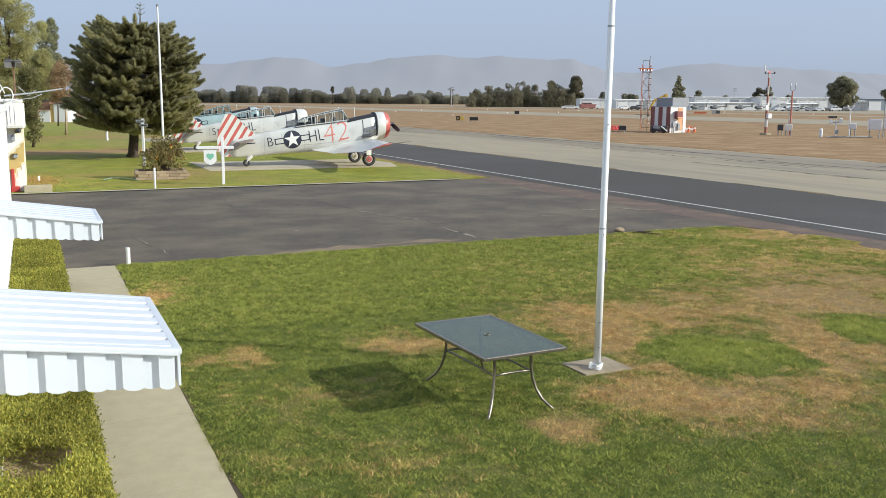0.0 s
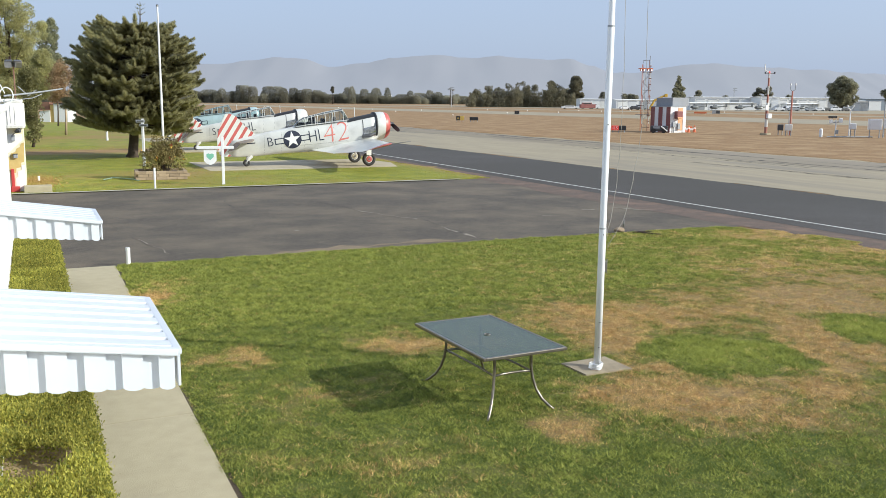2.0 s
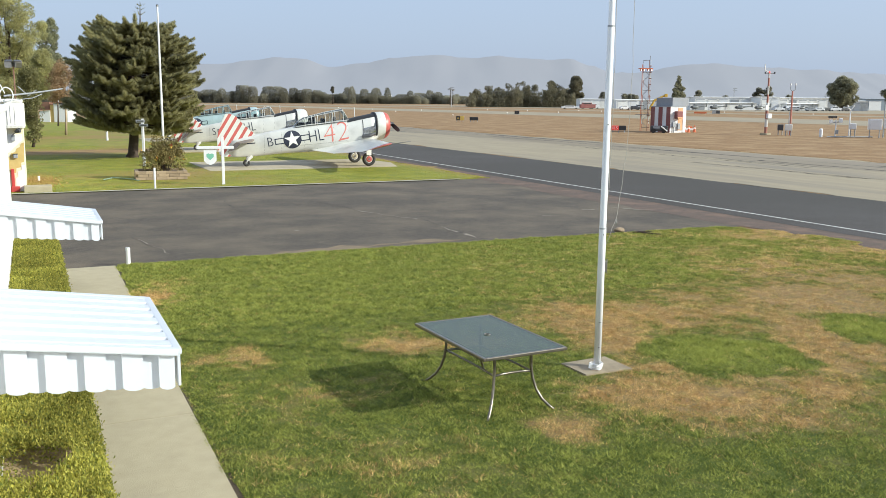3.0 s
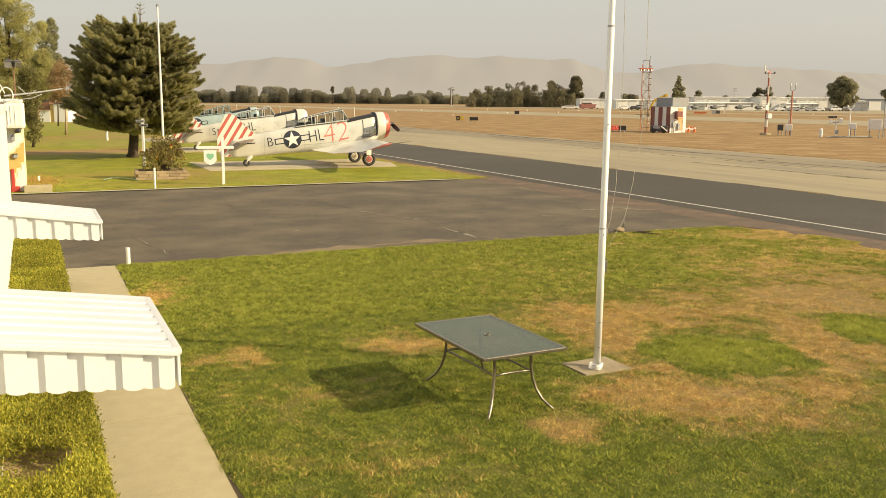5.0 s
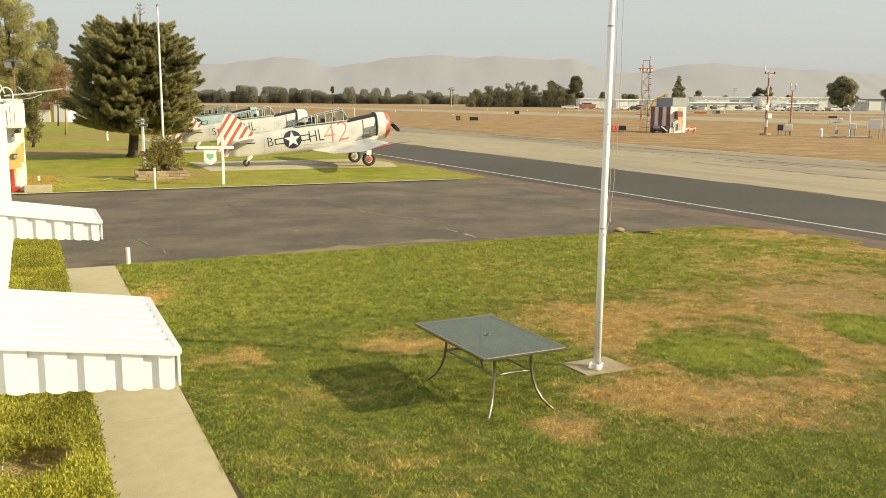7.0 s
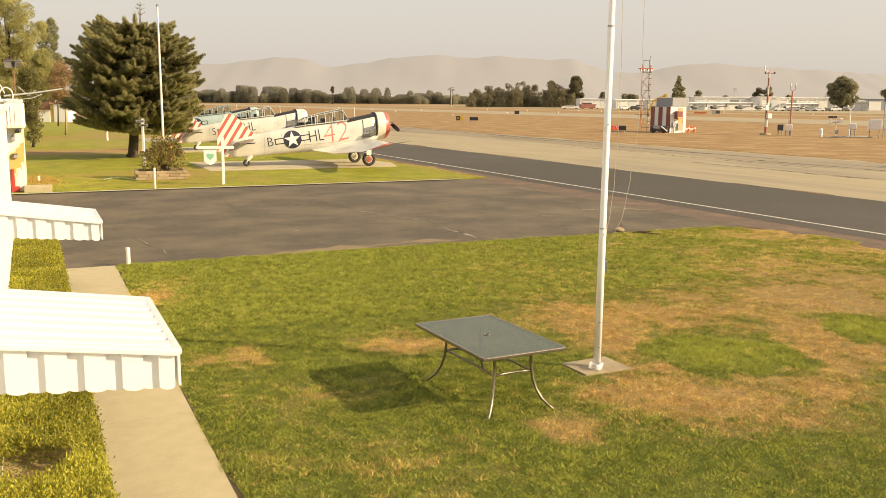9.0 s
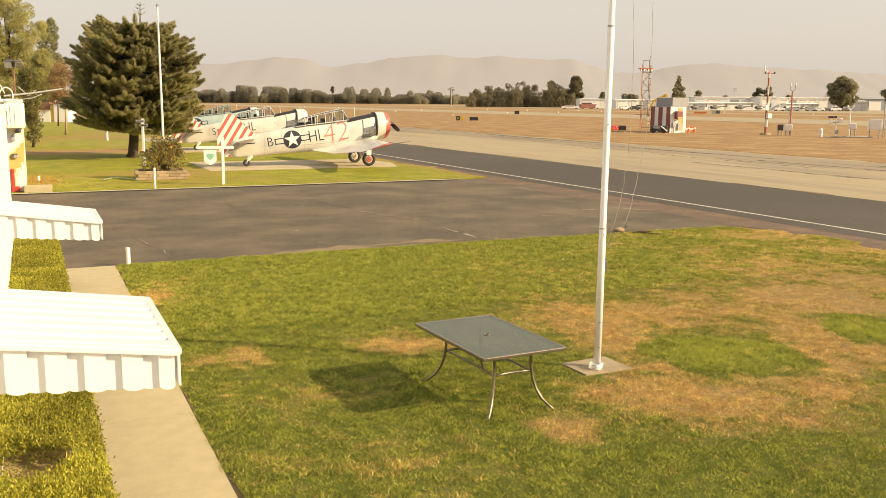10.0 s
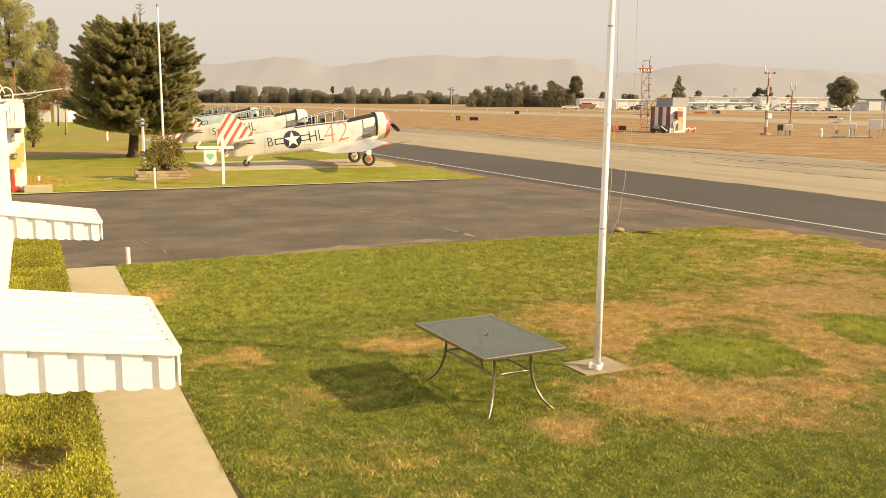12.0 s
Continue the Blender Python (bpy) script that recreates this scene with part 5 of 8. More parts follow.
def broadleaf(m, height, clumps, leaf, n, material, trunk_r, seed, label, name="tree", group="", kind="", stem=None, bark=BARK):
    """A trunk that forks into limbs, and a crown of leaf clumps with gaps."""
    root = thing(name, m, label, "tree", group, kind)
    rg = np.random.RandomState(seed)
    base = Vector((0, 0, 0))
    fork = Vector((0.1, 0, stem or height * 0.3))
    part("trunk", tb([base, base.lerp(fork, 0.5) + Vector((trunk_r * 0.4, 0, 0)), fork], [trunk_r * 1.2, trunk_r * 0.9, trunk_r * 0.75], 10), bark, root, "", True)
    pts = []
    for cx, cy, cz, r in clumps:
        e = Vector((cx, cy, cz))
        if rg.rand() < 0.3:
            part("limb", tb([fork, fork.lerp(e, 0.5) + Vector((0, 0, 0.1 * height * 0.3)), e], [trunk_r * 0.16, trunk_r * 0.08, trunk_r * 0.03], 5), BARK, root)
        k = int(n * r * r)
        d = rg.normal(size=(k, 3))
        d /= np.linalg.norm(d, axis=1)[:, None]
        rad = r * rg.uniform(0.25, 1.0, (k, 1)) ** 0.5
        p = d * rad * np.array([1, 1, 0.85]) + np.array([cx, cy, cz])
        lump = np.array([noise.noise(Vector(q) * (1.6 / r)) for q in p])
        pts.append(p[lump > -0.12])
    q, f = leaf_cloud(np.concatenate(pts), leaf, rg)
    bulk("crown", q, f, material, root)
    return root


def crown_of(rg, w, z0, z1, n, r):
    """Clump places that fill an egg-shaped crown."""
    out = []
    for _ in range(n):
        a, f = rg.uniform(0, 6.28), rg.rand()
        z = z0 + (z1 - z0) * f
        q = w * math.sqrt(max(0.05, 1 - (2 * f - 0.9) ** 2)) * math.sqrt(rg.rand())
        out.append((q * math.cos(a), q * math.sin(a), z, r * rg.uniform(0.7, 1.25)))
    return out


rg = np.random.RandomState(5)
broadleaf(pose(*spot(-37.3, 78.0)), 15, crown_of(rg, 1.95, 2.5, 15.5, 90, 0.85), 0.085, 1500, BROAD, 0.4, 21, "tall leafy broadleaf tree at the lawn's edge")
broadleaf(pose(*spot(-38.9, 86.0)), 10, [(q[0] + 1.0, q[1] - 0.4, q[2], q[3]) for q in crown_of(rg, 1.15, 3.7, 7.6, 30, 0.7) + crown_of(rg, 0.45, 6.0, 10.4, 14, 0.45)], 0.085, 1300, BROAD, 0.11, 22, "slender leafy tree beside a taller one")
broadleaf(pose(*spot(-47.9, 112.0)), 12, crown_of(rg, 0.9, 4.6, 9.6, 28, 0.75) + crown_of(rg, 0.6, 8.5, 12.9, 20, 0.55), 0.11, 900, GREYLEAF, 0.09, 23, "slim grey-green poplar-like tree")
broadleaf(pose(*spot(-43.0, 95.0)), 11, [(q[0] + 1.4, q[1] - 0.6, q[2], q[3]) for q in crown_of(rg, 1.2, 3.9, 8.6, 32, 0.8) + crown_of(rg, 0.5, 7.5, 11.0, 14, 0.5)], 0.095, 1100, GREYLEAF, 0.12, 27, "slim grey-green tree among taller ones")
broadleaf(pose(3.76, 90.2, 0.02), 5.5, crown_of(rg, 1.5, 3.2, 6.4, 40, 0.6), 0.09, 600, RUST, 0.10, 24, "small rust-coloured tree with thin pale trunk", stem=2.9, bark=PALE_BARK)
broadleaf(pose(*spot(-28.35, 62.0)), 5, crown_of(rg, 0.62, 1.6, 5.2, 26, 0.55) + crown_of(rg, 0.3, 0.4, 2.0, 8, 0.42), 0.075, 1500, SHADELEAF, 0.10, 25, "dark leafy shrub tree by the wall", stem=0.8)
broadleaf(pose(*spot(-42.6, 90.0)), 12, crown_of(rg, 2.4, 1.0, 9.0, 36, 1.1), 0.11, 800, BROAD, 0.3, 26, "dense leafy tree behind a taller one")

# trees on the far side of the field
rg = np.random.RandomState(9)
broadleaf(pose(*spot(189.1, 430.0)), 16, [(q[0], q[1], q[2], q[3]) for q in crown_of(rg, 6.6, 4.0, 14.4, 56, 2.5)], 0.26, 330, ROUNDLEAF, 0.5, 31, "round-crowned tree on a clear trunk beyond the runway", stem=4)
broadleaf(pose(*spot(212.8, 430.0)), 12, crown_of(rg, 4.2, 5.0, 11.5, 20, 2.2), 0.28, 330, ROUNDLEAF, 0.4, 32, "round-crowned tree beside pale hangars", stem=4)
cy = []
for z in np.linspace(3.0, 18.3, 60):
    q = 5.0 * (1 - (z - 3) / 17.0) ** 0.85 * rg.uniform(0.8, 1)
    cy.append((rg.uniform(-q, q), rg.uniform(-q, q) * 0.6, z, max(0.7, q * 0.5)))
broadleaf(pose(*spot(134.3, 520.0)), 18, cy, 0.3, 330, ROUNDLEAF, 0.4, 33, "tall pointed cypress clump beyond hangars", stem=3)
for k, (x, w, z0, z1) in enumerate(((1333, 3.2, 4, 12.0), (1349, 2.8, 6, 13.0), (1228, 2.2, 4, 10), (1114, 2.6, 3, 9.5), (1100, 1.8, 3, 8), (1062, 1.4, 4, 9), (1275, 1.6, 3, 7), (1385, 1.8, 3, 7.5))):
    broadleaf(pose(*spot((x - 784) / 1581.15 * 560, 560.0)), z1, crown_of(rg, w, z0, z1, 16, 1.7), 0.32, 240, FARLEAF_HAZED, 0.3, 40 + k, "small hazy tree behind the far hangars", stem=z0)


def woods(name, skyline, ahead, seed, label, leaf, leaves=None, dense=1.0, widest=8.0):
    """A belt of distant trees under a skyline of (bearing, height), each tree a heap of leafy boughs."""
    rg = np.random.RandomState(seed)
    xs, hs = [q[0] for q in skyline], [q[1] for q in skyline]
    pts = []
    s, s1 = (xs[0] - 784) / 1581.15 * ahead, (xs[-1] - 784) / 1581.15 * ahead
    while s < s1:
        h = float(np.interp(784 + s / ahead * 1581.15, xs, hs)) * rg.choice((0.70, 0.85, 0.95, 1.05)) * rg.uniform(0.95, 1.05)
        w = min(widest, h * rg.uniform(0.20, 0.42)) * rg.uniform(0.8, 1.0)
        dep = ahead + rg.uniform(-25, 25)
        # low undergrowth closes the gaps between the boles
        k = int(dense * 3.0 * w * h / leaf ** 2)
        pts.append(np.stack([s + rg.uniform(-w, w, k), dep + rg.uniform(-4, 4, k), h * 0.6 * rg.rand(k) + 0.1], -1))
        for _ in range(8):
            br = w * rg.uniform(0.35, 0.62)
            cz = max(br * 0.6, h * rg.uniform(0.15, 1.0) - br)
            reach = max(0.1, w - br) * math.sqrt(max(0.05, 1 - (cz / h) ** 2))
            cs, cd = s + rg.uniform(-1, 1) * reach, dep + rg.uniform(-1, 1) * reach
            k = int(dense * 6.0 * (br / leaf) ** 2) + 6
            d = rg.normal(size=(k, 3))
            d *= br * rg.uniform(0.55, 1.0, (k, 1)) / np.linalg.norm(d, axis=1)[:, None]
            d[:, 2] = np.maximum(d[:, 2] + cz, 0.1)
            pts.append(np.stack([cs + d[:, 0], cd + d[:, 1], d[:, 2]], -1))
        s += w * rg.uniform(0.22, 0.55)
    p = np.concatenate(pts)
    ca, sa = math.cos(radians(24.69)), math.sin(radians(24.69))
    world_p = np.stack([EYE[0] + p[:, 0] * ca + p[:, 1] * sa, EYE[1] - p[:, 0] * sa + p[:, 1] * ca, p[:, 2]], -1)
    q, f = leaf_cloud(world_p, leaf, rg)
    return tagged(bulk(name, q, f, leaves or FARLEAF_HAZED), label, "woods", kind="stuff")


def belt(name, stands, ahead, seed, label, leaf, leaves, rough=0.10):
    """A belt of distant stands of trees: (bearing from, to, height, how square its top is), filled with fine leaves."""
    rg = np.random.RandomState(seed)
    pts = []
    for b0, b1, h, square in stands:
        s0, s1 = (b0 - 784) / 1581.15 * ahead, (b1 - 784) / 1581.15 * ahead
        w = (s1 - s0) / 2
        k = int(5.5 * 2 * w * h / leaf ** 2)
        u, v = rg.uniform(-1, 1, k), rg.rand(k)
        dep = ahead + rg.uniform(-20, 20)
        # the crown's edge: a superellipse, broken by small boughs
        lump = np.array([noise.fractal((a * w * 0.35 + s0, c * h * 0.35, seed), 0.6, 2.0, 3) for a, c in zip(u, v)])
        keep = np.abs(u) ** square + np.clip((v - 0.35) / 0.65, 0, 1) ** square < 1 + rough * 3 * lump
        u, v = u[keep], v[keep]
        d = rg.uniform(-1, 1, len(u)) * np.sqrt(np.clip(1 - u * u, 0.05, 1)) * min(w, 6)
        pts.append(np.stack([(s0 + s1) / 2 + u * w * 1.06, dep + d, 0.1 + v * h], -1))
    p = np.concatenate(pts)
    ca, sa = math.cos(radians(24.69)), math.sin(radians(24.69))
    world_p = np.stack([EYE[0] + p[:, 0] * ca + p[:, 1] * sa, EYE[1] - p[:, 0] * sa + p[:, 1] * ca, p[:, 2]], -1)
    q, f = leaf_cloud(world_p, leaf, rg)
    return tagged(bulk(name, q, f, leaves), label, "woods", kind="stuff")


rg = np.random.RandomState(37)
low = [(b, b + rg.uniform(12, 24), rg.uniform(8.5, 14.5) * (1 if b < 590 else 0.8), rg.uniform(2, 4)) for b in range(340, 826, 9)]
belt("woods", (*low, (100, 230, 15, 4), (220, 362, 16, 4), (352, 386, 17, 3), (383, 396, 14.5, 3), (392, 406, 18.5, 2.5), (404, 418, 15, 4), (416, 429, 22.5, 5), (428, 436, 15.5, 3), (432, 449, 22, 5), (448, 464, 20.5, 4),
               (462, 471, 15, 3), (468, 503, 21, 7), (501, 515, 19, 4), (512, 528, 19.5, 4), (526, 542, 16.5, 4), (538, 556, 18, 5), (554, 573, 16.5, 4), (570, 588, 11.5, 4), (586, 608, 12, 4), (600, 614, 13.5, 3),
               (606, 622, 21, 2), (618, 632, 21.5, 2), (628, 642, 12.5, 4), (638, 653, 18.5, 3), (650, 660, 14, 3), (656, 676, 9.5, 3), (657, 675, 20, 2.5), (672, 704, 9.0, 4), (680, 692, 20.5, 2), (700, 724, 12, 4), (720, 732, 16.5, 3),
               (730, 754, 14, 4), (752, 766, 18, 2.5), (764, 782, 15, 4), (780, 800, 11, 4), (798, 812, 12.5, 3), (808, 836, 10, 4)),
     1150, 51, "hazy belt of distant trees", 0.5, FARLEAF_HAZED)
woods("woods", ((828, 10.5), (840, 13.5), (858, 16), (880, 13.5), (893, 13), (906, 17), (934, 16), (950, 13), (964, 18), (980, 15.5), (990, 15), (1005, 14), (1013, 12), (1015, 6), (1050, 5)), 600, 52, "dark clump of distant trees", 0.42, CLUMPLEAF, 1.0, 5.0)
broadleaf(pose(*spot(85.5, 590.0)), 20, crown_of(np.random.RandomState(19), 4.6, 5.5, 18.6, 44, 2.4), 0.30, 300, CLUMPLEAF, 0.5, 58, "tall round-crowned tree at the end of a far clump", stem=5)
broadleaf(pose(*spot(70.0, 590.0)), 17, crown_of(np.random.RandomState(23), 3.0, 3.5, 16.2, 34, 2.0), 0.30, 300, CLUMPLEAF, 0.4, 59, "tall narrow tree in a far clump", stem=3)
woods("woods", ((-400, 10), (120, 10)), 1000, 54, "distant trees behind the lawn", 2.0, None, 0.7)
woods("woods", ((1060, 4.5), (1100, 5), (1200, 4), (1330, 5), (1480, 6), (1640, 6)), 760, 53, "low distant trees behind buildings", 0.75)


def palm(side, h, label):
    root = thing("palm_tree", pose(*spot((side - 784) / 1581.15 * 900, 900.0)), label, "tree")
    part("trunk", tb([(0, 0, 0), (0.2, 0, h * 0.55), (0.0, 0, h)], [0.5, 0.38, 0.3], 8), BARK, root)
    for k in range(11):
        a, up = 2 * math.pi * k / 11, 0.5 * (k % 2)
        c, q = math.cos(a), math.sin(a)
        part("frond", foil(bmesh.new(), [((r * c - 0.5 * q, r * q + 0.5 * c, z), (r * c + 0.5 * q, r * q - 0.5 * c, z), 0.1, (0, 0, 1))
                                         for r, z in ((0.1, h), (1.4, h + 0.7 + up), (2.6, h + up * 1.2))]), FARLEAF_HAZED, root)


palm(795, 15.0, "tall slim palm tree on the far skyline")
palm(799.5, 14.0, "slim palm tree beside a taller palm")
broadleaf(pose(*spot((590 - 784) / 1581.15 * 900, 900.0)), 15, crown_of(np.random.RandomState(29), 0.9, 10.0, 16.5, 16, 1.3), 0.4, 200, FARLEAF_HAZED, 0.5, 60, "tall narrow-headed tree on a bare trunk", stem=10.5)


def far_shed(b0, b1, z0, z1, ahead, label):
    """A long low pale building among the far trees."""
    w = (b1 - b0) / 1581.15 * ahead
    root = thing("far_building", pose(*spot(((b0 + b1) / 2 - 784) / 1581.15 * ahead, ahead), 0, 0, -24.69), label, "building")
    part("wall", bx((0, 3, z0 / 2), (w * 0.94, 6, z0)), BARK, root)
    part("roof", bx((0, 3, (z0 + z1) / 2), (w, 7, z1 - z0), 0.1), WHITE, root)


far_shed(664, 692, 9.2, 11.0, 1165, "low building with a bright pale roof among far trees")
far_shed(722, 728, 9.5, 11.0, 1165, "small pale-roofed building among far trees")


# ---- things on the far lawn ----
def lawn_pole():
    root = thing("flagpole", pose(*spot(-14.66, 47.0)), "thin white flagpole with a ball top behind the planter", "flagpole")
    part("pole", tb([(0, 0, 0), (0, 0, 4), (0, 0, 8.0)], [0.062, 0.055, 0.042], 14), WHITE, root)
    bm = bmesh.new()
    bmesh.ops.create_uvsphere(bm, u_segments=14, v_segments=9, radius=0.065, matrix=Matrix.Translation((0, 0, 8.06)))
    part("finial", bm, STEEL, root, smooth=True)
    part("base_collar", tb([(0, 0, 0), (0, 0, 0.12)], 0.13, 14), STEEL, root)


lawn_pole()


def cross_sign():
    root = thing("hanging_sign", pose(7.55, 35.31, 0.02, 0, 0, -8), "white cross-shaped post with a hanging shield sign", "sign")
    part("post", bx((0, 0, 0.94), (0.11, 0.11, 1.88), 0.012), WHITE, root)
    part("crossbar", bx((-0.28, 0, 1.46), (1.42, 0.10, 0.11), 0.012), WHITE, root)
    bm = bmesh.new()
    pts = [(-0.72, 1.36), (-0.24, 1.36), (-0.24, 0.95), (-0.34, 0.84), (-0.48, 0.78), (-0.62, 0.84), (-0.72, 0.95)]
    lo = [bm.verts.new((a, -0.012, b)) for a, b in pts]
    hi = [bm.verts.new((a, 0.012, b)) for a, b in pts]
    bm.faces.new(lo)
    bm.faces.new(hi[::-1])
    for k in range(len(pts)):
        j = (k + 1) % len(pts)
        bm.faces.new((lo[k], hi[k], hi[j], lo[j]))
    bmesh.ops.recalc_face_normals(bm, faces=bm.faces)
    board = part("sign_board", bm, WHITE, root, "white shield board")
    green = mat("sign_green", (0.20, 0.46, 0.32), (0.25, 0.52, 0.37), 5, 0.5)
    bm = bmesh.new()
    bm.faces.new([bm.verts.new((a, -0.018, b)) for a, b in ((-0.62, 1.20), (-0.55, 1.24), (-0.48, 1.20), (-0.41, 1.24), (-0.34, 1.20), (-0.35, 1.10), (-0.48, 0.97), (-0.61, 1.10))])
    part("emblem", bm, green, board, "green emblem")
    for x in (-0.66, -0.30):
        part("hook", tb([(x, 0, 1.35), (x, 0, 1.42)], 0.008, 6), STEEL, root)


cross_sign()


def signpost():
    root = thing("signpost", pose(*spot(-15.04, 45.0), 0, 0, -25), "white direction signpost with small finger boards", "sign")
    part("post", bx((0, 0, 1.19), (0.11, 0.11, 2.38), 0.01), WHITE, root)
    for z, x, a in ((2.26, -0.08, 6), (2.06, 0.08, -5)):
        p = part("finger_board", bx((0, 0, 0), (0.44, 0.03, 0.13), 0.01, pose(x, -0.075, z, 0, 0, a)), GREY, root)
        part("lettering", bx((0, 0, 0), (0.32, 0.006, 0.05), 0, pose(x, -0.096, z, 0, 0, a)), DARKGREY, p)


signpost()


def stake(x, y, z, w, h, label):
    root = thing("marker_post", pose(x, y, z), label, "post", "white marker posts")
    part("post", tb([(0, 0, 0), (0, 0, h - 0.02), (0, 0, h)], [w, w, w * 0.6], 12), WHITE, root)
    part("cap", tb([(0, 0, h - 0.05), (0, 0, h + 0.004)], w * 1.08, 12), WHITE, root)


stake(2.36, 18.42, 0.0, 0.042, 0.37, "short white marker post at the path's corner")
stake(4.84, 34.4, 0.05, 0.038, 0.76, "thin white marker post by the kerb")
stake(6.36, 76.98, 0.05, 0.09, 0.75, "white marker post far on the lawn")

BRICK = mat("planter_block", (0.37, 0.285, 0.18), (0.31, 0.235, 0.15), 7, 0.9, bump=0.5, bump_scale=40, spread=0.18)
SOIL = mat("soil", (0.10, 0.07, 0.045), (0.07, 0.05, 0.035), 12, 0.95)


def planter():
    root = thing("planter", pose(5.62, 38.9, 0.04, 0, 0, -4), "low block planter with a flowering bush", "planter")
    W, D, H = 2.06, 1.5, 0.36
    part("soil", bx((0, 0, 0.15), (W - 0.2, D - 0.2, 0.28)), SOIL, root)
    bm0 = bx((0, 0, 0), (0.40, 0.14, 0.115), 0.008)
    me = bpy.data.meshes.new("block")
    bm0.to_mesh(me)
    bm0.free()
    me.materials.append(BRICK)
    for c in range(3):
        for side in range(4):
            L = W if side % 2 == 0 else D
            n = round(L / 0.412)
            for i in range(n):
                a = -L / 2 + (i + 0.5) * L / n + (0.1 if c % 2 else 0)
                if a > L / 2 - 0.1:
                    continue
                ob = new("block", me)
                ob.parent = root
                off = (D if side % 2 == 0 else W) / 2 - 0.07
                x, y = ((a, -off), (off, a), (a, off), (-off, a))[side]
                ob.matrix_basis = pose(x, y, 0.06 + c * 0.122, 0, 0, 90 * (side % 2)) @ pose(0, (noise.noise((a, c, side)) * 0.008), 0)
    return root


planter()


def flower_bush():
    root = thing("flowering_bush", pose(5.75, 38.9, 0.33), "leafy bush with red and yellow blooms in a planter", "bush")
    rg = np.random.RandomState(77)
    ends = []
    for k in range(34):
        a, r = rg.uniform(0, 6.28), rg.uniform(0.1, 0.92)
        e = (r * math.cos(a), 0.55 * r * math.sin(a), rg.uniform(0.8, 1.5))
        ends.append(e)
        part("stem", tb([(e[0] * 0.3, e[1] * 0.3, 0), (e[0] * 0.7, e[1] * 0.7, e[2] * 0.6), e], [0.011, 0.008, 0.004], 5), BARK, root)
    n = 9000
    a, r = rg.uniform(0, 6.28, n), np.sqrt(rg.rand(n))
    f = rg.rand(n)
    w = 0.98 * np.sqrt(np.clip(1 - (f - 0.40) ** 2 * 1.9, 0.05, 1))
    p = np.stack([r * w * np.cos(a), 0.6 * r * w * np.sin(a), f * 1.15 + 0.14 * np.sin(a * 5)], -1)
    lump = np.array([noise.noise(Vector(q) * 3.2) for q in p])
    p = p[lump > 0.0]
    shoots = [(e[0] + rg.normal(0, 0.05), e[1] + rg.normal(0, 0.05), e[2] * rg.uniform(0.55, 1.04)) for e in ends for _ in range(85)]
    p = np.concatenate([p, np.array(shoots)])
    q, fc = leaf_cloud(p, 0.042, rg)
    bulk("foliage", q, fc, leaf_mat("bush_leaves", (0.14, 0.125, 0.05), (0.23, 0.20, 0.07), (0.34, 0.27, 0.10)), root)
    for name, material, k in (("red_bloom", RED, 9), ("yellow_bloom", mat("yellow_bloom", (0.65, 0.42, 0.06), (0.55, 0.35, 0.05), 9, 0.7), 16)):
        for _ in range(k):
            a, r = rg.uniform(0, 6.28), rg.uniform(0.3, 0.9)
            q, fc = leaf_cloud(rg.normal(0, 0.03, (9, 3)) + np.array([r * math.cos(a), 0.6 * r * math.sin(a) - 0.1, rg.uniform(0.35, 1.2)]), 0.045, rg)
            bulk(name, q, fc, material, root)


flower_bush()


def hose():
    pts = [(3.3 + 0.9 * t + 0.12 * math.sin(t * 7), 38.4 + 0.9 * math.sin(t * 3.0), 0.10) for t in np.linspace(0, 1.6, 40)]
    tagged(part("garden_hose", tb(pts, 0.022, 6), mat("hose_green", (0.25, 0.33, 0.24), (0.2, 0.28, 0.2), 4, 0.6)), "pale green garden hose lying by the planter", "hose")


hose()

# the neighbouring building across the driveway
nb = bmesh.new()
box(nb, (-5.51, 38.5, 1.6), (12.0, 6.6, 3.2))
b2wall = tagged(part("wall_neighbour", nb, YELLOW), "yellow and tan painted stucco wall of a neighbouring building", "wall", kind="structure")
part("parapet", bx((-5.51, 38.5, 3.25), (12.06, 6.66, 0.12), 0.02), STUCCO, b2wall)
for k, (material, outline) in enumerate((
        (TAN, ((-0.08, 0.72), (0.18, 0.70), (0.20, 0.86), (0.36, 0.90), (0.37, 1.06), (0.46, 1.08), (0.50, 1.78), (0.40, 1.74), (0.36, 1.62), (0.24, 1.56), (0.20, 1.44), (0.06, 1.40), (0.02, 1.28), (-0.10, 1.24))),
        (STUCCO, ((-0.30, 1.30), (0.00, 1.42), (0.16, 1.58), (0.34, 1.76), (0.46, 1.84), (0.46, 2.08), (0.02, 2.08), (-0.30, 1.9))),
        (STUCCO, ((0.16, 0.02), (0.48, 0.02), (0.48, 0.98), (0.37, 0.96), (0.37, 0.80), (0.24, 0.74), (0.24, 0.56), (0.16, 0.5))))):
    bm = bmesh.new()
    bm.faces.new([bm.verts.new((x, 35.192 - 0.003 * k, z)) for x, z in outline])
    part("paint_patch", bm, material, b2wall)
tagged(part("doorstep", bx((0.86, 34.95, 0.12), (0.92, 0.7, 0.24), 0.02), CONCRETE), "low concrete step beside the yellow wall", "step", kind="structure")


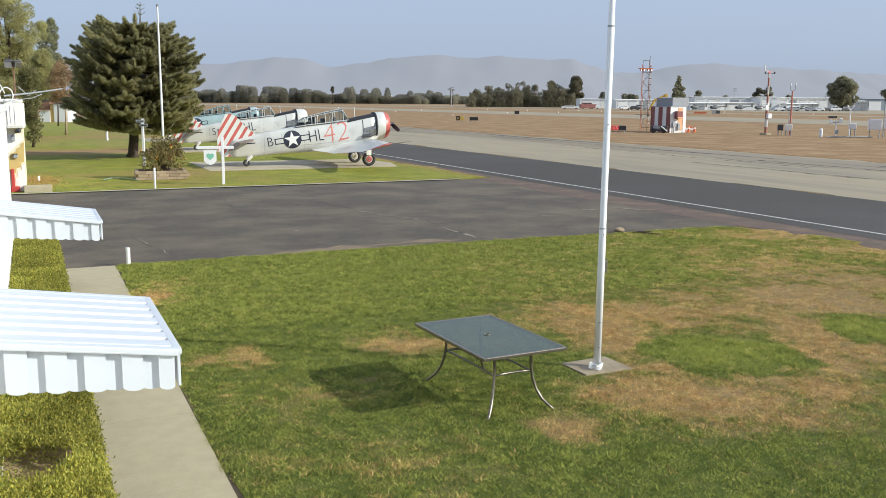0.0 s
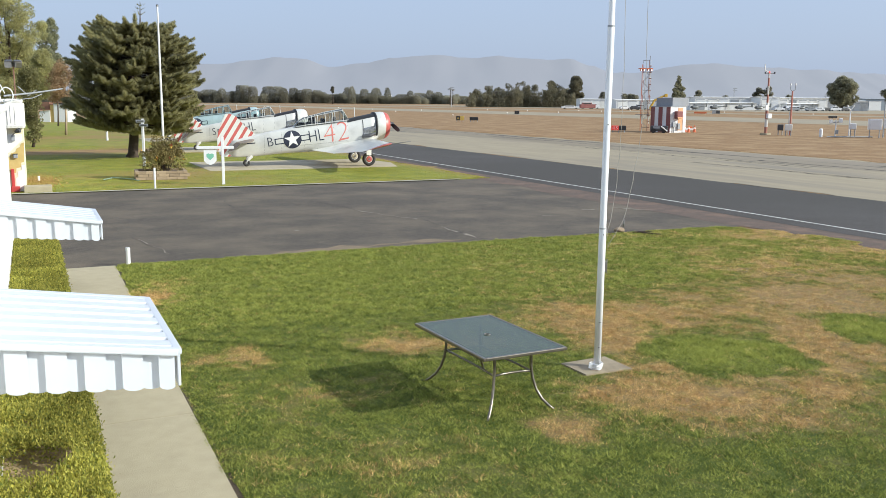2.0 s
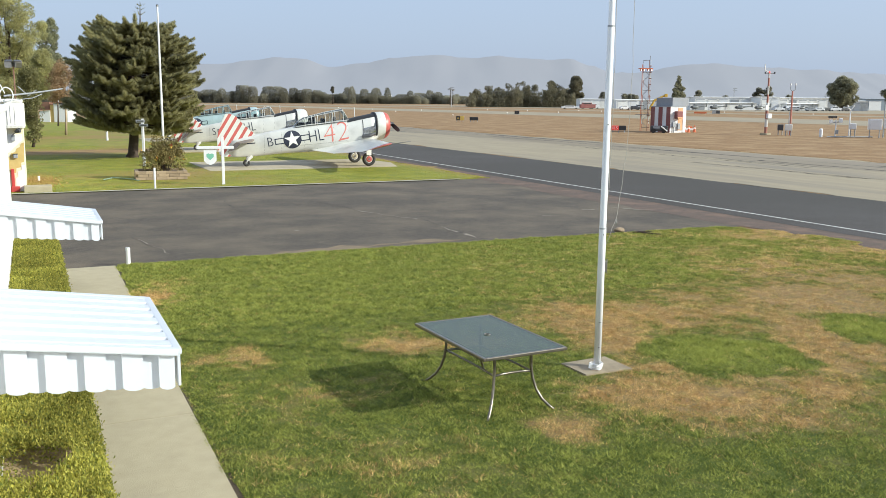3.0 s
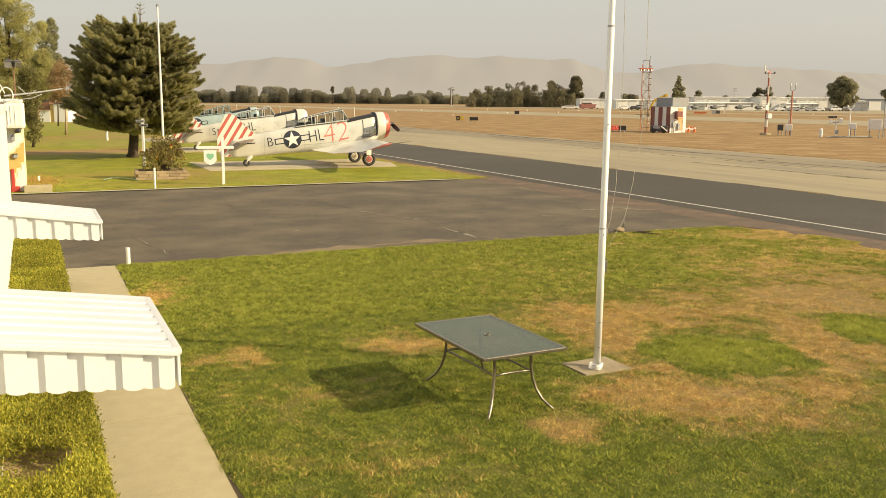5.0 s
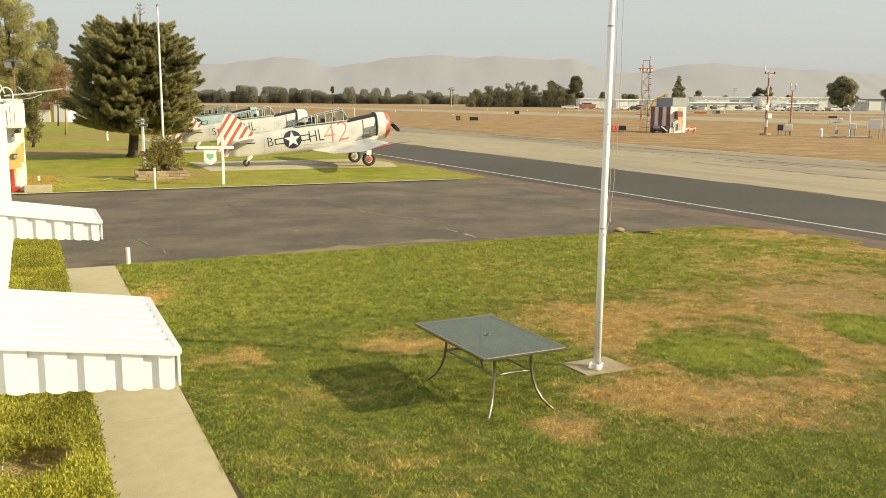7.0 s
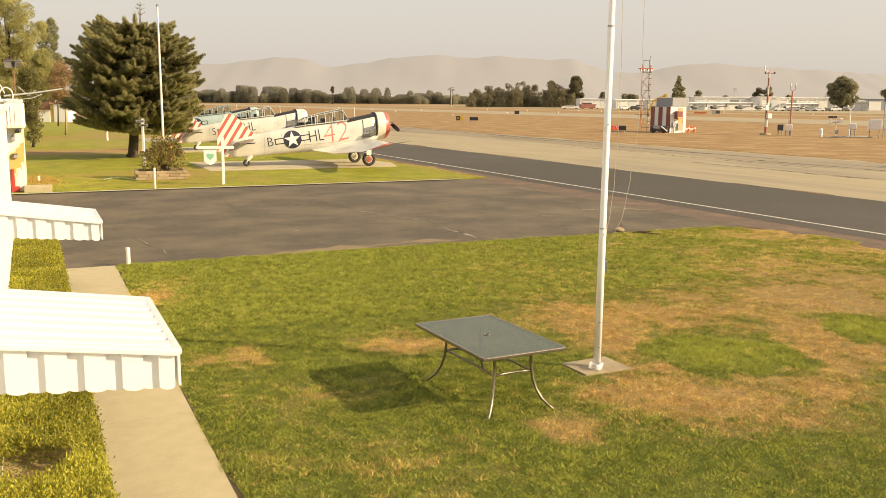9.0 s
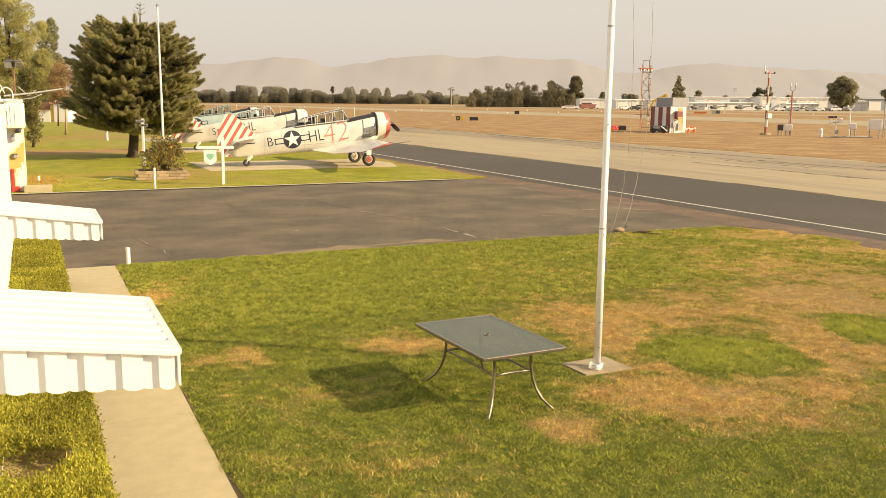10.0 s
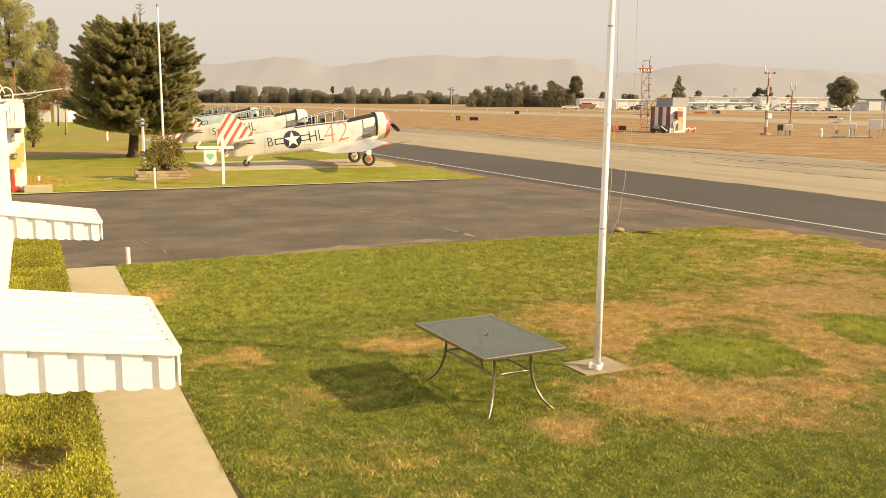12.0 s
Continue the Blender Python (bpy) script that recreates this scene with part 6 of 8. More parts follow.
def wall_box():
    root = thing("electrical_cabinet", pose(0.26, 35.18, 2.28), "cream rounded metal cabinet fixed high on the wall", "cabinet")
    part("case", bx((0, -0.16, 0.46), (0.66, 0.30, 0.92), 0.09), STUCCO, root)
    part("hood", bx((-0.02, -0.17, 0.96), (0.56, 0.30, 0.16), 0.07), STUCCO, root)
    for x, z in ((-0.22, 0.46), (-0.12, 0.50), (0.02, 0.44)):
        part("pressed_rib", bx((x, -0.315, z), (0.03, 0.022, 0.62), 0.008), STUCCO, root)
    root = thing("floodlight", pose(0.26, 35.18, 2.08), "small dark floodlight on a wall bracket", "lamp")
    part("bracket", tb([(-0.14, 0, -0.06), (-0.10, -0.14, -0.02), (0.02, -0.18, 0.08)], 0.018, 8), STEEL, root)
    part("lamp_head", tb([(-0.02, -0.20, 0.07), (0.05, -0.24, 0.11), (0.14, -0.28, 0.14)], [0.04, 0.075, 0.085], 12), DARKGREY, root)
    part("junction_box", bx((-0.10, -0.05, -0.14), (0.13, 0.09, 0.20), 0.02), GREY, root)
    root = thing("meter_box", pose(0.20, 35.18, 1.30), "small grey meter box on the painted wall", "box")
    part("case", bx((0, -0.045, 0), (0.14, 0.08, 0.13), 0.015), GREY, root)
    part("cap", bx((0, -0.05, 0.075), (0.17, 0.11, 0.02), 0.006), DARKGREY, root)
    root = thing("extinguisher_box", pose(0.07, 35.18, 0.0), "narrow red metal box with a wide foot standing against the wall", "box")
    part("case", bx((0, -0.10, 0.44), (0.11, 0.16, 0.82), 0.02), RED, root)
    part("foot", bx((0.06, -0.12, 0.11), (0.30, 0.20, 0.22), 0.03), RED, root)


wall_box()

# trampled straw and a short stub beside the step
sx, sy = np.random.RandomState(83).normal(size=(2, 2600))
tufts("dry_grass", 2600, lambda rg, n: (0.95 + 0.34 * sx, 39.2 + 1.5 * sy), 0.05, 0.03, FAR_BLADES, 84, "trampled straw on the lawn behind the step", 0.95, 0.03)
root = thing("stub_post", pose(0.93, 39.2, 0.03), "short white stub post on the lawn", "post")
part("post", tb([(0, 0, 0), (0, 0, 0.22)], 0.045, 10), WHITE, root)
part("base_plate", bx((0, 0, 0.01), (0.22, 0.16, 0.02), 0.005), CONCRETE, root)


def antenna():
    root = thing("roof_antenna", pose(0.20, 16.4, 3.2), "thin roof mast with a side boom and loose cable", "antenna")
    part("mast", tb([(0, 0, 0), (-0.06, 0, 1.0), (-0.16, 0, 2.6)], 0.022, 8), WHITE, root)
    part("boom", tb([(0.16, 0.0, 0.16), (0.6, 0.1, 0.21), (1.08, 0.2, 0.29)], [0.016, 0.014, 0.012], 8), GREY, root)
    part("crossrod", tb([(0.38, 0.1, 0.32), (0.50, 0.1, 0.20)], 0.008, 6), GREY, root)
    part("crossrod", tb([(0.52, 0.1, 0.16), (0.66, 0.1, 0.26)], 0.008, 6), GREY, root)
    pts = [(0.20 + 0.10 * math.cos(t), 0.0, 0.17 + 0.13 * math.sin(t)) for t in np.linspace(-1.5, 4.0, 24)]
    part("cable", tb(pts, 0.010, 6), WHITE, root)
    part("cable", tb([(0.05, 0, 0.05), (0.3, 0, 0.09), (0.6, 0.05, 0.13), (0.75, 0.1, 0.20)], 0.007, 6), GREY, root)
    part("bracket", bx((0.02, 0, 0.1), (0.12, 0.1, 0.24), 0.02), STUCCO, root)
    part("cable", tb([(-0.05, 0, 0.9), (0.05, -0.05, 0.5), (0.18, -0.05, 0.2)], 0.008, 6), WHITE, root)


antenna()


def roof_lamp():
    root = thing("roof_floodlight", pose(*spot(-17.5, 37.0, 3.3)), "grey floodlight pair on a thin rusty roof pole", "lamp")
    part("pole", tb([(0, 0, 0), (0, 0, 1.35)], 0.025, 8), RUSTY, root)
    for x in (-0.15, 0.15):
        head = part("lamp_head", bx((0, 0, 0), (0.30, 0.24, 0.30), 0.06, pose(x * 1.1, -0.05, 1.42, 18, 0, x * 120)), STEEL, root)
        part("visor", bx((0, 0, 0), (0.28, 0.12, 0.02), 0.006, pose(x * 1.1, -0.19, 1.53, 10, 0, x * 120)), DARKGREY, head)
    part("crossarm", tb([(-0.2, 0.03, 1.35), (0.2, 0.03, 1.35)], 0.022, 8), GREY, root)


RUSTY = mat("rust_red_steel", (0.26, 0.13, 0.08), (0.18, 0.10, 0.07), 6, 0.7)
roof_lamp()


def cottage():
    """Two white gables on a yard, a brown timber door between them."""
    root = thing("white_cottage", pose(*spot(-56.6, 131.0), 0, 0, -24.7), "small white cottage with two gables behind trees", "house")
    for x0, x1, h0, h1 in ((-2.05, -0.55, 1.55, 1.75), (0.05, 2.05, 2.75, 2.35)):
        bm = bmesh.new()
        v = [bm.verts.new(p) for y in (0, 3.0) for p in ((x0, y, 0), (x1, y, 0), (x1, y, h1), (x0, y, h0))]
        for f in ((0, 1, 2, 3), (1, 5, 6, 2), (5, 4, 7, 6), (4, 0, 3, 7), (3, 2, 6, 7)):
            bm.faces.new([v[i] for i in f])
        part("wall", bm, WHITE, root)
        part("roof", slab(bmesh.new(), [(x0 - 0.15, -0.2), (x1 + 0.15, -0.2), (x1 + 0.15, 3.2), (x0 - 0.15, 3.2)], max(h0, h1) + 0.005, max(h0, h1) + 0.10), RUSTY, root)
    part("door", bx((-0.25, 0.20, 1.25), (0.58, 0.10, 2.5), 0.01), TAN, root)
    part("roof", bx((-1.4, 1.6, 2.35), (1.5, 2.6, 1.1), 0.03), RUSTY, root)


cottage()

# loose bits at the lawn's edge
bm = bmesh.new()
bmesh.ops.create_icosphere(bm, subdivisions=3, radius=0.12, matrix=Matrix.Diagonal((1.3, 0.8, 0.6, 1)))
for v in bm.verts:
    v.co *= 1 + 0.3 * noise.noise(v.co * 9)
st = part("stone", bm, mat("pale_stone", (0.34, 0.26, 0.17), (0.24, 0.18, 0.11), 14, 0.9, bump=0.4), None, "", True)
st.location = (14.40, 18.52, 0.07)
tagged(st, "pale rough stone at the lawn's edge", "stone")
bm = tb([(14.55, 18.25, 0.035), (14.7, 18.05, 0.06), (14.85, 17.85, 0.04), (15.0, 17.6, 0.05)], [0.012, 0.028, 0.022, 0.008], 7)
twig_ = tb([(14.66, 18.12, 0.05), (14.86, 18.02, 0.08), (15.02, 17.98, 0.05)], [0.016, 0.012, 0.006], 6)
me_ = bpy.data.meshes.new("twig")
twig_.to_mesh(me_)
bm.from_mesh(me_)
bpy.data.meshes.remove(me_)
tagged(part("debris", bm, BARK), "dark fallen branch lying at the lawn's edge", "branch")

# cracks and pale scars in the driveway
PALE = mat("crack_dust", (0.34, 0.30, 0.23), (0.16, 0.135, 0.105), 2.5, 0.9, space="World")
SAND = mat("sandy_spill", (0.26, 0.195, 0.115), (0.16, 0.125, 0.082), 3, 0.95, space="World")
OPEN_CRACK = mat("open_crack", (0.040, 0.034, 0.027), (0.098, 0.081, 0.060), 3, 0.9, space="World")
crack([(2.52, 24.96), (2.66, 23.3), (2.87, 22.02), (3.04, 21.03), (3.21, 20.6), (3.38, 18.9)], 0.022, OPEN_CRACK, "jagged dark crack across the driveway")
crack([(2.90, 21.9), (3.06, 21.0)], 0.028, PALE, "crumbling pale crack edge in the driveway", 0.0165)
crack([(3.12, 20.75), (3.25, 20.3), (3.33, 19.4)], 0.05, PALE, "crumbling pale rubble in a crack", 0.0165)
crack([(9.1, 28.6), (9.64, 26.45), (9.71, 25.16)], 0.05, OPEN_CRACK, "dark end of a long crack")
crack([(9.68, 25.6), (9.71, 25.16), (10.14, 23.82), (10.61, 22.68)], 0.06, PALE, "pale crumbling crack across the driveway", 0.0165)
crack([(10.66, 22.7), (10.60, 21.21), (10.60, 19.86), (10.40, 18.6)], 0.06, OPEN_CRACK, "dark crack near the lawn")
crack([(10.58, 21.3), (10.52, 20.6), (10.55, 19.9)], 0.07, PALE, "pale rubble in the crack near the lawn", 0.0165)
crack([(10.62, 19.8), (10.46, 18.8)], 0.10, PALE, "pale rubble at the crack's end", 0.0165)
crack([(6.43, 29.64), (6.39, 28.25), (6.23, 26.86), (6.55, 25.98), (7.3, 25.25), (8.25, 25.01)], 0.045, OPEN_CRACK, "dark forked crack in old asphalt")
crack([(14.6, 30.62), (14.81, 30.3), (15.34, 28.74)], 0.10, OPEN_CRACK, "short dark crack in old asphalt")
crack([(9.7, 32.9), (10.3, 32.75), (10.75, 32.7)], 0.16, PALE, "pale patch of old paint by the kerb", 0.0165)
crack([(6.75, 21.95), (6.92, 21.9)], 0.12, PALE, "small pale chip on the driveway", 0.0165)
crack([(6.74, 19.86), (6.96, 19.95)], 0.06, PALE, "small pale chip near the lawn", 0.0165)
crack([(4.30, 22.22), (4.38, 22.2)], 0.06, PALE, "small pale chip on old asphalt", 0.0165)
crack([(14.3, 22.25), (14.6, 22.17), (15.05, 21.99)], 0.10, PALE, "pale scuff on the old asphalt", 0.0165)
crack([(16.2, 23.0), (16.7, 22.8)], 0.12, PALE, "pale scuffed seam near the lawn's corner", 0.0165)
crack([(17.4, 23.15), (17.9, 22.3), (18.3, 21.9)], 0.14, PALE, "pale scuff beside the taxiway margin", 0.0165)
crack([(15.9, 28.3), (16.5, 27.6)], 0.14, PALE, "pale scuff on the far driveway", 0.0165)
crack([(5.4, 18.35), (6.2, 18.62), (7.26, 18.80), (8.25, 19.00), (9.3, 19.06), (10.2, 18.9)], 0.62, SAND, "sandy spill along the lawn's edge", 0.0145)
crack([(4.3, 24.4), (5.2, 24.0)], 0.06, OPEN_CRACK, "short thin dark crack")
crack([(3.5, 24.4), (4.0, 24.3)], 0.10, OPEN_CRACK, "short dark gouge in the driveway")
crack([(6.6, 30.2), (9.2, 29.9), (12.5, 29.0)], 0.05, SEAL, "dark hairline crack along the driveway", 0.0105)
crack([(1.0, 30.0), (3.0, 29.5), (5.0, 29.7)], 0.05, SEAL, "dark hairline crack across old asphalt", 0.0105)
crack([(14.3, 31.2), (16.2, 30.6), (18.0, 29.0)], 0.08, SEAL, "dark crack near the taxiway shoulder", 0.0105)


# thin tar lines in the taxiway concrete
for x0, x1, y0, y1, w in ((37.6, 37.9, 34, 60, 0.12), (39.8, 39.4, 24, 40, 0.20), (41.4, 41.8, 40, 84, 0.24), (42.6, 42.2, 22, 34, 0.26), (43.4, 43.6, 60, 120, 0.26), (34.4, 34.8, 28, 40, 0.08)):
    ys = [y0 + (y1 - y0) * q / 5 for q in range(6)]
    crack([(x0 + (x1 - x0) * q / 5 + 0.35 * noise.noise((x0, q, 0)), yy) for q, yy in enumerate(ys)], w, OPEN_CRACK, "thin dark tar line along the taxiway", 0.0215)

# ---- airfield equipment beyond the taxiway ----
def striped(name, a, b, axis, period):
    """Paint in alternating bands along one axis."""
    m = mat(name, a, tuple(q * 0.9 for q in a), 2, 0.6)
    nt = m.node_tree
    bs = nt.nodes["Principled BSDF"]
    old = bs.inputs["Base Color"].links[0].from_socket
    tc = nt.nodes.new("ShaderNodeTexCoord")
    sp = nt.nodes.new("ShaderNodeSeparateXYZ")
    nt.links.new(tc.outputs["Object"], sp.inputs[0])
    ml = nt.nodes.new("ShaderNodeMath")
    ml.operation = "MULTIPLY"
    ml.inputs[1].default_value = 1 / period
    nt.links.new(sp.outputs[axis], ml.inputs[0])
    fr = nt.nodes.new("ShaderNodeMath")
    fr.operation = "FRACT"
    nt.links.new(ml.outputs[0], fr.inputs[0])
    lt = nt.nodes.new("ShaderNodeMath")
    lt.operation = "LESS_THAN"
    lt.inputs[1].default_value = 0.5
    nt.links.new(fr.outputs[0], lt.inputs[0])
    mx = nt.nodes.new("ShaderNodeMix")
    mx.data_type = "RGBA"
    nt.links.new(lt.outputs[0], mx.inputs[0])
    nt.links.new(old, mx.inputs[6])
    mx.inputs[7].default_value = (*b, 1)
    nt.links.new(mx.outputs[2], bs.inputs["Base Color"])
    return m


SLATE = mat("slate_grey_metal", (0.30, 0.31, 0.33), (0.26, 0.27, 0.29), 3, 0.6)
HOOD = mat("faded_orange", (0.72, 0.40, 0.20), (0.66, 0.35, 0.17), 3, 0.6)
HUTRED = mat("hut_red", (0.25, 0.085, 0.075), (0.21, 0.075, 0.065), 2, 0.7, wear=(0.32, 0.16, 0.13), wear_scale=1.5)
MASTRW = striped("red_white_mast", (0.64, 0.62, 0.57), (0.36, 0.16, 0.11), 2, 1.7)


def hut():
    root = thing("equipment_hut", pose(66.2, 81.2, 0), "red and white striped equipment hut with grey roof unit", "hut")
    part("wall", bx((1.10, 1.75, 1.43), (2.2, 3.5, 2.86)), WHITE, root, "white painted block walls")
    for i in range(3):
        part("red_stripe", bx((-0.012, 0.35 + i * 1.4, 1.43), (0.03, 0.7, 2.84)), HUTRED, root, "broad red stripe")
    part("roof", bx((1.10, 1.75, 2.90), (2.3, 3.6, 0.08), 0.02), GREY, root)
    part("roof_unit", bx((1.9, 2.1, 3.42), (2.3, 2.9, 0.96), 0.04), SLATE, root, "grey metal roof unit")
    part("wall_strip", bx((1.40, -0.012, 1.50), (0.66, 0.03, 2.5), 0.006), HOOD, root, "faded orange painted strip")
    hood = part("vent_hood", bx((0.92, -0.3, 1.98), (0.82, 0.55, 0.85), 0.1), HUTRED, root, "dark red vent hood")
    part("hood_lip", bx((0.92, -0.585, 1.66), (0.70, 0.05, 0.16), 0.01), HOOD, hood)
    part("meter_box", bx((0.45, -0.12, 0.9), (0.45, 0.22, 0.5), 0.03), GREY, root)
    part("conduit", tb([(0.45, -0.1, 0.0), (0.45, -0.1, 0.7)], 0.05, 8), GREY, root)
    part("meter_box", bx((1.1, -0.12, 0.7), (0.3, 0.2, 0.7), 0.03), GREY, root)
    part("door", bx((1.95, -0.03, 1.0), (0.42, 0.05, 1.95), 0.01), WHITE, root)


hut()


def cart():
    root = thing("generator_trailer", pose(64.5, 80.9, 0, 0, 0, -40), "low dark generator trailer with pale drawbar", "trailer")
    part("body", bx((0, 0, 0.5), (1.9, 1.0, 0.6), 0.12), DARKGREY, root)
    part("window", bx((-0.3, -0.51, 0.62), (0.7, 0.03, 0.25)), GREY, root)
    part("drawbar", tb([(0.2, -0.6, 0.75), (0.9, -0.62, 0.2)], 0.07, 8), WHITE, root)
    for x in (-0.6, 0.5):
        for y in (-0.5, 0.5):
            part("wheel", tb([(x, y - 0.08, 0.26), (x, y + 0.08, 0.26)], 0.26, 16), RUBBER, root)


cart()


def cone(p):
    root = thing("traffic_cone", pose(*p), "orange traffic cone near the equipment hut", "cone", "traffic cones")
    part("base", bx((0, 0, 0.025), (0.42, 0.42, 0.05), 0.01), ORANGE, root)
    part("shell", tb([(0, 0, 0.05), (0, 0, 0.55), (0, 0, 0.8)], [0.17, 0.09, 0.04], 14), ORANGE, root)
    part("band", tb([(0, 0, 0.42), (0, 0, 0.55)], [0.118, 0.093], 14), WHITE, root)


for s_, a_ in ((25.6, 103.5), (27.0, 103.5), (28.0, 104.5), (28.0, 103.0), (28.8, 103.5)):
    cone(spot(s_, a_))
br = thing("barricade", pose(*spot(28.2, 104.0), 0, 0, -24), "low orange and white plastic barricade", "barricade")
part("board", bx((0, 0, 0.32), (1.7, 0.2, 0.22), 0.03), WHITE, br)
part("board", bx((0.2, -0.02, 0.55), (0.5, 0.2, 0.2), 0.03), ORANGE, br)
for x in (-0.7, 0.7):
    part("foot", bx((x, 0, 0.1), (0.12, 0.5, 0.2), 0.02), ORANGE, br)


def lattice():
    root = thing("light_tower", pose(*spot(24.0, 108.0), 0, 0, -20), "slim lattice tower with orange and white lights at its top", "tower")
    H = 8.3
    for x in (-0.42, 0.42):
        for y in (-0.25, 0.25):
            part("leg", tb([(x, y, 0), (x, y, H if x > 0 else H - 0.5)], 0.035, 6), (RUSTY if x > 0 else ORANGE) if y > 0 else MASTRW, root)
    for i in range(11):
        z = 0.4 + i * 0.72
        part("rung", tb([(0.42, -0.25, z), (0.42, 0.25, z)], 0.035, 6), STEEL, root)
        part("rung", tb([(0.22, -0.25, z), (0.55, -0.25, z)], 0.05, 6), RUSTY, root)
        if i % 3 == 0:
            part("rung", tb([(-0.42, -0.25, z), (0.42, -0.25, z)], 0.03, 6), STEEL, root)
    for i in range(9):
        z = 0.3 + i * 0.78
        for y in (-0.25, 0.25):
            part("brace", tb([(-0.42, y, z), (0.42, y, z + 0.78)] if i % 2 else [(0.42, y, z), (-0.42, y, z + 0.78)], 0.018, 5), STEEL, root)
    part("platform", bx((-0.1, 0, 7.3), (1.5, 0.9, 0.09)), ORANGE, root)
    part("platform", bx((-0.3, -0.1, 1.9), (1.5, 0.8, 0.07)), STEEL, root)
    for x in (-0.75, -0.4, 0.1, 0.5):
        lamp = part("lamp", tb([(x, -0.3, 7.0), (x, -0.3, 7.3)], 0.13, 10), ORANGE, root)
        part("lens", tb([(x, -0.44, 7.12), (x, -0.41, 7.12)], 0.08, 10), LAMP, lamp)
    part("top_rail", tb([(-0.42, 0, 7.9), (-0.42, 0, 8.25), (0.42, 0, 8.3), (0.42, 0, 8.8)], 0.035, 6), STEEL, root)


LAMP = mat("lamp_lens", (0.9, 0.85, 0.7), (0.9, 0.85, 0.7), 1, 0.3, glow=(1.0, 0.93, 0.8), glow_strength=0.7)
REDLAMP = mat("red_lamp", (0.7, 0.06, 0.04), (0.6, 0.05, 0.04), 1, 0.3, glow=(1.0, 0.12, 0.06), glow_strength=0.8)
lattice()


def wind_mast():
    root = thing("wind_mast", pose(*spot(34.3, 96.0)), "red and white banded mast with bent wind sensor arm", "mast")
    part("pole", tb([(0, 0, 0), (0, 0, 3.2), (0, 0, 3.21), (0, 0, 6.4)], [0.16, 0.15, 0.11, 0.09], 12), MASTRW, root)
    part("arm", tb([(0, 0, 6.4), (-0.05, 0, 6.55), (-0.42, 0.2, 6.75), (-0.45, 0.2, 7.4)], 0.06, 8), WHITE, root)
    part("crossarm", tb([(-0.4, 0.15, 6.45), (0.5, -0.25, 6.45)], 0.04, 6), GREY, root)
    for x, y in ((-0.4, 0.15), (0.5, -0.25)):
        part("lamp", tb([(x, y, 6.4), (x, y, 6.6)], 0.08, 8), DARKGREY, root)
    part("obstruction_lamp", tb([(0, 0, 6.45), (0, 0, 6.65)], 0.09, 10), REDLAMP, root, "red obstruction lamp")
    part("sign_plate", bx((-0.25, -0.2, 2.9), (0.3, 0.06, 0.5), 0.02), WHITE, root)
    part("cabinet", bx((0.1, -0.25, 2.0), (0.5, 0.3, 0.5), 0.03), WHITE, root)
    part("footing", bx((0, 0, 0.1), (0.8, 0.8, 0.2), 0.03), CONCRETE, root)


wind_mast()


def fork_mast():
    root = thing("sensor_mast", pose(*spot(36.5, 95.0)), "slim red mast with a forked sensor head", "mast")
    part("pole", tb([(0, 0, 0), (0, 0, 4.6)], [0.11, 0.08], 10), mat("mast_rust", (0.42, 0.15, 0.10), (0.48, 0.22, 0.16), 3, 0.7), root)
    part("fork", tb([(-0.2, 0.1, 5.25), (-0.2, 0.1, 4.75), (0, 0, 4.6), (0.25, -0.12, 4.75), (0.25, -0.12, 5.25)], 0.035, 6), GREY, root)
    for x, y in ((-0.2, 0.1), (0.25, -0.12)):
        part("sensor", tb([(x, y, 5.2), (x, y, 5.4)], 0.08, 8), WHITE, root)


fork_mast()


def cabinet(at, w, h, leg, label, tilt=0, material=None):
    root = thing("equipment_cabinet", pose(*at, 0, 0, -38), label, "cabinet", "airfield equipment cabinets")
    part("case", bx((0, 0, leg + h / 2), (w, 0.5, h), 0.03), material or WHITE, root)
    part("door", bx((0, -0.262, leg + h / 2), (w * 0.86, 0.03, h * 0.86), 0.01), material or WHITE, root)
    for x in (-w * 0.36, w * 0.36):
        part("leg", tb([(x, 0, 0), (x, 0, leg)], 0.05, 8), GREY, root)


cabinet(spot(35.95, 94.0), 0.70, 0.68, 0.52, "beige equipment cabinet on legs beside masts", 0, STUCCO)
cabinet(spot(35.85, 96.0), 0.55, 0.62, 0.50, "small dark cabinet on legs beside a beige one", 0, DARKGREY)
cabinet(spot(40.85, 90.0), 0.55, 0.6, 0.80, "white cabinet on a slim post")
cabinet(spot(42.55, 89.0), 1.25, 1.05, 0.82, "large white cabinet on legs", 0, WHITE)
cabinet(spot(45.1, 92.0), 0.4, 1.0, 0.85, "tall narrow white cabinet on legs")
tagged(part("marker_drum", tb([tuple(spot(38.1, 91.0)), tuple(spot(38.1, 91.0, 0.75)), tuple(spot(38.1, 91.0, 0.85))], [0.17, 0.17, 0.1], 14), WHITE), "short white cylindrical marker", "marker")


def floodlight_post(at, h, label):
    root = thing("airfield_light", pose(*at, 0, 0, -30), label, "lamp", "airfield light posts")
    part("post", tb([(0, 0, 0), (0, 0, h)], 0.07, 8), WHITE, root)
    part("arm", tb([(-0.55, 0, h - 0.35), (0.5, 0, h - 0.2)], 0.05, 6), GREY, root)
    part("lamp_head", bx((-0.5, 0, h - 0.2), (0.3, 0.3, 0.4), 0.06), WHITE, root)
    part("lamp_head", bx((0.45, 0, h - 0.1), (0.35, 0.3, 0.45), 0.06), WHITE, root)
    part("junction_box", bx((0.1, -0.1, h * 0.3), (0.3, 0.2, 0.4), 0.03), GREY, root)


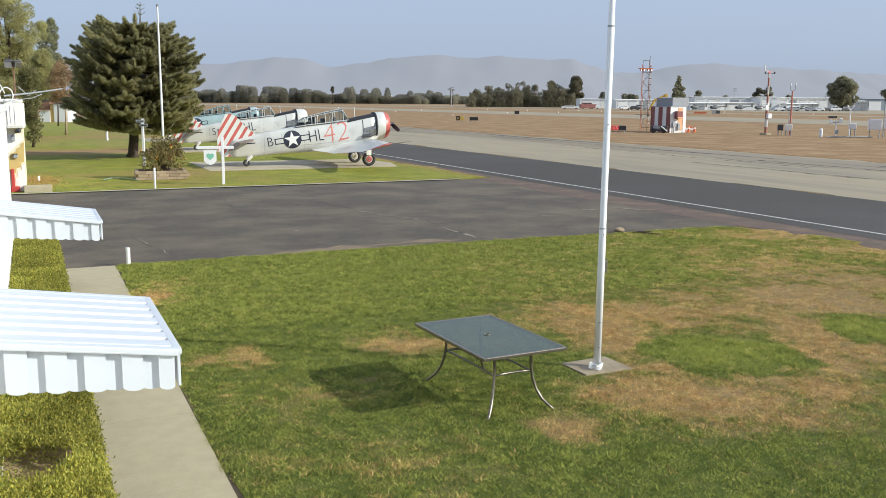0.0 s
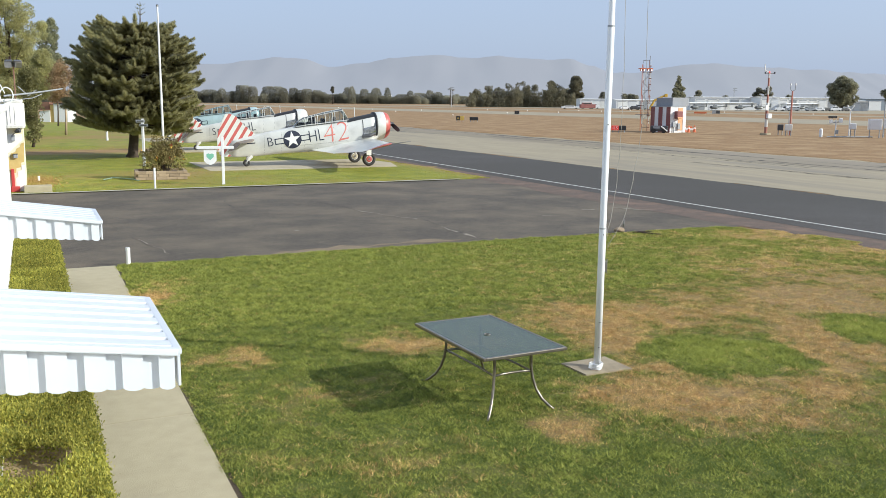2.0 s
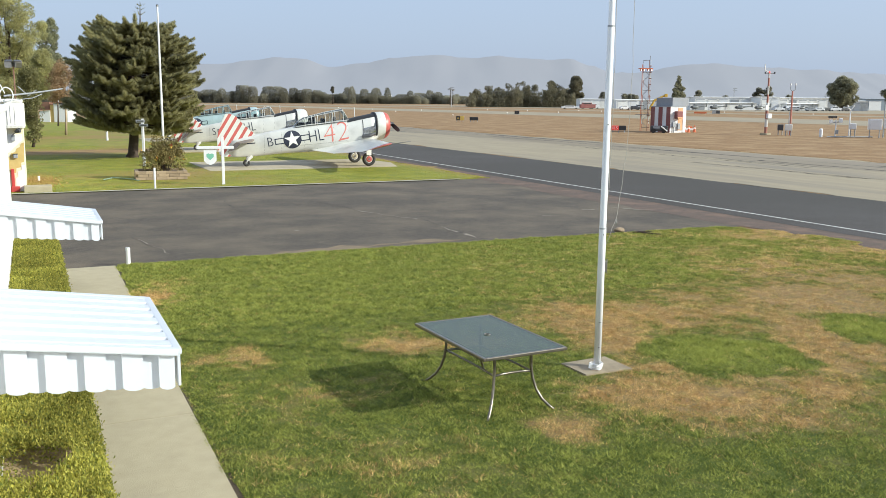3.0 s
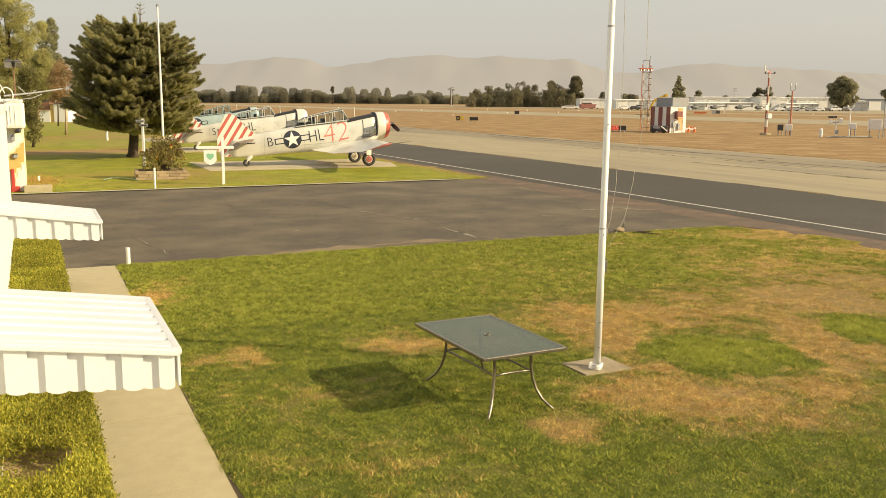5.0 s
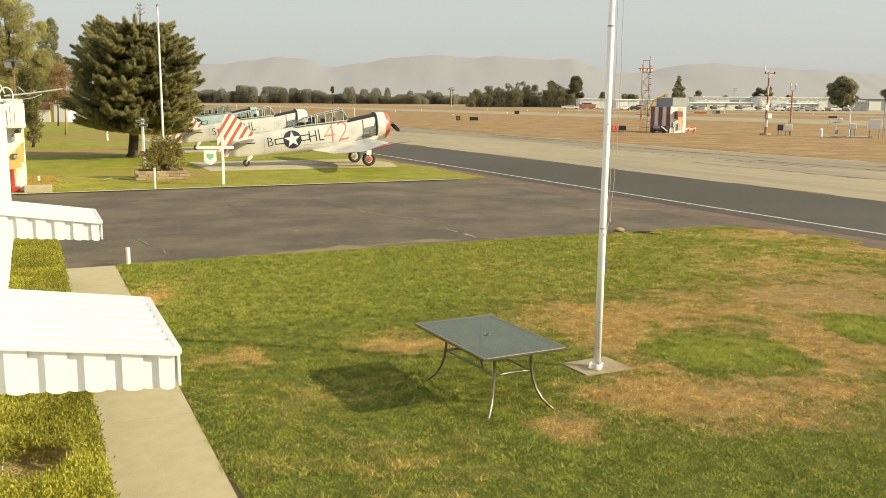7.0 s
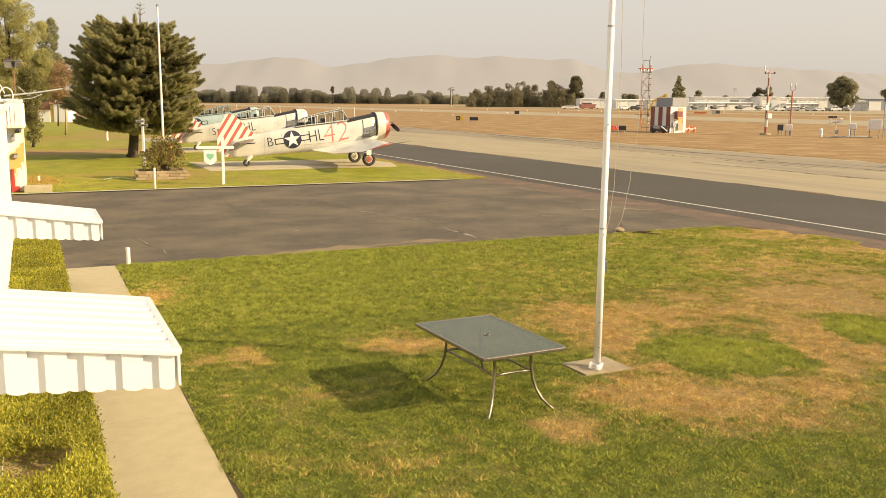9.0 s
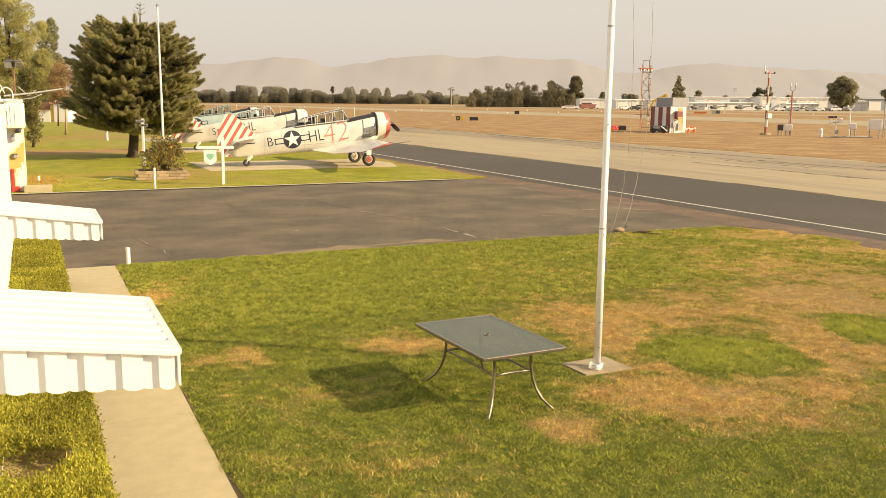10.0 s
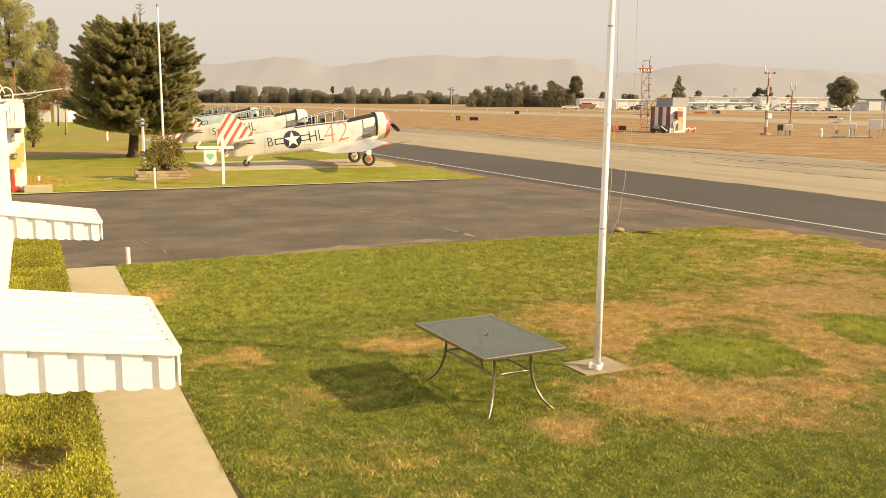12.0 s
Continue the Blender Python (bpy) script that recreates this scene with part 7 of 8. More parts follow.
floodlight_post(spot(39.55, 91.0), 1.75, "white light post with two lamp heads")
for s_, a_, h_ in ((43.9, 90.0, 3.6), (37.1, 97.0, 2.4)):
    tagged(part("slim_post", tb([tuple(spot(s_, a_)), tuple(spot(s_, a_, h_))], [0.05, 0.04], 8), GREY), "slim grey pole beside equipment cabinets", "pole")
fork = thing("sensor_post", pose(*spot(40.75, 90.6), 0, 0, -25), "slim white post with a forked sensor head", "pole")
part("post", tb([(0, 0, 0), (0, 0, 2.7)], [0.07, 0.055], 8), WHITE, fork)
for sx in (-1, 1):
    part("arm", tb([(0, 0, 2.65), (sx * 0.28, 0, 3.05)], 0.04, 6), WHITE, fork)
    part("sensor", tb([(sx * 0.28, 0, 3.05), (sx * 0.30, 0, 3.2)], 0.07, 8), WHITE, fork)
conduit = thing("ground_conduit", pose(*spot(38.4, 90.2), 0, 0, -25), "thin grey conduit laid between equipment cabinets", "conduit")
part("pipe", tb([(0, 0, 0.06), (1.6, 0, 0.06), (4.6, 0.1, 0.06)], 0.06, 8), GREY, conduit)
for q in (0.3, 2.2, 4.3):
    part("saddle", bx((q, 0.03, 0.03), (0.12, 0.2, 0.06), 0.01), CONCRETE, conduit)


def guide_sign(at, w, h, text, lit, dark, label):
    """A low taxiway sign: a lettered panel and a plain dark one on stub legs."""
    root = thing("taxiway_sign", pose(*at, 0, 0, -30), label, "sign")
    part("panel", bx((-w / 4, 0, 0.25 + h / 2), (w / 2, 0.25, h), 0.02), lit, root)
    part("panel", bx((w / 4 + 0.02, 0, 0.25 + h / 2), (w / 2, 0.25, h), 0.02), dark, root)
    for x in (-w * 0.4, 0, w * 0.4):
        part("leg", tb([(x, 0, 0), (x, 0, 0.25)], 0.05, 8), GREY, root)
    if text:
        bm = letters(text, -w / 4, 0.25 + h / 2, h * 0.95, 0)
        for v in bm.verts:
            v.co.y = -0.135
        part("lettering", bm, SIGNYEL if lit is BLACK else WHITE, root)


SIGNRED = mat("sign_red", (0.50, 0.04, 0.03), (0.42, 0.035, 0.03), 2, 0.45, glow=(1.0, 0.08, 0.04), glow_strength=0.25)
SIGNYEL = mat("sign_yellow", (0.62, 0.45, 0.10), (0.55, 0.38, 0.08), 2, 0.5)
guide_sign(spot(19.6, 101.0), 1.6, 0.52, "ILS", SIGNRED, BLACK, "red lettered taxiway sign with a dark panel")
guide_sign(spot(2.7, 150.0), 1.3, 0.7, "A", BLACK, SIGNYEL, "black and yellow taxiway sign in dry grass")
guide_sign(spot(5.0, 150.0), 1.4, 0.55, "", BLACK, BLACK, "black backed taxiway sign in dry grass")
guide_sign(spot(19.0, 235.0), 1.2, 0.8, "", BLACK, BLACK, "distant black taxiway sign")
guide_sign(spot(81.3, 270.0), 2.2, 0.9, "", GREY, DARKGREY, "distant dark taxiway sign near the runway")
guide_sign(spot(76.6, 270.0), 3.6, 0.5, "", ORANGE, ORANGE, "low orange runway marker board")
guide_sign(spot(86.1, 200.0), 1.8, 0.4, "", BLACK, BLACK, "low dark sign beside the runway")

rg = np.random.RandomState(15)
lamp_at = [(700, 260), (745, 300), (800, 200), (860, 330), (895, 240), (930, 310), (985, 260), (1020, 320), (1060, 300), (1275, 300), (1110, 340), (660, 330), (1430, 250), (1330, 300), (600, 380), (540, 420), (470, 450)]
for x_, a_ in lamp_at:
    root = thing("runway_light", pose(*spot((x_ - 784) / 1581.15 * a_, float(a_))), "small white runway edge light on a stub", "lamp", "runway edge lights")
    part("stub", tb([(0, 0, 0), (0, 0, 0.35)], 0.035, 8), GREY, root)
    part("lens", tb([(0, 0, 0.35), (0, 0, 0.55), (0, 0, 0.62)], [0.055, 0.055, 0.02], 10), LAMP, root)

# ---- hangars, helicopters and vehicles across the runway ----
HANGAR = mat("pale_cladding", (0.90, 0.885, 0.84), (0.84, 0.825, 0.775), 0.4, 0.7, wear=(0.6, 0.57, 0.5), wear_scale=0.1)
HELI = mat("grey_green_enamel", (0.20, 0.205, 0.195), (0.15, 0.155, 0.15), 1.5, 0.35)
BLUEGREY = mat("blue_grey_cladding", (0.30, 0.34, 0.38), (0.27, 0.30, 0.34), 0.4, 0.6)


def hangar(x0, x1, ahead, h, deep, material, doors, label):
    s0, s1 = (x0 - 784) / 1581.15 * ahead, (x1 - 784) / 1581.15 * ahead
    w = s1 - s0
    root = thing("hangar", pose(*spot((s0 + s1) / 2, ahead + deep / 2), 0, 0, facing()), label, "building")
    part("wall", bx((0, 0, h / 2), (w, deep, h)), material, root)
    bm = bmesh.new()
    v = [bm.verts.new(p) for p in ((-w / 2 - 0.3, -deep / 2 - 0.4, h), (w / 2 + 0.3, -deep / 2 - 0.4, h), (w / 2 + 0.3, deep / 2 + 0.4, h), (-w / 2 - 0.3, deep / 2 + 0.4, h), (-w / 2 - 0.3, 0, h + 0.35), (w / 2 + 0.3, 0, h + 0.35))]
    for f in ((0, 1, 5, 4), (1, 2, 5), (2, 3, 4, 5), (3, 0, 4), (3, 2, 1, 0)):
        bm.faces.new([v[i] for i in f])
    part("roof", bm, HANGAR if material is HANGAR else GREY, root)
    for i in range(doors):
        c = -w / 2 + (i + 0.5) * w / doors
        d = part("door", bx((c, -deep / 2 - 0.06, h * 0.40), (w / doors * 0.72, 0.1, h * 0.78)), (WHITE, HANGAR, WHITE, GREY)[(i * 7 + int(x0)) % 4], root)
        part("door_rail", bx((c, -deep / 2 - 0.12, h * 0.81), (w / doors * 0.78, 0.1, 0.2)), GREY, d)


hangar(1215, 1330, 440, 3.4, 14, HANGAR, 4, "long low white hangar with dark openings")
hangar(1222, 1342, 470, 6.3, 16, HANGAR, 6, "taller white hangar behind a low one")
hangar(1337, 1370, 455, 6.4, 16, HANGAR, 2, "tall white hangar between longer ones")
hangar(1368, 1470, 480, 6.2, 18, HANGAR, 6, "white hangar with a row of doors")
hangar(1385, 1440, 445, 3.2, 10, HANGAR, 3, "low pale shed before a hangar")
hangar(1498, 1525, 435, 4.6, 10, HANGAR, 2, "small white building with open front")
hangar(1522, 1640, 470, 6.0, 18, BLUEGREY, 4, "grey-blue hangar among trees")
hangar(1085, 1180, 520, 5.0, 16, HANGAR, 5, "white hangar far beyond the tower")
hangar(1022, 1085, 540, 5.2, 16, HANGAR, 3, "white distant building with red trim")


def helicopter(at, turn, material, label):
    root = thing("helicopter", pose(*at, 0, 0, turn), label, "helicopter", "parked helicopters")
    bm = bmesh.new()
    bmesh.ops.create_uvsphere(bm, u_segments=18, v_segments=12, radius=1.0, matrix=Matrix.Translation((0, 0, 1.35)) @ Matrix.Diagonal((2.0, 0.8, 0.72, 1)))
    part("cabin", bm, material, root, "", True)
    bm = bmesh.new()
    bmesh.ops.create_uvsphere(bm, u_segments=14, v_segments=10, radius=1.0, matrix=Matrix.Translation((1.05, 0, 1.5)) @ Matrix.Diagonal((0.85, 0.76, 0.6, 1)))
    part("windscreen", bm, DARKGREY, root, "", True)
    part("tail_boom", tb([(-1.2, 0, 1.6), (-3.6, 0, 1.8), (-5.6, 0, 2.0)], [0.42, 0.22, 0.15], 10), material, root)
    part("tail_fin", bx((-5.6, 0, 2.45), (0.75, 0.10, 1.7), 0.02, None), material, root)
    part("tail_rotor", bx((-5.75, -0.12, 2.3), (0.14, 0.04, 1.5), 0.01, None), DARKGREY, root)
    part("mast", tb([(0, 0, 2.2), (0, 0, 2.85)], 0.12, 8), DARKGREY, root)
    part("engine_cowl", bx((-0.5, 0, 2.15), (1.8, 0.7, 0.45), 0.15), material, root)
    for a in (20, 200):
        part("rotor_blade", bx((2.6, 0, 2.88), (5.0, 0.28, 0.05), 0.01, pose(0, 0, 0, 0, 0.8, a)), DARKGREY, root)
    for y in (-0.9, 0.9):
        part("skid", tb([(1.8, y, 0.25), (1.5, y, 0.06), (-1.5, y, 0.06)], 0.06, 6), DARKGREY, root)
        for x in (0.8, -0.8):
            part("skid_strut", tb([(x, y, 0.06), (x, y * 0.5, 0.8)], 0.05, 6), DARKGREY, root)


for x_, a_, t_, m_ in ((1222, 418, 185, HELI), (1256, 412, 178, HELI), (1300, 412, 172, HELI), (1334, 416, 184, HELI), (1384, 420, 176, WHITE), (1408, 425, 184, HELI)):
    helicopter(spot((x_ - 784) / 1581.15 * a_, float(a_)), t_ - 24.69, m_, "parked helicopter with drooping rotor on the far apron")


def van(at, turn, material, L, h, label):
    root = thing("parked_vehicle", pose(*at, 0, 0, turn), label, "vehicle", "vehicles across the field")
    part("body", bx((0, 0, 0.35 + (h - 0.35) * 0.35), (L, 1.85, (h - 0.35) * 0.7), 0.15), material, root)
    part("cabin", bx((-L * 0.05, 0, h * 0.8), (L * 0.62, 1.7, h * 0.42), 0.2), material, root)
    part("windows", bx((-L * 0.05, 0, h * 0.82), (L * 0.52, 1.74, h * 0.2), 0.05), BLACK, root)
    for x in (-L * 0.32, L * 0.32):
        for y in (-0.85, 0.85):
            part("wheel", tb([(x, y - 0.1, 0.33), (x, y + 0.1, 0.33)], 0.33, 14), RUBBER, root)


for k, (x_, a_, m_, L_, h_) in enumerate(((1035, 480, HUTRED, 8.5, 3.2), (1046, 485, WHITE, 6, 2.6), (1005, 460, WHITE, 9, 1.6), (1100, 430, WHITE, 5, 1.7), (1118, 430, DARKGREY, 5, 1.7), (1128, 440, GREY, 6, 2.4),
                                          (1165, 400, ORANGE, 4.6, 1.6), (1425, 410, GREY, 4.6, 1.6), (1440, 410, WHITE, 4.6, 1.6), (1455, 412, DARKGREY, 4.6, 1.6), (1370, 410, WHITE, 4.6, 1.6), (1468, 412, WHITE, 5, 2),
                                          (1484, 415, DARKGREY, 4.6, 1.6), (1395, 410, GREY, 5, 1.8))):
    van(spot((x_ - 784) / 1581.15 * a_, float(a_)), -24.69 + (0 if k % 3 else 12), m_, L_, h_, ("small", "pale", "plain")[k % 3] + " vehicle parked on the far apron")

YEL = mat("yellow_paint", (0.62, 0.40, 0.05), (0.55, 0.34, 0.04), 2, 0.5)
crane = thing("yellow_lift", pose(*spot(70.5, 300.0), 0, 0, facing()), "yellow lift truck behind the equipment hut", "vehicle")
part("chassis", bx((0, 0, 1.0), (3.6, 2, 1.2), 0.15), YEL, crane)
part("boom", tb([(-2.2, 0, 1.4), (-0.8, 0, 4.1), (2.9, 0, 5.9)], [0.4, 0.36, 0.28], 8), YEL, crane)
part("bucket", bx((3.0, 0, 5.7), (0.9, 0.9, 1.1), 0.1), YEL, crane)
for x in (-1.2, 1.2):
    part("wheel", tb([(x, -1.1, 0.5), (x, -0.8, 0.5)], 0.5, 16), RUBBER, crane)

for x_, a_, h_ in ((797, 560, 12.0), (1290, 560, 12.5), (1197, 560, 10), (1450, 560, 9), (1095, 560, 9)):
    root = thing("field_mast", pose(*spot((x_ - 784) / 1581.15 * a_, float(a_)), 0, 0, facing()), "distant slim floodlight mast", "mast", "distant masts")
    part("pole", tb([(0, 0, 0), (0, 0, h_)], [0.25, 0.15], 6), GREY, root)
    for z in (h_ - 0.2, h_ - 1.3):
        part("crossarm", bx((0.4, 0, z), (2.6, 0.3, 0.35)), GREY, root)


# ---- the light aircraft that taxies by ----
def light_aircraft():
    root = thing("light_aircraft", pose(44.4, 79.0, 0.01, 0, 0, -90), "small white low-wing aircraft taxiing with wheel fairings", "aircraft")
    skin = mat("glossy_white", (0.66, 0.68, 0.68), (0.6, 0.62, 0.62), 1.5, 0.3)
    st = [(2.55, 1.32, 0.12, 0.13), (2.3, 1.32, 0.36, 0.33), (1.6, 1.32, 0.52, 0.45), (0.6, 1.38, 0.60, 0.62), (-0.6, 1.42, 0.58, 0.60), (-1.8, 1.48, 0.36, 0.42), (-3.4, 1.56, 0.18, 0.2), (-4.8, 1.62, 0.07, 0.1)]
    bm = bmesh.new()
    rs = [[bm.verts.new((x, w * math.cos(2 * math.pi * k / 20), z + h * math.sin(2 * math.pi * k / 20))) for k in range(20)] for x, z, w, h in st]
    for a, b in zip(rs, rs[1:]):
        for k in range(20):
            bm.faces.new((a[k], a[(k + 1) % 20], b[(k + 1) % 20], b[k]))
    bm.faces.new(rs[0][::-1])
    bm.faces.new(rs[-1])
    bmesh.ops.recalc_face_normals(bm, faces=bm.faces)
    part("fuselage", bm, skin, root, "", True)
    bm = bmesh.new()
    bmesh.ops.create_uvsphere(bm, u_segments=18, v_segments=12, radius=1, matrix=Matrix.Translation((0.05, 0, 1.80)) @ Matrix.Diagonal((1.30, 0.56, 0.44, 1)))
    part("cabin_glass", bm, DARKGREY, root, "dark tinted cabin windows", True)
    part("cabin_roof", bx((-0.25, 0, 2.20), (1.5, 0.80, 0.12), 0.05), skin, root)
    trim_blue = mat("livery_blue", (0.05, 0.12, 0.30), (0.06, 0.14, 0.33), 3, 0.4)
    for sy in (-1, 1):
        for x in (0.75, 0.05, -0.7):
            part("cabin_pillar", tb([(x, sy * 0.60, 1.55), (x - 0.12, sy * 0.50, 1.95), (x - 0.2, sy * 0.36, 2.2)], 0.045, 6), skin, root)
        part("livery_stripe", tb([(1.6, sy * 0.50, 1.36), (0.6, sy * 0.595, 1.40), (-0.6, sy * 0.575, 1.44), (-1.8, sy * 0.36, 1.50), (-3.4, sy * 0.18, 1.58)], [0.035, 0.05, 0.05, 0.04, 0.02], 6), trim_blue, root, "blue livery stripe")
    for sy in (-1, 1):
        part("wing", foil(bmesh.new(), [((0.75, sy * 0.4, 1.0), (-0.75, sy * 0.4, 0.98), 0.2, (0, 0, 1)), ((0.5, sy * 4.4, 1.22), (-0.45, sy * 4.4, 1.20), 0.12, (0, 0, 1)), ((0.3, sy * 5.8, 1.30), (-0.3, sy * 5.8, 1.29), 0.06, (0, 0, 1))]), skin, root)
        part("tailplane", foil(bmesh.new(), [((-4.2, sy * 0.05, 1.75), (-5.1, sy * 0.05, 1.74), 0.09, (0, 0, 1)), ((-4.5, sy * 1.9, 1.75), (-5.0, sy * 1.9, 1.74), 0.05, (0, 0, 1))]), skin, root)
        part("gear_leg", tb([(-0.25, sy * 0.5, 0.95), (-0.3, sy * 1.3, 0.2)], [0.06, 0.04], 8), skin, root)
        part("wheel_fairing", tb([(0.1, sy * 1.35, 0.2), (-0.25, sy * 1.35, 0.24), (-0.7, sy * 1.35, 0.2)], [0.06, 0.17, 0.03], 10), skin, root)
        part("wheel", tb([(-0.25, sy * 1.35 - 0.06, 0.17), (-0.25, sy * 1.35 + 0.06, 0.17)], 0.17, 14), RUBBER, root)
    part("fin", foil(bmesh.new(), [((-3.7, 0, 1.7), (-5.0, 0, 1.65), 0.09, (0, 1, 0)), ((-4.6, 0, 2.95), (-5.15, 0, 2.95), 0.05, (0, 1, 0))]), skin, root)
    part("nose_leg", tb([(1.6, 0, 0.95), (1.75, 0, 0.2)], 0.045, 8), skin, root)
    part("nose_wheel", tb([(1.78, -0.06, 0.17), (1.78, 0.06, 0.17)], 0.17, 14), RUBBER, root)
    part("wheel_fairing", tb([(2.1, 0, 0.2), (1.8, 0, 0.25), (1.4, 0, 0.2)], [0.05, 0.15, 0.03], 10), skin, root)
    hub = part("spinner", tb([(2.5, 0, 1.32), (2.7, 0, 1.32), (2.85, 0, 1.32)], [0.16, 0.13, 0.02], 12), skin, root)
    for a in (80, 260):
        part("propeller_blade", bx((0, 0, 0.48), (0.05, 0.13, 0.95), 0.02, Matrix.Translation((2.62, 0, 1.32)) @ Matrix.Rotation(radians(a - 80 + 8), 4, "X")), GREY, hub)
    # a low-slung airframe: everything over the wheels sits lower
    for ob in root.children_recursive:
        for v in ob.data.vertices:
            if v.co.z > 0.4:
                v.co.z = 0.4 + (v.co.z - 0.4) * 0.83
    return root


taxiing = light_aircraft()


# ---- the van that drives by ----
def work_van():
    """A white panel van, its nose towards +x and its left side towards +y."""
    root = thing("work_van", pose(25.3, -70, 0.016, 0, 0, 90), "white work van with red roof ladder and blue side emblem", "van")
    paint = mat("van_white", (0.74, 0.76, 0.78), (0.70, 0.72, 0.74), 1.5, 0.3)
    pane = mat("van_glass", (0.02, 0.024, 0.026), (0.03, 0.034, 0.036), 2, 0.08)
    side = [(-2.75, 0.48), (-2.78, 1.0), (-2.74, 1.7), (-2.66, 2.08), (-2.45, 2.20), (0.6, 2.22), (1.05, 2.14), (1.35, 2.0), (1.95, 1.42), (2.45, 1.24), (2.68, 1.05), (2.76, 0.7), (2.72, 0.42)]

    def wide(z):
        return 1.0 if z < 1.15 else 1.0 - 0.15 * ((z - 1.15) / 1.05) ** 1.3

    bm = bmesh.new()
    rings = []
    for q in (-1, -0.88, 0, 0.88, 1):
        drop = 0.05 if abs(q) == 1 else 0.0
        rings.append([bm.verts.new((x * (1 - 0.012 * (abs(q) == 1)), q * wide(z), z - (drop if z > 2.0 else 0))) for x, z in side])
    k = len(side)
    for a, b in zip(rings, rings[1:]):
        for i in range(k):
            bm.faces.new((a[i], a[(i + 1) % k], b[(i + 1) % k], b[i]))
    bm.faces.new(rings[0])
    bm.faces.new(rings[-1][::-1])
    bmesh.ops.recalc_face_normals(bm, faces=bm.faces)
    body = part("body", bm, paint, root)

    def on_flank(name, pts, material, sy, lift, parent, lab=""):
        b2 = bmesh.new()
        b2.faces.new([b2.verts.new((x, sy * (wide(z) + lift), z)) for x, z in pts])
        return part(name, b2, material, parent, lab)

    for sy in (-1, 1):
        on_flank("front_window", [(0.55, 1.30), (1.72, 1.30), (1.62, 1.48), (1.18, 1.92), (0.95, 1.98), (0.62, 1.98)], pane, sy, 0.012, body, "dark front door window")
        on_flank("side_window", [(-0.62, 1.30), (0.38, 1.30), (0.36, 1.96), (-0.66, 1.96)], pane, sy, 0.012, body, "dark sliding door window")
        on_flank("emblem", [(-1.95, 1.56), (-1.45, 1.62), (-1.28, 1.72), (-0.80, 1.56), (-1.22, 1.60), (-1.40, 1.52)], mat("emblem_blue", (0.04, 0.12, 0.42), (0.05, 0.14, 0.46), 3, 0.5), sy, 0.010, body, "plain blue emblem")
        on_flank("lettering", [(-1.85, 1.22), (-1.0, 1.22), (-1.0, 1.30), (-1.85, 1.30)], GREY, sy, 0.010, body, "grey bar of lettering")
        on_flank("sill_moulding", [(-2.5, 0.50), (-2.05, 0.50), (-2.05, 0.72), (-2.5, 0.72)], DARKGREY, sy, 0.008, body)
        on_flank("sill_moulding", [(-1.2, 0.46), (1.2, 0.46), (1.2, 0.72), (-1.2, 0.72)], DARKGREY, sy, 0.008, body, "dark lower side moulding")
        for x in (0.47, -0.72):
            on_flank("door_seam", [(x - 0.008, 0.75), (x + 0.008, 0.75), (x + 0.008, 2.05), (x - 0.008, 2.05)], DARKGREY, sy, 0.006, body)
        on_flank("door_handle", [(0.60, 1.08), (0.78, 1.08), (0.78, 1.13), (0.60, 1.13)], DARKGREY, sy, 0.014, body)
        part("mirror", bx((1.62, sy * 1.12, 1.38), (0.14, 0.22, 0.30), 0.04), paint, body)
        part("tail_lamp", bx((-2.765, sy * 0.93, 1.22), (0.05, 0.10, 0.42), 0.015), RED, body, "red tail lamp")
        part("headlamp", bx((2.56, sy * 0.80, 0.98), (0.24, 0.24, 0.20), 0.05), WHITE, body)
        part("rear_window", bx((-2.757, sy * 0.42, 1.62), (0.05, 0.62, 0.50), 0.015), pane, body)
        for x in (-1.65, 1.65):
            arch_pts = [(x + 0.43 * math.cos(math.pi * j / 12), 0.42 + 0.43 * math.sin(math.pi * j / 12)) for j in range(13)]
            on_flank("wheel_arch", arch_pts, BLACK, sy, 0.010, body)
            wheel = part("wheel", tb([(x, sy * 0.80, 0.35), (x, sy * 1.0, 0.35), (x, sy * 1.03, 0.35)], [0.35, 0.35, 0.31], 24), RUBBER, root, "black tyre")
            part("rim", tb([(x, sy * 1.0, 0.35), (x, sy * 1.045, 0.35)], [0.22, 0.20], 18), GREY, wheel, "grey steel rim")
    glass = bmesh.new()
    glass.faces.new([glass.verts.new(p) for p in ((1.38, -0.76, 2.0), (1.38, 0.76, 2.0), (1.95, 0.86, 1.45), (1.95, -0.86, 1.45))])
    for v in glass.verts:
        v.co += Vector((0.012, 0, 0.012))
    part("windscreen", glass, pane, body)
    part("bumper", bx((-2.80, 0, 0.55), (0.12, 1.86, 0.22), 0.04), DARKGREY, body)
    part("bumper", bx((2.74, 0, 0.50), (0.12, 1.8, 0.26), 0.05), DARKGREY, body)
    for x in (-2.2, -0.9, 0.4):
        part("rack_bar", bx((x, 0, 2.30), (0.06, 1.6, 0.06), 0.01), DARKGREY, root)
        for sy in (-1, 1):
            part("rack_foot", bx((x, sy * 0.74, 2.24), (0.06, 0.05, 0.14), 0.01), DARKGREY, root)
    ladder = part("ladder", bx((-0.9, 0.62, 2.40), (4.0, 0.06, 0.13), 0.015), RED, root, "red roof ladder")
    part("ladder_rail", bx((-0.9, 0.18, 2.40), (4.0, 0.06, 0.13), 0.015), RED, ladder)
    for j in range(12):
        part("rung", tb([(-2.7 + j * 0.33, 0.18, 2.40), (-2.7 + j * 0.33, 0.62, 2.40)], 0.02, 6), GREY, ladder)
    return root


van_by = work_van()


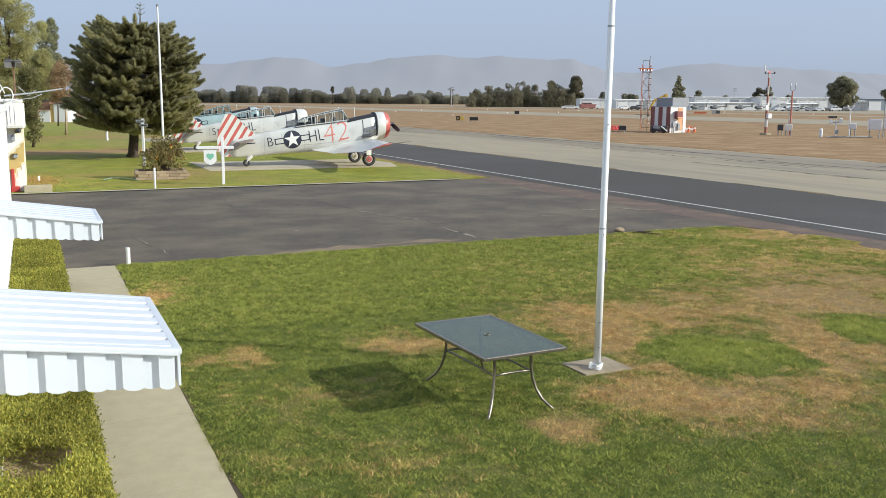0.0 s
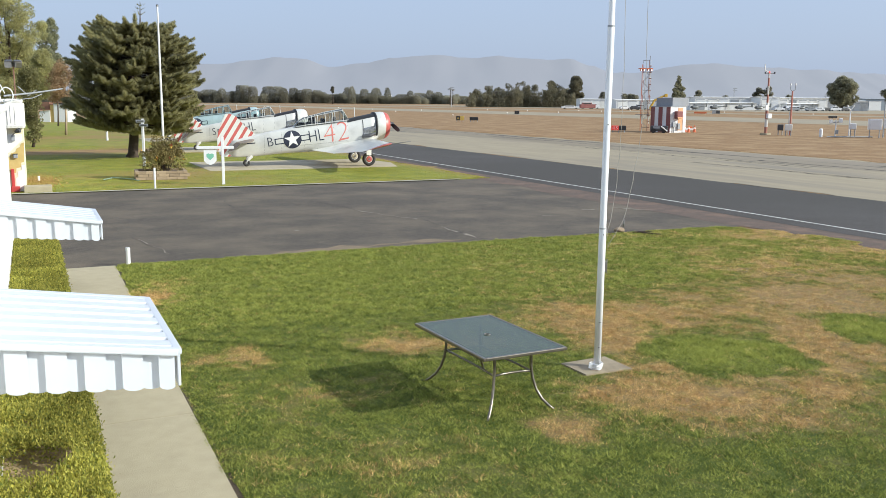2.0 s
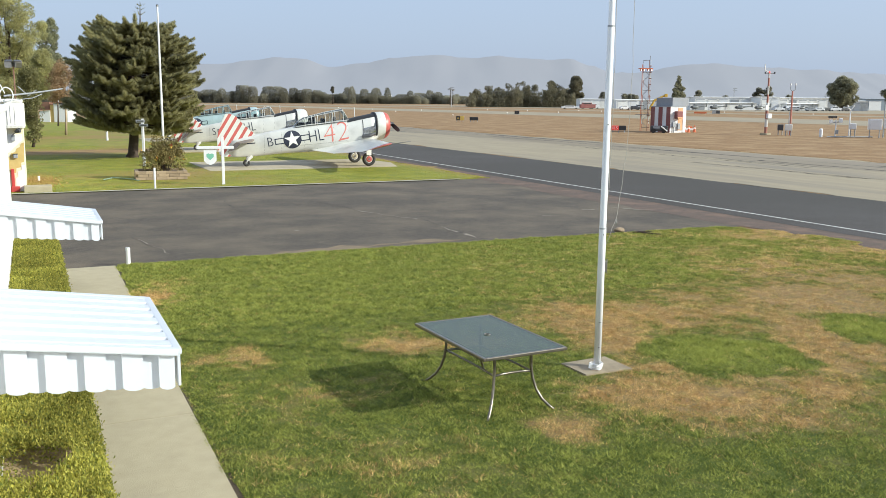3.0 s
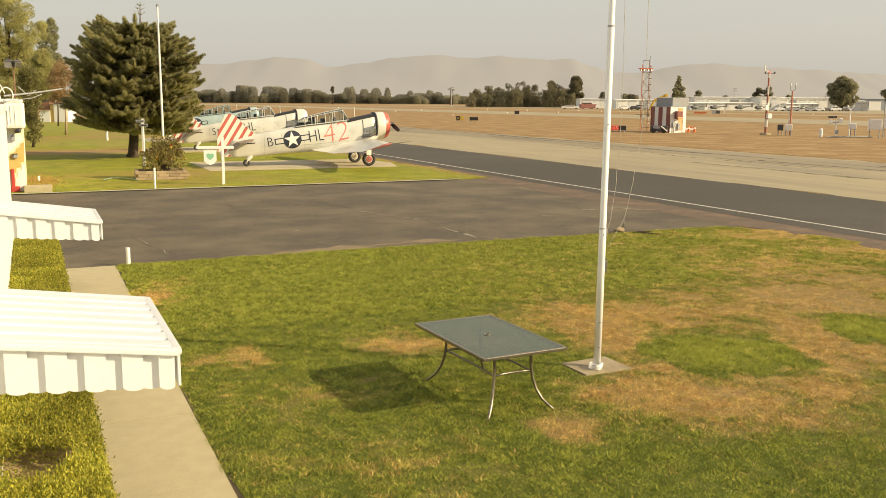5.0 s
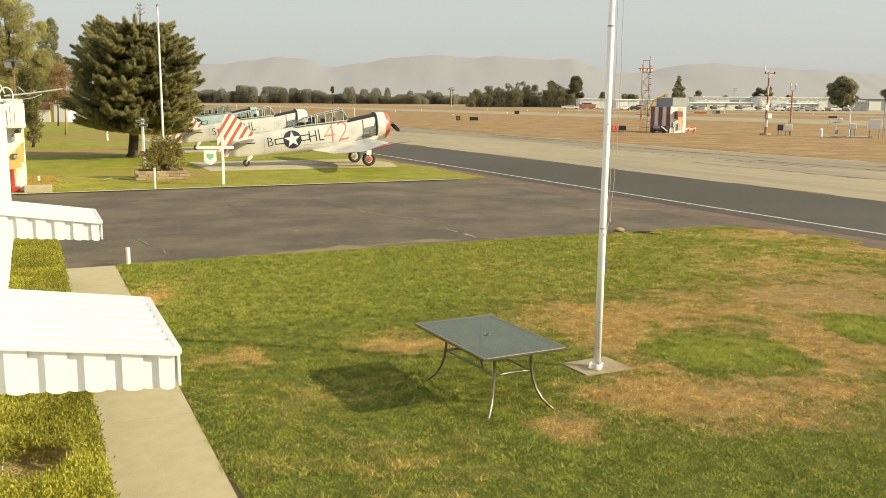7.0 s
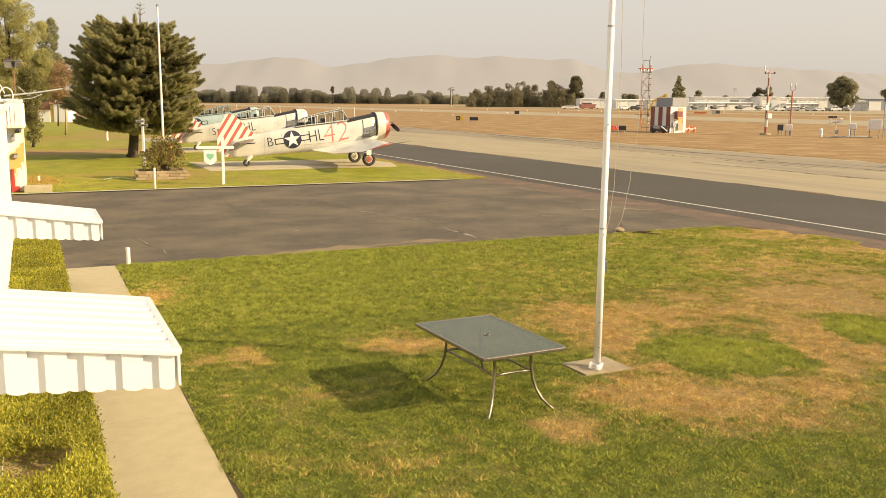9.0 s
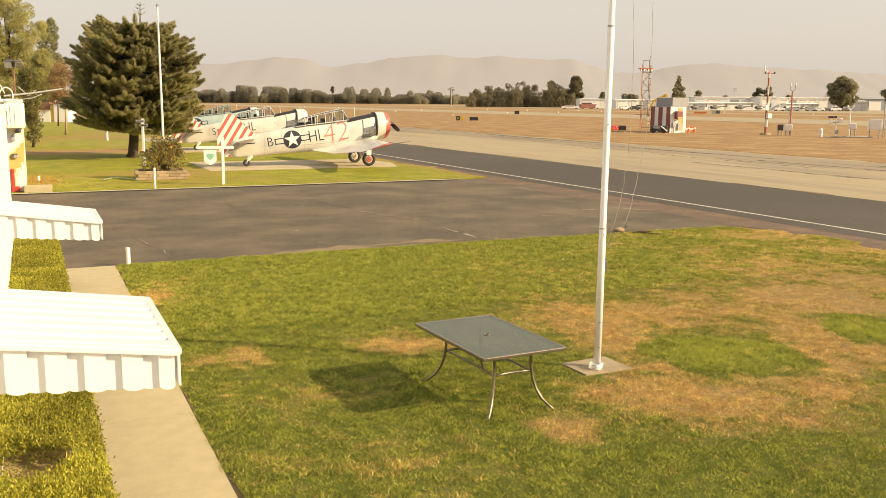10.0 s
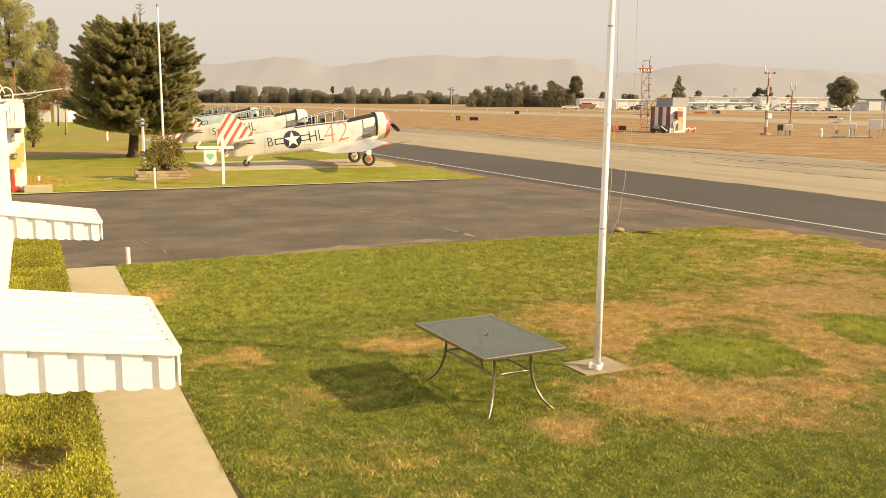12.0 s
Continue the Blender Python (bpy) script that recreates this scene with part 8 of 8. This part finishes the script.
# ---- the halyard: two loose lines that swing round the flagpole ----
def line(shape, hook, label):
    """A line hung from the pole's top; shape gives its distance from the pole at each height."""
    root = thing("halyard", pose(*POLE), label, "rope", "halyard lines")
    hs, rs = [p[0] for p in shape], [p[1] for p in shape]
    pts = []
    for k in range(60):
        z = hs[0] + (hs[-1] - hs[0]) * (k / 59) ** 1.5
        soft = [float(np.interp(z + d, hs, rs)) for d in (-0.12, 0.0, 0.12)]
        pts.append((sum(soft) / 3 + 0.004 * math.sin(k * 1.9), 0.005 * math.sin(k * 1.3), z))
    part("line", tube(bmesh.new(), pts, 0.003, 6), ROPE, root)
    if hook:
        r = float(np.interp(hook, hs, rs))
        part("snap_hook", tb([(r, 0, hook - 0.04), (r + 0.004, 0, hook), (r + 0.012, 0, hook + 0.05)], [0.008, 0.014, 0.006], 8), STEEL, root)
    return root


ROPE = mat("rope", (0.46, 0.43, 0.37), (0.38, 0.35, 0.30), 30, 0.9)
line_a = line([(1.55, 0.055), (1.85, 0.15), (2.17, 0.23), (2.85, 0.30), (3.9, 0.31), (4.6, 0.28), (6.5, 0.19), (8.5, 0.06)], 0, "white halyard line hanging loose from the flagpole")
line_b = line([(1.55, 0.055), (1.74, 0.20), (1.84, 0.29), (2.17, 0.36), (2.85, 0.48), (3.6, 0.52), (4.6, 0.50), (6.5, 0.34), (8.5, 0.06)], 1.84, "longer white halyard line bellying out in wind")


def motions():
    """A van and a light aircraft pass once each; the halyard lines swing in the wind."""
    def along(y):
        return pose(44.4, y, 0.022, 0, 0, -90)

    walk(taxiing, [(0.0, along(1350)), (5.8, along(1250)), (5.9, along(1000)), (6.0, along(76.5)), (6.1, along(-120)), (6.2, along(-160)), (12.0, along(-420))])

    def van_at(y):
        return pose(25.3, y, 0.016, 0, 0, 90)

    walk(van_by, [(0.0, van_at(-80)), (2.1, van_at(-40)), (2.2, van_at(22.1)), (2.3, van_at(880)), (12.0, van_at(960))])

    def swing(a):
        return pose(*POLE, 0, 0, 55.2 - a)

    walk(line_a, [(t, swing(a)) for t, a in ((0, 2), (0.5, 2), (1.0, 13), (1.5, 23), (2.0, 40), (2.5, 40), (3.0, 16), (4.0, 27), (5.0, 38), (5.5, 78), (5.8, 24), (6.0, 7), (6.5, 16), (7.0, 19),
                                             (8.0, 25), (9.0, 32), (9.5, 28), (10.0, 78), (10.5, 28), (11.0, 49), (11.5, 25), (12.0, 22))])
    walk(line_b, [(t, swing(a)) for t, a in ((0, 3), (0.5, 4), (1.0, 18), (1.5, 36), (2.0, 63), (2.5, 38), (3.0, 36), (4.0, 50), (5.0, 64), (5.5, 70), (5.8, 30), (6.0, 12), (6.5, 16), (7.0, 19),
                                             (8.0, 36), (9.0, 54), (9.5, 25), (10.0, 84), (10.5, 51), (11.0, 49), (11.5, 23), (12.0, 41))])


motions()
